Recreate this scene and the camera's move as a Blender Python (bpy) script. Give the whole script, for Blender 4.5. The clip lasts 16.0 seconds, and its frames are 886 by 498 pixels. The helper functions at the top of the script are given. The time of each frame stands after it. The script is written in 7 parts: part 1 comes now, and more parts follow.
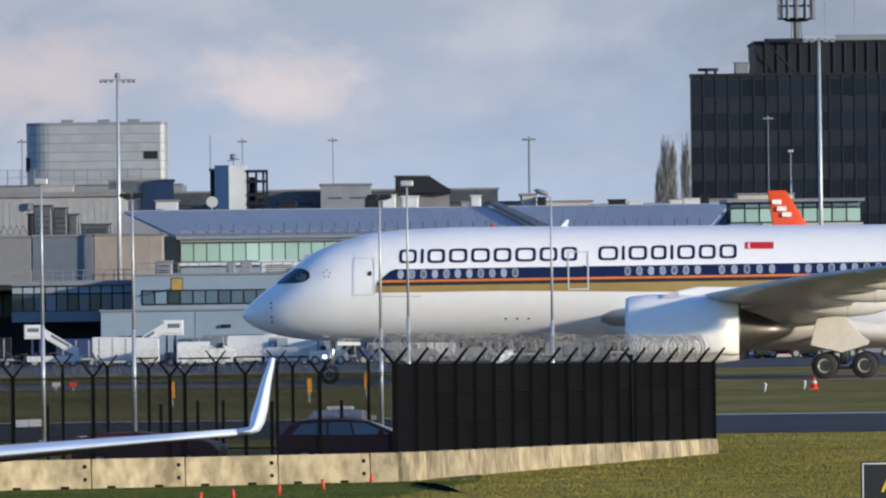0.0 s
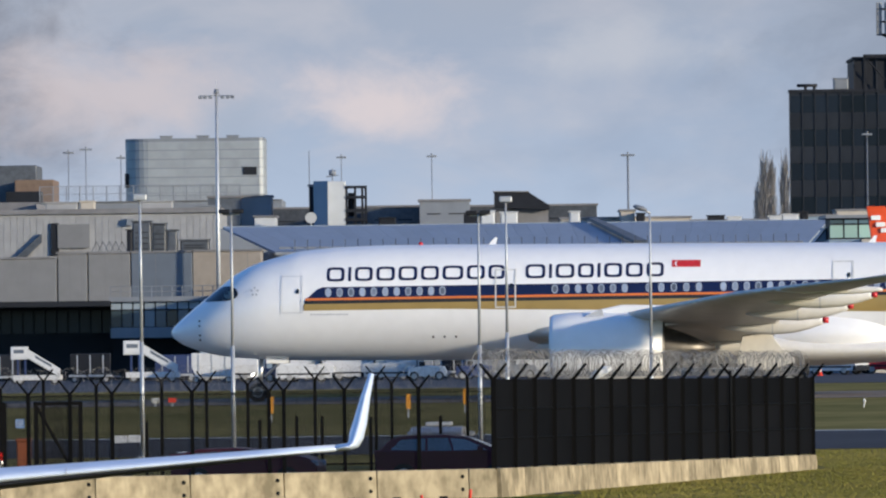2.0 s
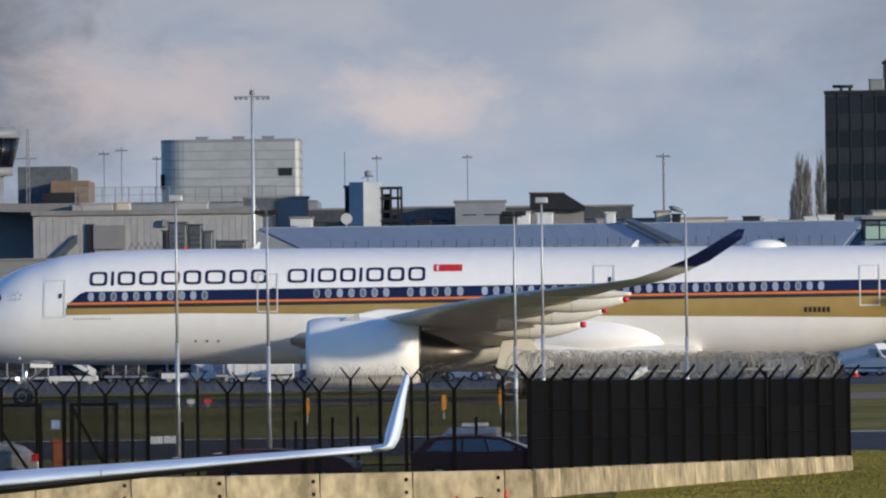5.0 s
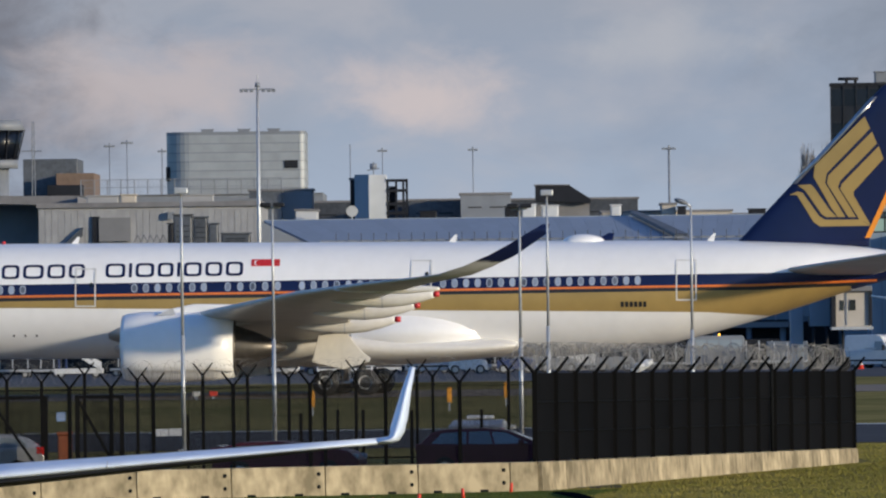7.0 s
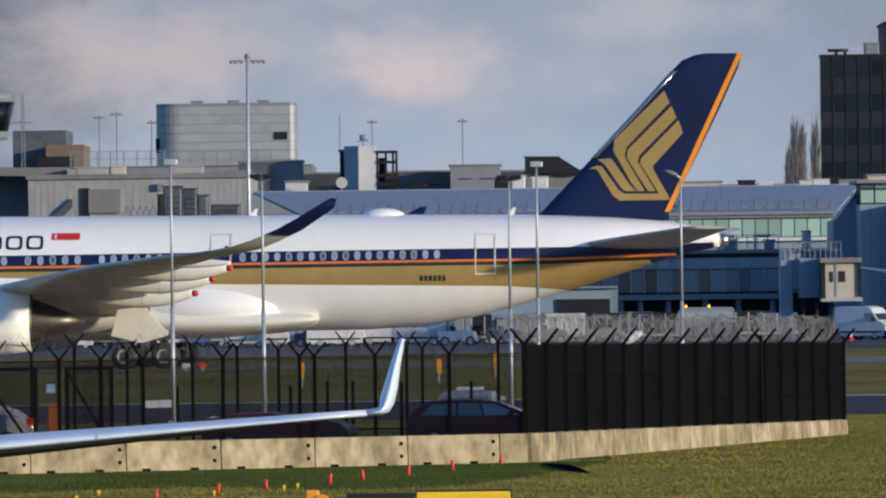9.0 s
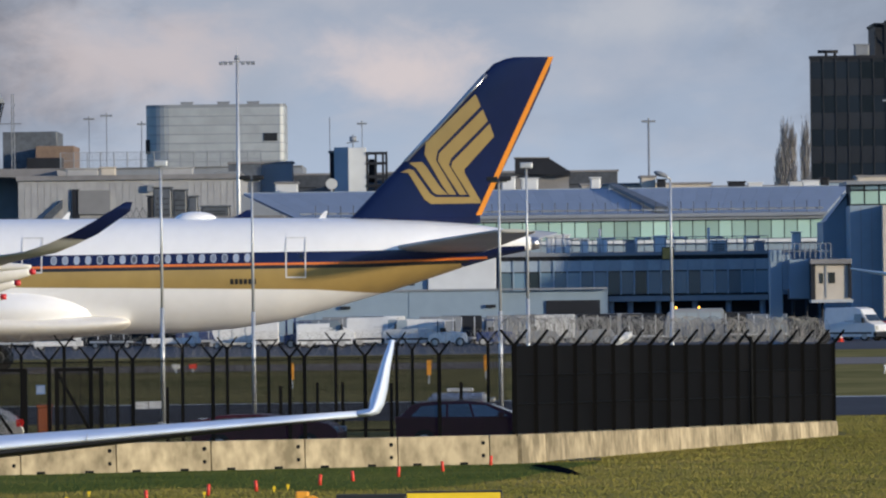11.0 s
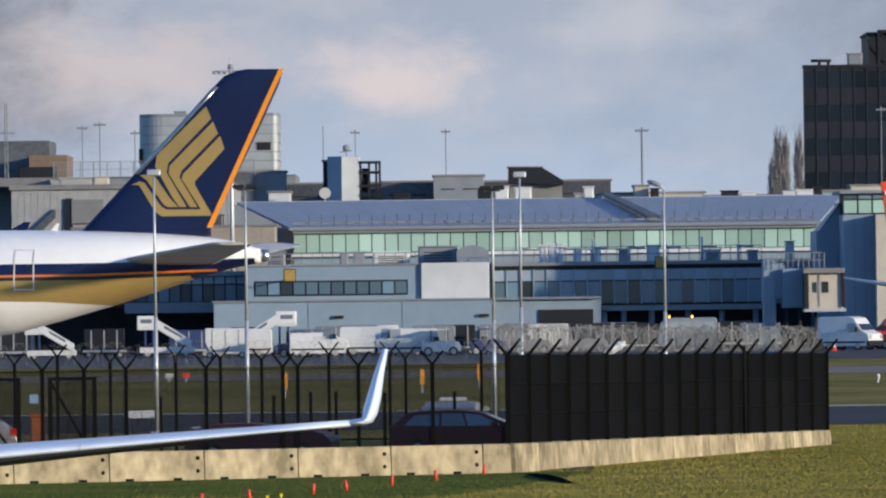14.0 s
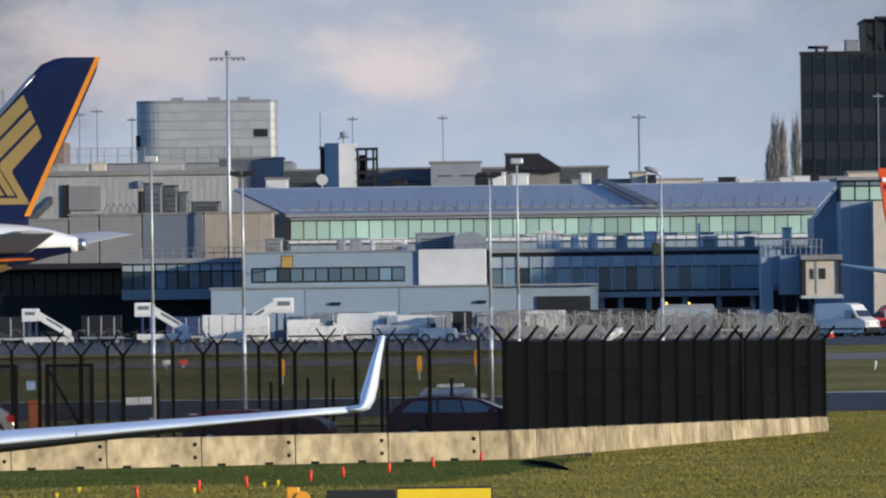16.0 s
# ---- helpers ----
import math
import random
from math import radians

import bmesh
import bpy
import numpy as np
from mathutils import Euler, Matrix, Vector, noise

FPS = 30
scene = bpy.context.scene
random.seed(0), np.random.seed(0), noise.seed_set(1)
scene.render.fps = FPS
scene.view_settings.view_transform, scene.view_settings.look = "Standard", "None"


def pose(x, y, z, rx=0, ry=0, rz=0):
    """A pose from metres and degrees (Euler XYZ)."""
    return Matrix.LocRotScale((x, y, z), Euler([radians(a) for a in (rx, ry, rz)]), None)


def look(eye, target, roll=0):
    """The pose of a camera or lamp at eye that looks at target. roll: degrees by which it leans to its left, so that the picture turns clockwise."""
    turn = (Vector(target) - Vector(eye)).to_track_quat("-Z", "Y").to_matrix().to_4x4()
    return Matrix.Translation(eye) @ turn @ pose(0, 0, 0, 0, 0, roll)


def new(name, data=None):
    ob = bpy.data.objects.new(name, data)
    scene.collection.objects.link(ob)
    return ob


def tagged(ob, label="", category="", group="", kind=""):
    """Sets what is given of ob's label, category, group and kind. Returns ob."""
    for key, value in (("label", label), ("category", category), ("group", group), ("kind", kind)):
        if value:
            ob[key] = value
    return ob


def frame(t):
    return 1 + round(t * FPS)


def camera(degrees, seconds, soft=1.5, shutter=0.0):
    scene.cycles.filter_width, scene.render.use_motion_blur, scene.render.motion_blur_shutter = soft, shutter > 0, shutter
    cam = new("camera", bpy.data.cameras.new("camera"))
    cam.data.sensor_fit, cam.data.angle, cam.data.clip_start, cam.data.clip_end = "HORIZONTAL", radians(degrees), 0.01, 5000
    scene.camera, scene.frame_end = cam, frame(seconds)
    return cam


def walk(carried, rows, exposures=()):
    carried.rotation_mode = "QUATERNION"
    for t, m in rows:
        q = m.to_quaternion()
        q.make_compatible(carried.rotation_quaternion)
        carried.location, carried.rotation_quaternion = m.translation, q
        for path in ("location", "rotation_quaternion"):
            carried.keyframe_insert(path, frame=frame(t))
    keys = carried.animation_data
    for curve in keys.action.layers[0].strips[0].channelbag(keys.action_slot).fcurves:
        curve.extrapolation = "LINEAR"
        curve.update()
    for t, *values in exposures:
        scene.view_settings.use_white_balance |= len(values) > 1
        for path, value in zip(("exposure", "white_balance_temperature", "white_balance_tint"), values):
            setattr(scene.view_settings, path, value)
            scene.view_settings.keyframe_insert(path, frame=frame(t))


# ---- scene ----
# A fixed camera on a tripod with a long lens, 4.5 m over the taxiway, that pans and tilts a little.
EYE = (0, 0, 4.5)
cam = camera(5.14, 16.0, soft=2.2)
AIM = (
    (0, 11.173, 9.361),
    (0.5, 7.739, 9.461),
    (1, 4.955, 9.725),
    (1.5, 2.992, 9.921),
    (2, 1.174, 11.089),
    (2.5, 0.435, 11.537),
    (3, -0.385, 11.547),
    (3.5, -1.031, 11.765),
    (4, -1.534, 11.295),
    (6.5, -3.119, 11.219),
    (7, -2.994, 10.473),
    (7.5, -2.615, 7.243),
    (8, -2.276, 6.857),
    (8.5, -2.195, 7.218),
    (9, -1.981, 7.578),
    (9.5, -1.639, 7.479),
    (12, -0.755, 7.926),
    (12.5, -0.657, 8.096),
    (13, -0.444, 8.361),
    (13.5, -0.215, 8.358),
    (14, -0.269, 8.607),
    (14.5, -0.173, 8.644),
    (15, -0.12, 8.318),
    (15.5, -0.068, 7.936),
    (16, 0.0, 7.248),
)
walk(cam, [(t, look(EYE, (x, 1000, z), -0.716)) for t, x, z in AIM],
     exposures=((0, 0.34, 6300, 10), (2, 0.3, 6330, 10), (3.5, 0.2, 6400, 10), (6.5, 0.03, 6500, 10), (7.2, 0.02, 6500, 10), (9, 0.06, 6450, 10), (12, 0.27, 6450, 10), (13, 0.31, 6450, 10), (16, 0.31, 6500, 10)))

# ---- light: a low winter sun from the right, broken cloud ----
SUN_ELEVATION, SUN_SIDE = 9.5, 56.0     # degrees; the side is counted from behind the camera towards its right
scene.view_settings.exposure = 0.1
world = bpy.data.worlds.new("world")
scene.world = world
world.use_nodes = True
wn = world.node_tree.nodes
sky = wn.new("ShaderNodeTexSky")
sky.sky_type = "NISHITA"
sky.sun_disc = False
sky.sun_elevation = radians(SUN_ELEVATION)
sky.sun_rotation = radians(180 - SUN_SIDE)
sky.air_density, sky.dust_density, sky.ozone_density = 1.0, 0.4, 3.0
tint = wn.new("ShaderNodeMix")          # broken cloud over a clear cold sky
tint.data_type, tint.blend_type = "RGBA", "MULTIPLY"
tint.inputs[0].default_value = 1.0
tint.inputs[7].default_value = (0.77, 0.98, 1.32, 1)
world.node_tree.links.new(sky.outputs[0], tint.inputs[6])
world.node_tree.links.new(tint.outputs[2], wn["Background"].inputs[0])
wn["Background"].inputs[1].default_value = 0.15
sun = new("sun", bpy.data.lights.new("sun", "SUN"))
sun.data.energy, sun.data.angle, sun.data.color = 3.9, radians(2.0), (1.0, 0.85, 0.62)
_s = Vector((math.sin(radians(SUN_SIDE)), -math.cos(radians(SUN_SIDE)), math.tan(radians(SUN_ELEVATION))))
sun.matrix_world = look(_s * 100, (0, 0, 0))



# ---- materials ----
def nodes_of(name):
    m = bpy.data.materials.new(name)
    m.use_nodes = True
    nt = m.node_tree
    return m, nt, nt.nodes["Principled BSDF"]


def surface(name, colour, rough=0.6, metal=0.0, dirt=0.25, grain=3.0, stain=0.25, bump=0.0, spread=0.0, stretch=(1, 1, 1), coat=0.0, second=None, gloss=0.5, crisp=0.0):
    """A painted, stony or metal surface: fine grain and broad stains over one base colour. second: the stains' colour."""
    m, nt, b = nodes_of(name)
    n, ln = nt.nodes, nt.links
    co = n.new("ShaderNodeTexCoord")
    mp = n.new("ShaderNodeMapping")
    mp.inputs["Scale"].default_value = stretch
    ln.new(co.outputs["Object"], mp.inputs[0])
    if spread:
        own = n.new("ShaderNodeObjectInfo")
        far = n.new("ShaderNodeMath")
        far.operation = "MULTIPLY"
        far.inputs[1].default_value = 40.0
        ln.new(own.outputs["Random"], far.inputs[0])
        ln.new(far.outputs[0], mp.inputs["Location"])
    fine = n.new("ShaderNodeTexNoise")
    fine.inputs["Scale"].default_value = grain
    fine.inputs["Detail"].default_value = 5
    broad = n.new("ShaderNodeTexNoise")
    broad.inputs["Scale"].default_value = stain
    broad.inputs["Detail"].default_value = 4
    broad.inputs["Roughness"].default_value = 0.6
    for k in (fine, broad):
        ln.new(mp.outputs[0], k.inputs["Vector"])
    add = n.new("ShaderNodeMath")
    add.operation = "MULTIPLY_ADD"
    add.inputs[1].default_value = 0.45
    ln.new(fine.outputs[0], add.inputs[0])
    half = n.new("ShaderNodeMath")
    half.operation = "MULTIPLY"
    half.inputs[1].default_value = 0.55
    ln.new(broad.outputs[0], half.inputs[0])
    ln.new(half.outputs[0], add.inputs[2])
    ramp = n.new("ShaderNodeValToRGB")
    dark = second if second else tuple(c * (1 - dirt) for c in colour)
    lite = tuple(min(1, c * (1 + dirt * 0.4)) for c in colour)
    ramp.color_ramp.elements[0].position, ramp.color_ramp.elements[1].position = 0.34 + crisp, 0.66 - crisp
    ramp.color_ramp.elements[0].color, ramp.color_ramp.elements[1].color = (*dark, 1), (*lite, 1)
    ln.new(add.outputs[0], ramp.inputs[0])
    out = ramp.outputs[0]
    if spread:
        info = n.new("ShaderNodeObjectInfo")
        hsv = n.new("ShaderNodeHueSaturation")
        mr = n.new("ShaderNodeMapRange")
        mr.inputs["To Min"].default_value, mr.inputs["To Max"].default_value = 1 - spread, 1 + spread
        ln.new(info.outputs["Random"], mr.inputs["Value"])
        ln.new(mr.outputs[0], hsv.inputs["Value"])
        ln.new(out, hsv.inputs["Color"])
        out = hsv.outputs[0]
    ln.new(out, b.inputs["Base Color"])
    b.inputs["Roughness"].default_value, b.inputs["Metallic"].default_value = rough, metal
    b.inputs["Coat Weight"].default_value = coat
    b.inputs["Specular IOR Level"].default_value = gloss
    b.inputs["Coat Roughness"].default_value = 0.08
    if bump:
        bp = n.new("ShaderNodeBump")
        bp.inputs["Strength"].default_value, bp.inputs["Distance"].default_value = 0.6, bump
        ln.new(fine.outputs[0], bp.inputs["Height"])
        ln.new(bp.outputs[0], b.inputs["Normal"])
    return m


def glow(name, colour, power):
    m, nt, b = nodes_of(name)
    b.inputs["Base Color"].default_value = (*colour, 1)
    b.inputs["Emission Color"].default_value = (*colour, 1)
    b.inputs["Emission Strength"].default_value = power
    return m


def window_glass(name, colour, rough=0.08, spread=0.3, gloss=0.6):
    """Dark tinted glazing that mirrors the sky; panes differ a little."""
    m, nt, b = nodes_of(name)
    n, ln = nt.nodes, nt.links
    info = n.new("ShaderNodeObjectInfo")
    ramp = n.new("ShaderNodeValToRGB")
    ramp.color_ramp.elements[0].color = (*[c * (1 - spread) for c in colour], 1)
    ramp.color_ramp.elements[1].color = (*[min(1, c * (1 + spread)) for c in colour], 1)
    ln.new(info.outputs["Random"], ramp.inputs[0])
    ln.new(ramp.outputs[0], b.inputs["Base Color"])
    b.inputs["Roughness"].default_value = rough
    b.inputs["Specular IOR Level"].default_value = gloss
    return m


WHITE_SKIN = surface("white_aircraft_paint", (0.88, 0.88, 0.88), 0.28, dirt=0.05, grain=1.5, stain=0.15, coat=0.35)
NAVY = surface("navy_paint", (0.006, 0.013, 0.062), 0.4, dirt=0.2, grain=1.0, stain=0.2, coat=0.12, gloss=0.35)
ORANGE_LINE = surface("orange_line_paint", (0.75, 0.2, 0.035), 0.35, dirt=0.15)
BLACK_LINE = surface("black_line_paint", (0.02, 0.02, 0.022), 0.35, dirt=0.2)
GOLD = surface("gold_paint", (0.42, 0.29, 0.1), 0.38, metal=0.15, dirt=0.15, grain=1.0, stain=0.2)
WING_GREY = surface("wing_grey_paint", (0.56, 0.54, 0.5), 0.35, dirt=0.18, grain=2.0, stain=0.35, stretch=(0.6, 2, 1))
FAIRING = surface("fairing_paint", (0.74, 0.72, 0.68), 0.35, dirt=0.1)
RED = surface("red_paint", (0.6, 0.03, 0.035), 0.4, dirt=0.15)
DARK_METAL = surface("dark_engine_metal", (0.11, 0.1, 0.09), 0.4, 0.7, dirt=0.4)
BARE_METAL = surface("bare_metal", (0.55, 0.55, 0.55), 0.3, 0.9, dirt=0.25)
MATTING = surface("black_matting", (0.012, 0.013, 0.014), 1.0, dirt=0.3, gloss=0.0)
RUBBER = surface("black_rubber", (0.02, 0.02, 0.021), 0.8, dirt=0.3)
RIM = surface("light_grey_rim", (0.4, 0.4, 0.39), 0.45, 0.2, dirt=0.25)
GEAR_DOOR = surface("gear_door_paint", (0.72, 0.69, 0.63), 0.45, dirt=0.12)
PANE_DARK = window_glass("dark_glass", (0.02, 0.025, 0.03), 0.06)
COCKPIT_PANE = window_glass("cockpit_side_glass", (0.1, 0.13, 0.125), 0.08)
CABIN_RIM = surface("cabin_window_rim", (0.36, 0.41, 0.49), 0.35, dirt=0.1)
CABIN_PANE = surface("cabin_window_shade", (0.26, 0.31, 0.4), 0.25, dirt=0.15, spread=0.6)
FAINT_SEAM = surface("pale_outline_paint", (0.66, 0.67, 0.69), 0.4, dirt=0.1)
SEAM = surface("grey_outline_paint", (0.52, 0.53, 0.55), 0.4, dirt=0.1)

GRASS = surface("rough_airfield_grass", (0.3, 0.235, 0.09), 0.95, dirt=0.3, grain=0.8, stain=0.11, bump=0.1, second=(0.15, 0.135, 0.048), gloss=0.0, stretch=(0.5, 0.35, 1))
LUSH_GRASS = surface("lush_verge_grass", (0.15, 0.16, 0.045), 0.95, dirt=0.3, grain=1.1, stain=0.16, bump=0.06, second=(0.07, 0.11, 0.028), gloss=0.0)
ASPHALT = surface("grey_asphalt", (0.07, 0.071, 0.076), 0.9, dirt=0.3, grain=1.2, stain=0.05, bump=0.004, gloss=0.08)
CONCRETE_PAVE = surface("taxiway_concrete", (0.27, 0.225, 0.185), 0.9, dirt=0.25, grain=0.8, stain=0.05, gloss=0.08)
APRON = surface("apron_concrete", (0.1, 0.102, 0.11), 0.9, dirt=0.25, grain=0.8, stain=0.04, gloss=0.08)
LINE_WHITE = surface("white_marking", (0.7, 0.7, 0.68), 0.8, dirt=0.3)
CONCRETE = surface("stained_precast_concrete", (0.44, 0.365, 0.24), 0.9, dirt=0.3, grain=4.0, stain=0.9, bump=0.008, spread=0.12, stretch=(0.8, 0.8, 0.5), second=(0.19, 0.158, 0.1), gloss=0.2, crisp=0.05)
FENCE_BLACK = surface("black_powder_coat", (0.0018, 0.0018, 0.002), 0.75, dirt=0.3, spread=0.2, gloss=0.12)
PANEL_BLACK = surface("black_sheet_panel", (0.0042, 0.0042, 0.0047), 0.8, dirt=0.3, grain=1.0, stain=0.4, spread=0.25, gloss=0.06)
GALV = surface("galvanised_steel", (0.5, 0.52, 0.54), 0.45, 0.4, dirt=0.2, grain=5)
RAZOR = surface("razor_wire_steel", (0.24, 0.235, 0.23), 0.6, 0.2, dirt=0.4)

# bluish cladding; part of its blue stands in for shade and far haze
CLAD_BLUE = surface("pale_blue_cladding", (0.215, 0.285, 0.36), 0.5, dirt=0.1, grain=1, stain=0.15, spread=0.04)
CLAD_WHITE = surface("white_cladding", (0.54, 0.56, 0.58), 0.45, dirt=0.12, grain=1, stain=0.2, spread=0.04)
# sheet and render with stains, darkened in colour for the shade they stand in
HANGAR_SHEET = surface("weathered_pale_sheet_shaded", (0.32, 0.325, 0.335), 0.5, dirt=0.2, grain=1, stain=0.3, spread=0.04)
ANNEXE_CREAM = surface("weathered_cream_render_shaded", (0.3, 0.265, 0.23), 0.7, dirt=0.2, grain=1.5, stain=0.2)
PLANT_GREY = surface("weathered_plant_metal", (0.1, 0.11, 0.125), 0.5, 0.3, dirt=0.4, grain=3, stain=0.6, spread=0.3)
RUDDER_ORANGE = surface("bright_orange_paint", (0.85, 0.3, 0.025), 0.4, dirt=0.08)
CLAD_GREY = surface("grey_cladding", (0.2, 0.22, 0.25), 0.55, dirt=0.15, grain=1, stain=0.15, spread=0.05)
CLAD_CREAM = surface("cream_render", (0.47, 0.43, 0.375), 0.7, dirt=0.15, grain=1.5, stain=0.2)
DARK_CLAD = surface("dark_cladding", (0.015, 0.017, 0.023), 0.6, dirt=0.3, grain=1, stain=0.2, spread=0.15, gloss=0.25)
ROOF_BLUE = surface("blue_grey_metal_roof", (0.28, 0.325, 0.39), 0.5, 0.1, dirt=0.15, grain=1.5, stain=0.1, spread=0.05)
ROOF_FELT = surface("grey_roof_felt", (0.2, 0.2, 0.21), 0.9, dirt=0.3, grain=1.0, stain=0.15)
METAL_SILVER = surface("silver_profiled_sheet", (0.36, 0.39, 0.42), 0.55, 0.25, dirt=0.15, grain=0.8, stain=0.25, spread=0.05)
GREEN_GLASS = window_glass("pale_green_glass", (0.32, 0.47, 0.42), 0.2, 0.3)
BLUE_GLASS = window_glass("blue_grey_glass", (0.085, 0.135, 0.18), 0.12, 0.8)
TOWER_GLASS = window_glass("tower_dark_glass", (0.007, 0.01, 0.017), 0.25, 0.6, 0.35)
TOWER_SPANDREL = surface("tower_grey_spandrel", (0.019, 0.023, 0.031), 0.5, dirt=0.2, grain=0.6, stain=0.15, spread=0.12, gloss=0.2)
TOWER_RIB = surface("tower_mullion", (0.016, 0.018, 0.024), 0.5, dirt=0.2)
BARK = surface("bare_twigs", (0.33, 0.31, 0.3), 0.9, dirt=0.3, grain=2)
VEHICLE_WHITE = surface("vehicle_white_paint", (0.62, 0.63, 0.64), 0.35, dirt=0.12, spread=0.08, coat=0.2)
MAROON = surface("maroon_car_paint", (0.12, 0.018, 0.028), 0.45, dirt=0.2, coat=0.04, gloss=0.3)
SILVER_CAR = surface("silver_car_paint", (0.5, 0.5, 0.5), 0.3, 0.5, dirt=0.15, coat=0.5)
YELLOW = surface("yellow_sign_face", (0.85, 0.6, 0.02), 0.45, dirt=0.12)
SIGN_BLACK = surface("black_sign_face", (0.015, 0.015, 0.016), 0.5, dirt=0.3)
MARKER_ORANGE = surface("orange_marker", (0.85, 0.36, 0.03), 0.6, dirt=0.15)
RED_STAKE = surface("red_stake_paint", (0.75, 0.06, 0.03), 0.5, dirt=0.2)
ORANGE_TAIL = surface("orange_tail_paint", (0.85, 0.1, 0.02), 0.35, dirt=0.08, coat=0.3)
JET_WING = surface("polished_wing_paint", (0.66, 0.76, 0.92), 0.5, 0.0, dirt=0.1, grain=2, stain=0.5, coat=0.3)
BLUE_PAINT = surface("blue_equipment_paint", (0.03, 0.05, 0.14), 0.5, dirt=0.2)
TAN = surface("brown_brickwork", (0.2, 0.14, 0.105), 0.85, dirt=0.3, grain=2, stain=0.2)
HAZY_HILL = surface("hazy_woodland", (0.16, 0.19, 0.22), 1.0, dirt=0.2, grain=0.05, stain=0.01)


# ---- small builders ----
def box(bm, x0, x1, y0, y1, z0, z1, bevel=0.0):
    vs = [bm.verts.new((x, y, z)) for z in (z0, z1) for x, y in ((x0, y0), (x1, y0), (x1, y1), (x0, y1))]
    fs = [bm.faces.new([vs[i] for i in q]) for q in ((3, 2, 1, 0), (4, 5, 6, 7), (0, 1, 5, 4), (1, 2, 6, 5), (2, 3, 7, 6), (3, 0, 4, 7))]
    if bevel:
        bmesh.ops.bevel(bm, geom=list({e for f in fs for e in f.edges}), offset=bevel, segments=2, affect="EDGES", profile=0.5)
    return bm


def tube(bm, a, b, r0, r1=None, n=8, caps=True):
    a, b = Vector(a), Vector(b)
    r1 = r0 if r1 is None else r1
    d = (b - a).normalized()
    u = d.orthogonal().normalized()
    v = d.cross(u)
    rings = [[bm.verts.new(c + (u * math.cos(k * math.tau / n) + v * math.sin(k * math.tau / n)) * r) for k in range(n)] for c, r in ((a, r0), (b, r1))]
    for k in range(n):
        f = bm.faces.new((rings[0][k], rings[0][(k + 1) % n], rings[1][(k + 1) % n], rings[1][k]))
        f.smooth = n > 6
    if caps:
        bm.faces.new(rings[0][::-1])
        bm.faces.new(rings[1])
    return bm


def loft(bm, sections, closed=True, caps=True, smooth=True):
    """Skin a row of equal rings of points."""
    rings = [[bm.verts.new(p) for p in s] for s in sections]
    n = len(rings[0])
    for a, b in zip(rings, rings[1:]):
        for k in range(n if closed else n - 1):
            f = bm.faces.new((a[k], a[(k + 1) % n], b[(k + 1) % n], b[k]))
            f.smooth = smooth
    if caps and closed:
        bm.faces.new(rings[0][::-1])
        bm.faces.new(rings[-1])
    return bm


def prism(bm, outline, axis, a, b, bevel=0.0):
    """An outline of (p, q) pairs swept along an axis from a to b. axis y: pairs are x, z; axis x: y, z; axis z: x, y."""
    put = {"y": lambda p, q, s: (p, s, q), "x": lambda p, q, s: (s, p, q), "z": lambda p, q, s: (p, q, s)}[axis]
    r0 = [bm.verts.new(put(p, q, a)) for p, q in outline]
    r1 = [bm.verts.new(put(p, q, b)) for p, q in outline]
    n = len(outline)
    fs = [bm.faces.new((r0[k], r0[(k + 1) % n], r1[(k + 1) % n], r1[k])) for k in range(n)]
    fs += [bm.faces.new(r0[::-1]), bm.faces.new(r1)]
    bmesh.ops.recalc_face_normals(bm, faces=fs)
    if bevel:
        bmesh.ops.bevel(bm, geom=list({e for f in fs for e in f.edges}), offset=bevel, segments=2, affect="EDGES", profile=0.5)
    return bm


def mesh_of(name, bm, material):
    me = bpy.data.meshes.new(name)
    bmesh.ops.recalc_face_normals(bm, faces=bm.faces)
    bm.to_mesh(me)
    bm.free()
    for m in (material if isinstance(material, (list, tuple)) else [material]):
        me.materials.append(m)
    return me


def part(name, bm, material, parent, label=""):
    ob = new(name, mesh_of(name, bm, material))
    ob.parent = parent
    return tagged(ob, label)


def piece(name, me, parent, m=None):
    """An object of its own on shared mesh data."""
    ob = new(name, me)
    ob.parent = parent
    if m is not None:
        ob.matrix_basis = m
    return ob


def thing(name, m, label, category, group="", kind=""):
    ob = new(name)
    ob.matrix_basis = m
    return tagged(ob, label, category, group, kind)


def solid(name, bm, material, label, category="", group="", kind="", m=None):
    ob = new(name, mesh_of(name, bm, material))
    if m is not None:
        ob.matrix_basis = m
    return tagged(ob, label, category, group, kind)


def fresh():
    return bmesh.new()



# ---- ground: one sheet, a little lower near the camera than at the taxiway ----
def ground_z(y):
    if y <= 300:
        return -0.45
    if y >= 500:
        return 0.0
    s = (y - 300) / 200
    return -0.45 + 0.45 * s * s * (3 - 2 * s)


def strip(x0, x1, y0, y1, lift, nx=2, step=12.0):
    bm = fresh()
    ys = [y0 + (y1 - y0) * k / max(1, math.ceil((y1 - y0) / step)) for k in range(max(1, math.ceil((y1 - y0) / step)) + 1)]
    xs = [x0 + (x1 - x0) * k / nx for k in range(nx + 1)]
    rows = [[bm.verts.new((x, y, ground_z(y) + lift)) for x in xs] for y in ys]
    for a, b in zip(rows, rows[1:]):
        for k in range(nx):
            bm.faces.new((a[k], a[k + 1], b[k + 1], b[k])).smooth = True
    return bm


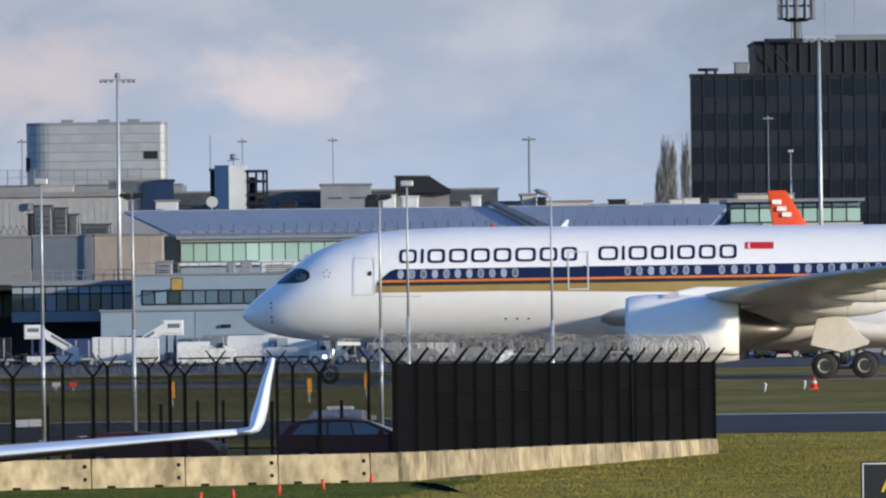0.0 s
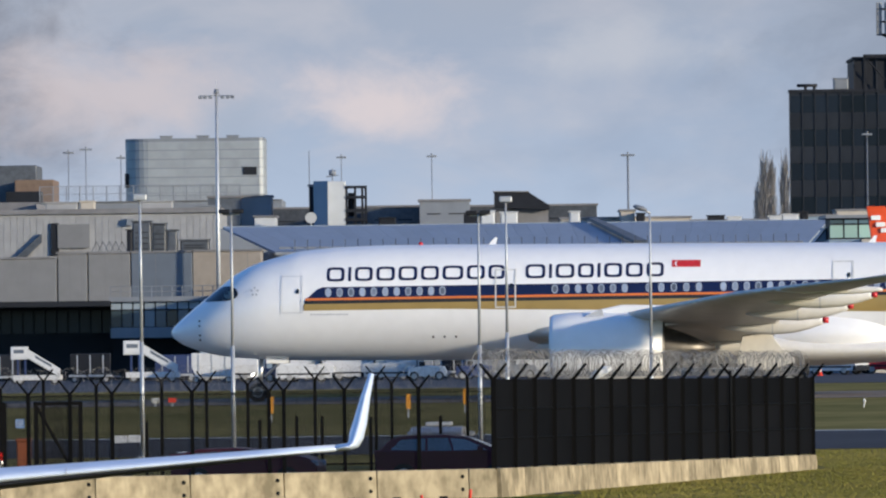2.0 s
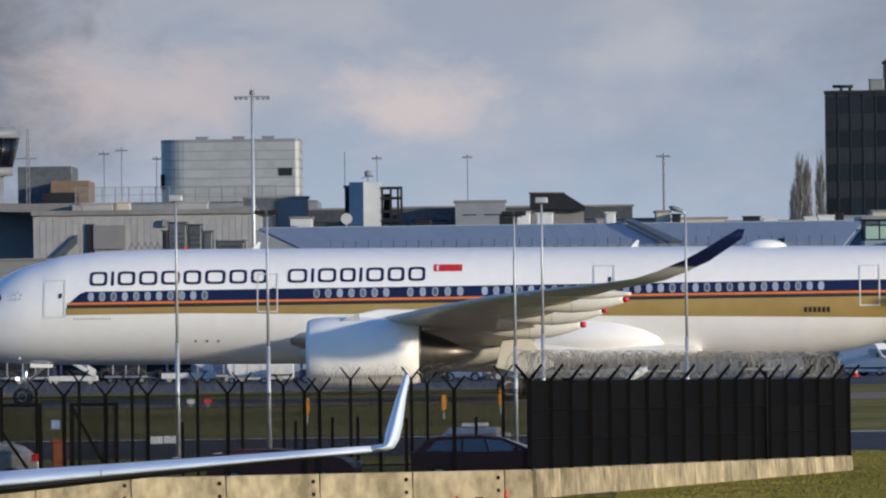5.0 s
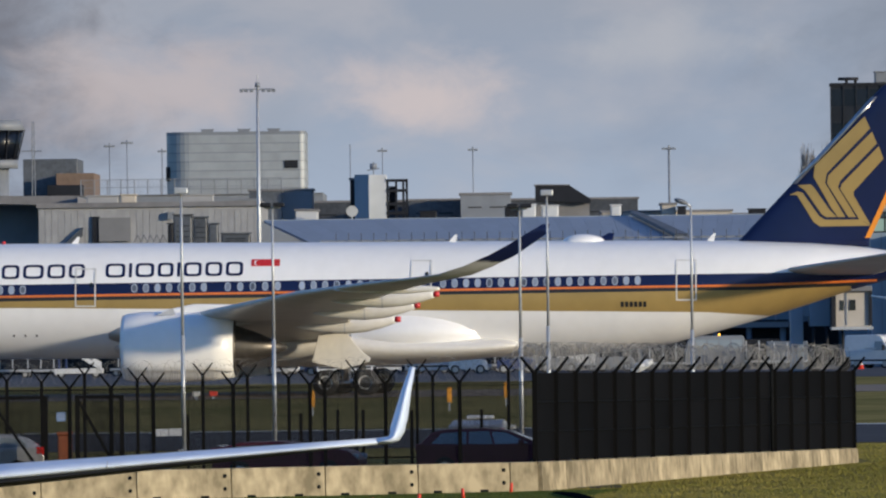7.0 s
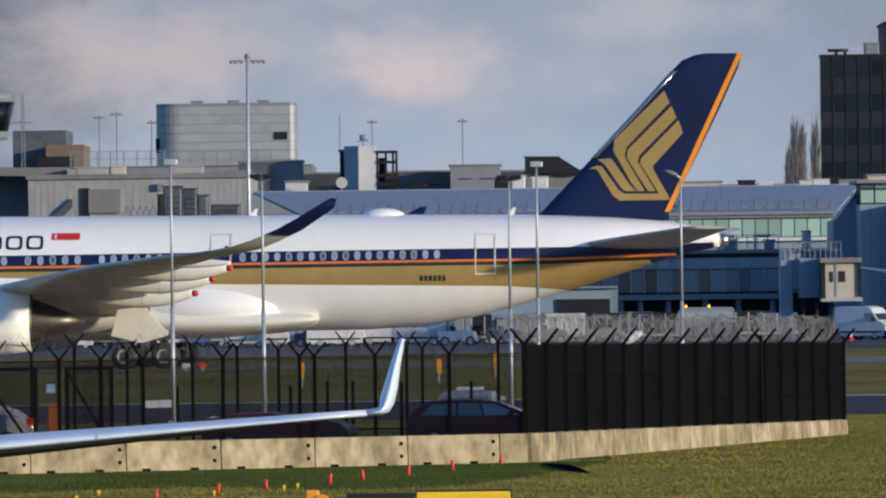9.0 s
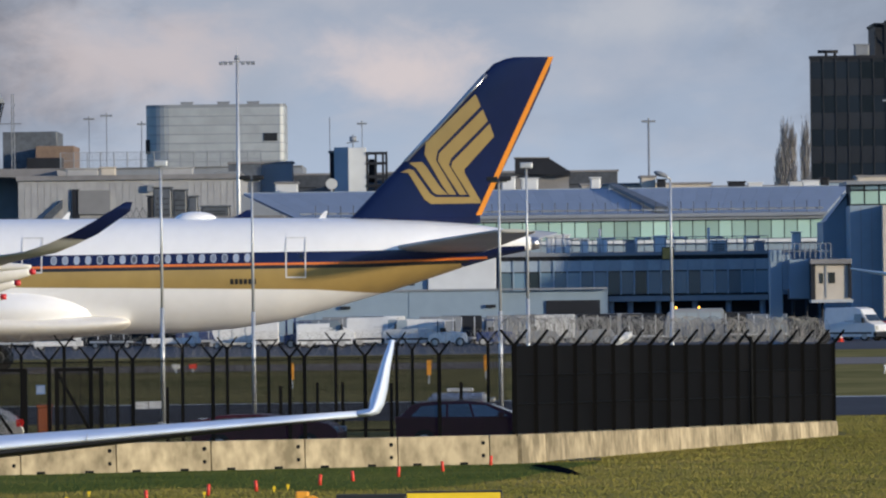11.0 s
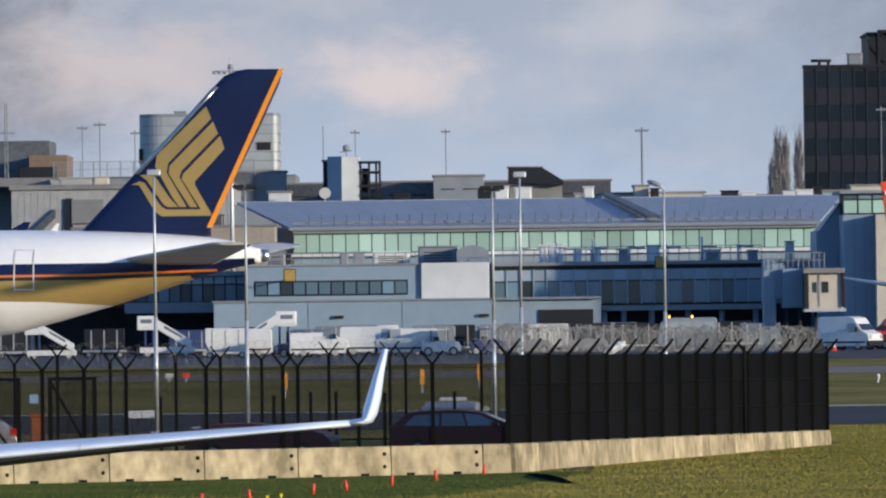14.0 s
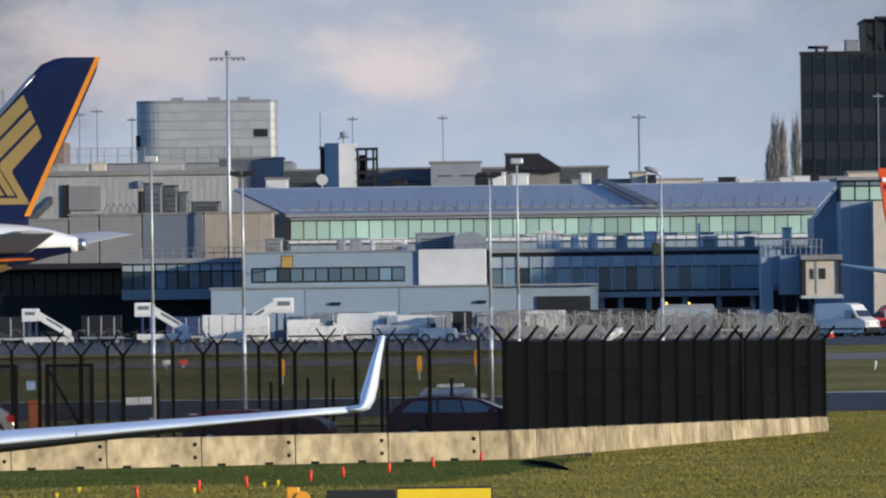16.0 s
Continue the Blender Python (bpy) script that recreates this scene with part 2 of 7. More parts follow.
def build_ground():
    bm = fresh()
    ys = [-600, -100, 60, 120, 160, 200, 240, 270, 300] + list(range(310, 510, 10)) + [600, 800, 1500, 3000, 4600]
    xs = [-4000, -1500, -500, -100, 0, 100, 500, 1500, 4000]
    rows = [[bm.verts.new((x, y, ground_z(y))) for x in xs] for y in ys]
    for a, b in zip(rows, rows[1:]):
        for k in range(len(xs) - 1):
            bm.faces.new((a[k], a[k + 1], b[k + 1], b[k])).smooth = True
    solid("ground", bm, GRASS, "rough green and straw airfield grass", "grass", kind="structure")
    solid("road", strip(-400, 400, 345, 388, 0.02), ASPHALT, "dark asphalt runway strip", "runway", kind="structure")
    solid("runway_edge_line", strip(-400, 400, 386.0, 387.6, 0.03), LINE_WHITE, "white painted runway edge line", "marking", kind="structure")
    solid("taxiway", strip(-500, 500, 500, 540, 0.02), CONCRETE_PAVE, "pale pinkish concrete taxiway", "taxiway", kind="structure")
    solid("apron", strip(-500, 500, 600, 1000, 0.02), APRON, "dark grey concrete apron", "apron", kind="structure")
    # a greener verge below the barrier, with an uneven front edge
    bm = fresh()
    rnd = random.Random(21)
    front, back = [], []
    for k in range(57):
        x = -24 + 0.5 * k
        y = 235.5 + 2.4 * math.sin(x * 0.7) + 1.6 * rnd.random() + max(0, x + 1) ** 2 * 1.2
        top = 257 + (x + 13) * 0.548
        y = min(y, top - 0.4)
        front.append(bm.verts.new((x, y, ground_z(y) + 0.012)))
        back.append(bm.verts.new((x, top, ground_z(top) + 0.012)))
    for k in range(56):
        bm.faces.new((front[k], front[k + 1], back[k + 1], back[k]))
    solid("verge", bm, LUSH_GRASS, "lush dark green grass verge below the barrier", "grass", kind="structure")
    solid("service_road", strip(-80, 4, 268, 300, 0.015), ASPHALT, "dark asphalt parking ground behind the fence", "road", kind="structure")


def build_backdrop():
    """Broken evening cloud, far behind everything."""
    m, nt, b = nodes_of("cloudy_sky")
    n, ln = nt.nodes, nt.links
    n.remove(b)
    co = n.new("ShaderNodeTexCoord")

    def noise_at(scale, detail, stretch, rough=0.55, shift=(0, 0, 0)):
        mp = n.new("ShaderNodeMapping")
        mp.inputs["Scale"].default_value = stretch
        mp.inputs["Location"].default_value = shift
        ln.new(co.outputs["Object"], mp.inputs[0])
        t = n.new("ShaderNodeTexNoise")
        t.inputs["Scale"].default_value, t.inputs["Detail"].default_value, t.inputs["Roughness"].default_value = scale, detail, rough
        t.inputs["Distortion"].default_value = 0.4
        ln.new(mp.outputs[0], t.inputs["Vector"])
        return t.outputs[0]

    def ramp_of(src, stops):
        r = n.new("ShaderNodeValToRGB")
        e = r.color_ramp.elements
        while len(e) < len(stops):
            e.new(0.5)
        for k, (p, c) in enumerate(stops):
            e[k].position, e[k].color = p, (*c, 1)
        ln.new(src, r.inputs[0])
        return r.outputs[0]

    def mix(fac, a, c, kind="MIX"):
        x = n.new("ShaderNodeMix")
        x.data_type, x.blend_type = "RGBA", kind
        if isinstance(fac, float):
            x.inputs[0].default_value = fac
        else:
            ln.new(fac, x.inputs[0])
        for s, v in ((6, a), (7, c)):
            if isinstance(v, tuple):
                x.inputs[s].default_value = (*v, 1)
            else:
                ln.new(v, x.inputs[s])
        return x.outputs[2]

    sep = n.new("ShaderNodeSeparateXYZ")
    ln.new(co.outputs["Object"], sep.inputs[0])
    up = n.new("ShaderNodeMapRange")
    up.inputs["From Min"].default_value, up.inputs["From Max"].default_value = 20, 150
    ln.new(sep.outputs[2], up.inputs[0])
    base = ramp_of(up.outputs[0], [(0.0, (0.47, 0.56, 0.70)), (0.35, (0.41, 0.49, 0.62)), (0.75, (0.36, 0.42, 0.53)), (1.0, (0.38, 0.42, 0.50))])
    cloud = noise_at(0.0125, 7, (1, 1, 2.1), 0.55, (31, 0, 8))
    base = mix(ramp_of(cloud, [(0.44, (0, 0, 0)), (0.72, (0.55, 0.55, 0.55))]), base, (0.56, 0.55, 0.59))
    grey = noise_at(0.009, 6, (1, 1, 1.7), 0.55, (-50, 0, 70))
    base = mix(ramp_of(grey, [(0.5, (0, 0, 0)), (0.72, (0.7, 0.7, 0.7))]), base, (0.33, 0.40, 0.52))

    def sky_patch(x, z, rx, rz, colour, power):
        """One large soft-edged patch of sky colour."""
        nonlocal base
        mp = n.new("ShaderNodeMapping")
        mp.inputs["Location"].default_value = (-x / rx, 0, -z / rz)
        mp.inputs["Scale"].default_value = (1 / rx, 0, 1 / rz)
        ln.new(co.outputs["Object"], mp.inputs[0])
        ln_ = n.new("ShaderNodeVectorMath")
        ln_.operation = "LENGTH"
        ln.new(mp.outputs[0], ln_.inputs[0])
        rag = noise_at(0.021, 7, (1, 1, 1.5), 0.6, (x, 0, z))
        sm = n.new("ShaderNodeMath")
        sm.operation = "MULTIPLY_ADD"
        sm.inputs[1].default_value = 2.2
        ln.new(rag, sm.inputs[0])
        ln.new(ln_.outputs["Value"], sm.inputs[2])
        inv = n.new("ShaderNodeMapRange")
        inv.inputs["From Min"].default_value, inv.inputs["From Max"].default_value = 2.35, 1.1
        inv.inputs["To Max"].default_value = power
        inv.interpolation_type = "SMOOTHSTEP"
        ln.new(sm.outputs[0], inv.inputs[0])
        base = mix(inv.outputs[0], base, colour)

    # two dark patches put the lens's dim corners into the sky; clouds follow
    sky_patch(-224, 108, 84, 90, (0.21, 0.215, 0.255), 0.95)
    sky_patch(211.79, 109.94, 72, 62, (0.28, 0.325, 0.41), 0.9)
    sky_patch(-143.5, 105.56, 66, 26, (0.62, 0.55, 0.555), 0.8)
    sky_patch(-22.65, 99.01, 54, 21, (0.72, 0.63, 0.62), 0.85)
    sky_patch(88.47, 120.29, 66, 15, (0.56, 0.57, 0.61), 0.6)
    sky_patch(-88.26, 91.01, 26, 18, (0.38, 0.43, 0.52), 0.6)
    em = n.new("ShaderNodeEmission")
    em.inputs["Strength"].default_value = 0.84
    ln.new(base, em.inputs["Color"])
    ln.new(em.outputs[0], n["Material Output"].inputs[0])
    bm = fresh()
    vs = [bm.verts.new(p) for p in ((-2600, 4400, -20), (2600, 4400, -20), (2600, 4400, 1500), (-2600, 4400, 1500))]
    bm.faces.new(vs)
    solid("backdrop", bm, m, "broken pink and blue-grey evening cloud", "sky", kind="structure")


def blade_material(name, stops):
    """Grass blades that differ one by one and in broad patches."""
    m, nt, b = nodes_of(name)
    n, ln = nt.nodes, nt.links
    geo = n.new("ShaderNodeNewGeometry")
    co = n.new("ShaderNodeTexCoord")
    patch = n.new("ShaderNodeTexNoise")
    patch.inputs["Scale"].default_value, patch.inputs["Detail"].default_value = 0.22, 5
    ln.new(co.outputs["Object"], patch.inputs["Vector"])
    both = n.new("ShaderNodeMath")
    both.operation = "MULTIPLY_ADD"
    both.inputs[1].default_value = 0.12
    ln.new(geo.outputs["Random Per Island"], both.inputs[0])
    ln.new(patch.outputs[0], both.inputs[2])
    ramp = n.new("ShaderNodeValToRGB")
    e = ramp.color_ramp.elements
    while len(e) < len(stops):
        e.new(0.5)
    for k, (p, c) in enumerate(stops):
        e[k].position, e[k].color = p, (*c, 1)
    ln.new(both.outputs[0], ramp.inputs[0])
    ln.new(ramp.outputs[0], b.inputs["Base Color"])
    b.inputs["Roughness"].default_value = 0.9
    b.inputs["Specular IOR Level"].default_value = 0.05
    return m


def blades(name, x, y, rnd, material, label):
    k = len(x)
    z = np.array([ground_z(v) for v in y]) - 0.01
    an = rnd.uniform(0, math.pi, k)
    h = rnd.uniform(0.02, 0.055, k)
    w = rnd.uniform(0.01, 0.03, k)
    lean = rnd.uniform(-0.025, 0.025, (2, k))
    v = np.empty((k, 3, 3))
    v[:, 0] = np.stack((x - w * np.cos(an), y - w * np.sin(an), z), 1)
    v[:, 1] = np.stack((x + w * np.cos(an), y + w * np.sin(an), z), 1)
    v[:, 2] = np.stack((x + lean[0], y + lean[1], z + h), 1)
    me = bpy.data.meshes.new(name)
    me.from_pydata(v.reshape(-1, 3).tolist(), [], np.arange(3 * k).reshape(-1, 3).tolist())
    me.materials.append(material)
    tagged(new(name, me), label, "grass", kind="stuff")


def build_grass():
    """Short blades on the near grass, that catch the low sun."""
    straw = blade_material("grass_blades", ((0.3, (0.125, 0.13, 0.028)), (0.6, (0.21, 0.185, 0.046)), (0.85, (0.29, 0.235, 0.078))))
    green = blade_material("verge_blades", ((0.3, (0.055, 0.078, 0.017)), (0.6, (0.09, 0.105, 0.026)), (0.85, (0.15, 0.142, 0.045))))
    rnd = np.random.default_rng(4)
    count = 420000
    y = rnd.uniform(206, 344, count)
    x = rnd.uniform(-1, 1, count) * 0.062 * y + 1.0
    ax, ay = FENCE_CORNERS[1]
    bx, by = FENCE_CORNERS[2]
    edge = np.where(y < ay, -1e9, ax + (bx - ax) * (y - ay) / (by - ay))
    edge = np.where(y > by, bx + 0.2 - (y - by) * 0.02, edge)
    front = 257 + (x + 13) * 0.548
    keep = np.where(y < ay, y < front - 0.3, x > edge + 0.4)
    x, y = x[keep], y[keep]
    near = 236.5 + 2.4 * np.sin(x * 0.7) + np.maximum(0, x + 1) ** 2 * 1.2 + rnd.normal(0, 1.6, len(x))
    lush = (y > near) & (y < 266)
    blades("grass_tufts", x[~lush], y[~lush], rnd, straw, "short straw and green grass tufts")
    blades("verge_tufts", x[lush], y[lush], rnd, green, "lush green grass below the barrier")


FENCE_CORNERS = ((-13.0, 257), (1.59, 265), (11.71, 306))
build_ground()
build_backdrop()
build_grass()



# ---- the airliner: x aft from the nose, y to its far side, z from the ground ----
STATIONS = (
    # x, bottom z, top z, half width
    (0.0, 3.58, 3.78, 0.12), (0.15, 3.36, 4.02, 0.42), (0.6, 3.05, 4.45, 0.9), (1.3, 2.77, 5.05, 1.42), (1.95, 2.58, 5.56, 1.8),
    (2.6, 2.46, 6.1, 2.1), (3.4, 2.36, 6.74, 2.38), (4.2, 2.3, 7.18, 2.58), (5.0, 2.26, 7.47, 2.72), (6.7, 2.2, 7.93, 2.88), (8.5, 2.19, 8.13, 2.95),
    (11.0, 2.19, 8.24, 2.98), (14.0, 2.19, 8.27, 2.98), (20.0, 2.19, 8.27, 2.98), (30.0, 2.19, 8.27, 2.98), (40.0, 2.19, 8.27, 2.98), (43.0, 2.22, 8.27, 2.97),
    (46.0, 2.45, 8.27, 2.93), (48.5, 2.82, 8.26, 2.83), (51.0, 3.45, 8.24, 2.62), (53.5, 4.15, 8.2, 2.3), (56.0, 4.92, 8.1, 1.9),
    (58.5, 5.72, 7.92, 1.4), (60.3, 6.22, 7.66, 0.95), (61.3, 6.42, 7.4, 0.62), (61.9, 6.5, 7.2, 0.42),
)


def hull(x):
    """Bottom, top and half width of the hull at x, smoothly between the stations."""
    for a, b in zip(STATIONS, STATIONS[1:]):
        if x <= b[0]:
            break
    s = min(1, max(0, (x - a[0]) / (b[0] - a[0])))
    return tuple(a[k] + (b[k] - a[k]) * s for k in (1, 2, 3))


def hull_y(x, z, out=0.0):
    """How far from the middle plane the near skin lies, as a negative y."""
    lo, hi, w = hull(x)
    c, h = (lo + hi) / 2, (hi - lo) / 2
    s = max(-0.9995, min(0.9995, (z - c) / h))
    return -(w + out) * math.sqrt(1 - s * s)


def skin_band(x0, x1, low, high, out=0.012, nx=40, nz=4, side=1):
    """A painted band on the hull between the heights low(x) and high(x)."""
    bm = fresh()
    grid = []
    for i in range(nx + 1):
        x = x0 + (x1 - x0) * i / nx
        lo, hi, w = hull(x)
        a, b = max(low(x), lo), min(high(x), hi)
        b = max(a, b)
        c, h = (lo + hi) / 2, (hi - lo) / 2
        t0, t1 = (math.asin(max(-1, min(1, (v - c) / h))) for v in (a, b))
        ring = []
        for k in range(nz + 1):
            t = t0 + (t1 - t0) * k / nz
            ring.append(bm.verts.new((x, -side * (w + out) * math.cos(t), c + (h + out) * math.sin(t))))
        grid.append(ring)
    for p, q in zip(grid, grid[1:]):
        for k in range(nz):
            f = bm.faces.new((p[k], q[k], q[k + 1], p[k + 1]))
            f.smooth = True
    bmesh.ops.dissolve_degenerate(bm, dist=0.0005, edges=bm.edges)
    return bm


def skin_oval(bm, x, z, rx, rz, out=0.02, n=14, power=2.4):
    c = bm.verts.new((x, hull_y(x, z, out), z))
    ring = []
    for k in range(n):
        a = math.tau * k / n
        u = math.copysign(abs(math.cos(a)) ** (2 / power), math.cos(a)) * rx
        v = math.copysign(abs(math.sin(a)) ** (2 / power), math.sin(a)) * rz
        ring.append(bm.verts.new((x + u, hull_y(x + u, z + v, out), z + v)))
    for k in range(n):
        bm.faces.new((c, ring[k], ring[(k + 1) % n]))
    return bm


def skin_frame(bm, x0, x1, z0, z1, t, out=0.02, tz=None):
    """A hollow rectangle of strokes t wide on the hull."""
    tz = t if tz is None else tz
    for a, b, c, d in ((x0, x1, z0, z0 + tz), (x0, x1, z1 - tz, z1), (x0, x0 + t, z0 + tz, z1 - tz), (x1 - t, x1, z0 + tz, z1 - tz)):
        skin_rect(bm, a, b, c, d, out)
    return bm


def skin_ring(bm, x, z, rx, rz, tx, tz, out=0.02, n=28, power=4.5):
    """A rounded hollow shape on the hull with strokes tx and tz wide."""
    rings = []
    for a, b in ((rx, rz), (rx - tx, rz - tz)):
        ring = []
        for k in range(n):
            an = math.tau * k / n
            u = math.copysign(abs(math.cos(an)) ** (2 / power), math.cos(an)) * a
            v = math.copysign(abs(math.sin(an)) ** (2 / power), math.sin(an)) * b
            ring.append(bm.verts.new((x + u, hull_y(x + u, z + v, out), z + v)))
        rings.append(ring)
    for k in range(n):
        bm.faces.new((rings[0][k], rings[0][(k + 1) % n], rings[1][(k + 1) % n], rings[1][k]))
    return bm


def skin_rect(bm, x0, x1, z0, z1, out=0.02, nz=3):
    nz = max(nz, int((z1 - z0) / 0.12))
    cols = [[bm.verts.new((x, hull_y(x, z0 + (z1 - z0) * k / nz, out), z0 + (z1 - z0) * k / nz)) for k in range(nz + 1)] for x in (x0, x1)]
    for k in range(nz):
        bm.faces.new((cols[0][k], cols[1][k], cols[1][k + 1], cols[0][k + 1]))
    return bm


def aerofoil(n=10, thick=0.12):
    """Points round a unit chord, from the trailing edge over the top to the nose and back below."""
    up = []
    for k in range(n + 1):
        c = 0.5 * (1 + math.cos(math.pi * k / n))
        t = thick * 5 * (0.2969 * math.sqrt(c) - 0.126 * c - 0.3516 * c ** 2 + 0.2843 * c ** 3 - 0.1036 * c ** 4)
        up.append((c, t))
    return up + [(c, -t * 0.75) for c, t in up[-2:0:-1]]


def wing_mesh(rows, thick=0.12, flat="z"):
    """rows: x of the leading edge, span, height, chord, lean in degrees. flat z: a wing; y: a fin."""
    bm = fresh()
    secs = []
    for x, y, z, chord, lean in rows:
        s = []
        for c, t in aerofoil(10, thick):
            if flat == "z":
                s.append((x + c * chord, y + math.sin(radians(lean)) * t * chord, z + math.cos(radians(lean)) * t * chord - 0.03 * chord * (c - 0.4)))
            else:
                s.append((x + c * chord, t * chord / 0.75 if t < 0 else t * chord, z))
        secs.append(s)
    return loft(bm, secs)


def stripe_z(x):
    return 6.03 + 0.0105 * (x - 8)


def wheel_into(parent, x, y, z, r, w, name="wheel"):
    bm = fresh()
    prof = [(r * 0.55, -w / 2), (r * 0.9, -w / 2), (r, -w * 0.32), (r, w * 0.32), (r * 0.9, w / 2), (r * 0.55, w / 2)]
    n = 24
    rings = [[(x + p * math.cos(math.tau * k / n), y + q, z + p * math.sin(math.tau * k / n)) for k in range(n)] for p, q in prof]
    loft(bm, rings, caps=False)
    tyre = part(name, bm, RUBBER, parent)
    bm = fresh()
    tube(bm, (x, y - w * 0.36, z), (x, y + w * 0.36, z), r * 0.56, n=20)
    rim = part("rim", bm, DARK_METAL, tyre, "dark brake drum inside a pale rim")
    bm = fresh()
    for sy in (-1, 1):
        loft(bm, [[(x + q * math.cos(math.tau * k / 20), y + sy * w * v, z + q * math.sin(math.tau * k / 20)) for k in range(20)] for q, v in ((r * 0.56, 0.38), (r * 0.56, 0.44), (r * 0.42, 0.4), (r * 0.42, 0.37))], caps=False)
    part("rim_ring", bm, RIM, tyre, "light grey metal rim")
    return tyre


def build_airliner():
    a = thing("airliner", pose(0, 520, 0, 0, 0, -3.5), "white twin-engine airliner with navy, orange and gold stripes, taxiing", "airplane")
    # hull
    bm = fresh()
    xs = [0, 0.05, 0.15, 0.35] + [0.6 + 0.35 * k for k in range(24)] + [9 + 1.0 * k for k in range(34)] + [43 + 0.27 * k for k in range(70)] + [61.9]
    secs = []
    for x in xs:
        lo, hi, w = hull(x)
        c, h = (lo + hi) / 2, (hi - lo) / 2
        secs.append([(x, w * math.cos(math.tau * k / 48), c + h * math.sin(math.tau * k / 48)) for k in range(48)])
    loft(bm, secs)
    part("fuselage", bm, WHITE_SKIN, a, "glossy white painted fuselage")
    # stripes on both sides
    for side in (1, -1):
        part("navy_stripe", skin_band(7.4, 61.6, lambda x: stripe_z(x) - 0.56 + max(0, (x - 53) * 0.028) - max(0, x - 57.8) * 1.5, lambda x: min(stripe_z(x) + max(0, (x - 54) * 0.02), stripe_z(x) - 0.56 + (x - 7.4) * 0.85), side=side, nx=200, out=0.026), NAVY, a, "navy blue cheatline")
        part("orange_stripe", skin_band(7.3, 59.6, lambda x: stripe_z(x) - 0.68 + max(0, (x - 53) * 0.028), lambda x: stripe_z(x) - 0.56 + max(0, (x - 53) * 0.028), 0.03, 200, 2, side), ORANGE_LINE, a, "thin orange line")
        part("black_stripe", skin_band(7.25, 58.6, lambda x: stripe_z(x) - 0.86 + max(0, (x - 53) * 0.028), lambda x: stripe_z(x) - 0.68 + max(0, (x - 53) * 0.028), 0.028, 200, 2, side), BLACK_LINE, a, "thin black line")
        part("gold_stripe", skin_band(7.2, 58.2, lambda x: stripe_z(x) - 1.2 - max(0, (x - 14)) * 0.021 - max(0, x - 50.5) * 0.05, lambda x: stripe_z(x) - 0.86 + max(0, (x - 53) * 0.028), 0.024, 200, 8, side), GOLD, a, "gold band that widens towards the tail")
    # cabin windows, one mesh shared
    spots = [8.5 + 0.6 * k for k in range(11)] + [20.38 + 0.61 * k for k in range(7)] + [25.3 + 0.655 * k for k in range(5)] + [29.2 + 0.61 * k for k in range(9)] + [36.6 + 0.607 * k for k in range(18)]
    for x in spots:
        z = stripe_z(x) - 0.27
        bm = fresh()
        skin_oval(bm, x, z, 0.165, 0.235, 0.034)
        w = part("cabin_window", bm, CABIN_RIM, a)
        bm = fresh()
        skin_oval(bm, x, z, 0.115, 0.18, 0.04)
        part("pane", bm, CABIN_PANE, w)
    # doors: outlines of seams
    for x0, x1, z0, z1 in ((6.02, 7.15, 4.68, 6.65), (17.25, 18.35, 4.92, 6.95), (34.9, 36.0, 5.4, 7.3), (48.95, 50.05, 5.1, 7.25)):
        bm = fresh()
        skin_frame(bm, x0, x1, z0, z1, 0.05 if x0 < 10 else 0.07, 0.042)
        d = part("cabin_door", bm, FAINT_SEAM if x0 < 10 else LINE_WHITE, a, "closed cabin door outlined with a thin frame")
        bm = fresh()
        skin_oval(bm, (x0 + x1) / 2 + 0.3, z0 + 1.15, 0.09, 0.13, 0.04)
        part("door_window", bm, PANE_DARK, d)
    # cockpit glazing
    for side in (1, -1):
        def back(x):
            return 1 - math.sqrt(max(0, 1 - max(0, (x - 3.05) / 0.65) ** 2))
        bm = skin_band(1.86, 3.7, lambda x: 5.29 + 0.05 * (x - 1.86) + 0.33 * back(x), lambda x: 5.31 + 0.78 * min(1, max(0, (x - 1.86) / 1.0)) ** 0.75 + 0.05 * max(0, x - 2.86) - 0.42 * back(x), 0.03, 36, 5, side)
        m = part("cockpit_window", bm, PANE_DARK, a, "dark wrap-round cockpit glazing")
        # side pane whose pale reflection is put into its glass colour
        bm = fresh()
        skin_oval(bm, 3.22, 5.66, 0.3, 0.2, 0.06, 18)
        if side < 0:
            bmesh.ops.scale(bm, vec=(1, -1, 1), verts=bm.verts)
        part("side_pane", bm, COCKPIT_PANE, m, "paler side pane")
        bm = fresh()
        skin_rect(bm, 2.82, 2.9, 5.4, 6.05, 0.05)
        if side < 0:
            bmesh.ops.scale(bm, vec=(1, -1, 1), verts=bm.verts)
        part("window_post", bm, BLACK_LINE, m)
    # the name as plain strokes, letter by letter
    def word(x0, pitch, widths):
        x = x0
        for k, w in enumerate(widths):
            bm = fresh()
            z = 6.34 + 0.0105 * (x - 8)
            if w < 0.4:
                skin_rect(bm, x, x + 0.15, z, z + 0.74)
            else:
                skin_ring(bm, x + w / 2, z + 0.37, w / 2, 0.37, 0.15, 0.125)
            part("name_bar", bm, NAVY, a)
            x += w + pitch
    word(8.42, 0.2, (0.93, 0.15, 0.93, 0.96, 0.98, 0.93, 1.08, 0.93, 0.84))
    word(18.85, 0.2, (1.03, 0.15, 0.97, 0.82, 0.15, 0.93, 0.88, 0.9))
    # flag
    bm = fresh()
    skin_rect(bm, 26.5, 28.0, 7.02, 7.38, 0.02)
    fl = part("flag", bm, RED, a, "red and white painted flag")
    bm = fresh()
    skin_oval(bm, 26.77, 7.2, 0.12, 0.13, 0.026, power=2)
    part("flag_emblem", bm, WHITE_SKIN, fl)
    bm = fresh()
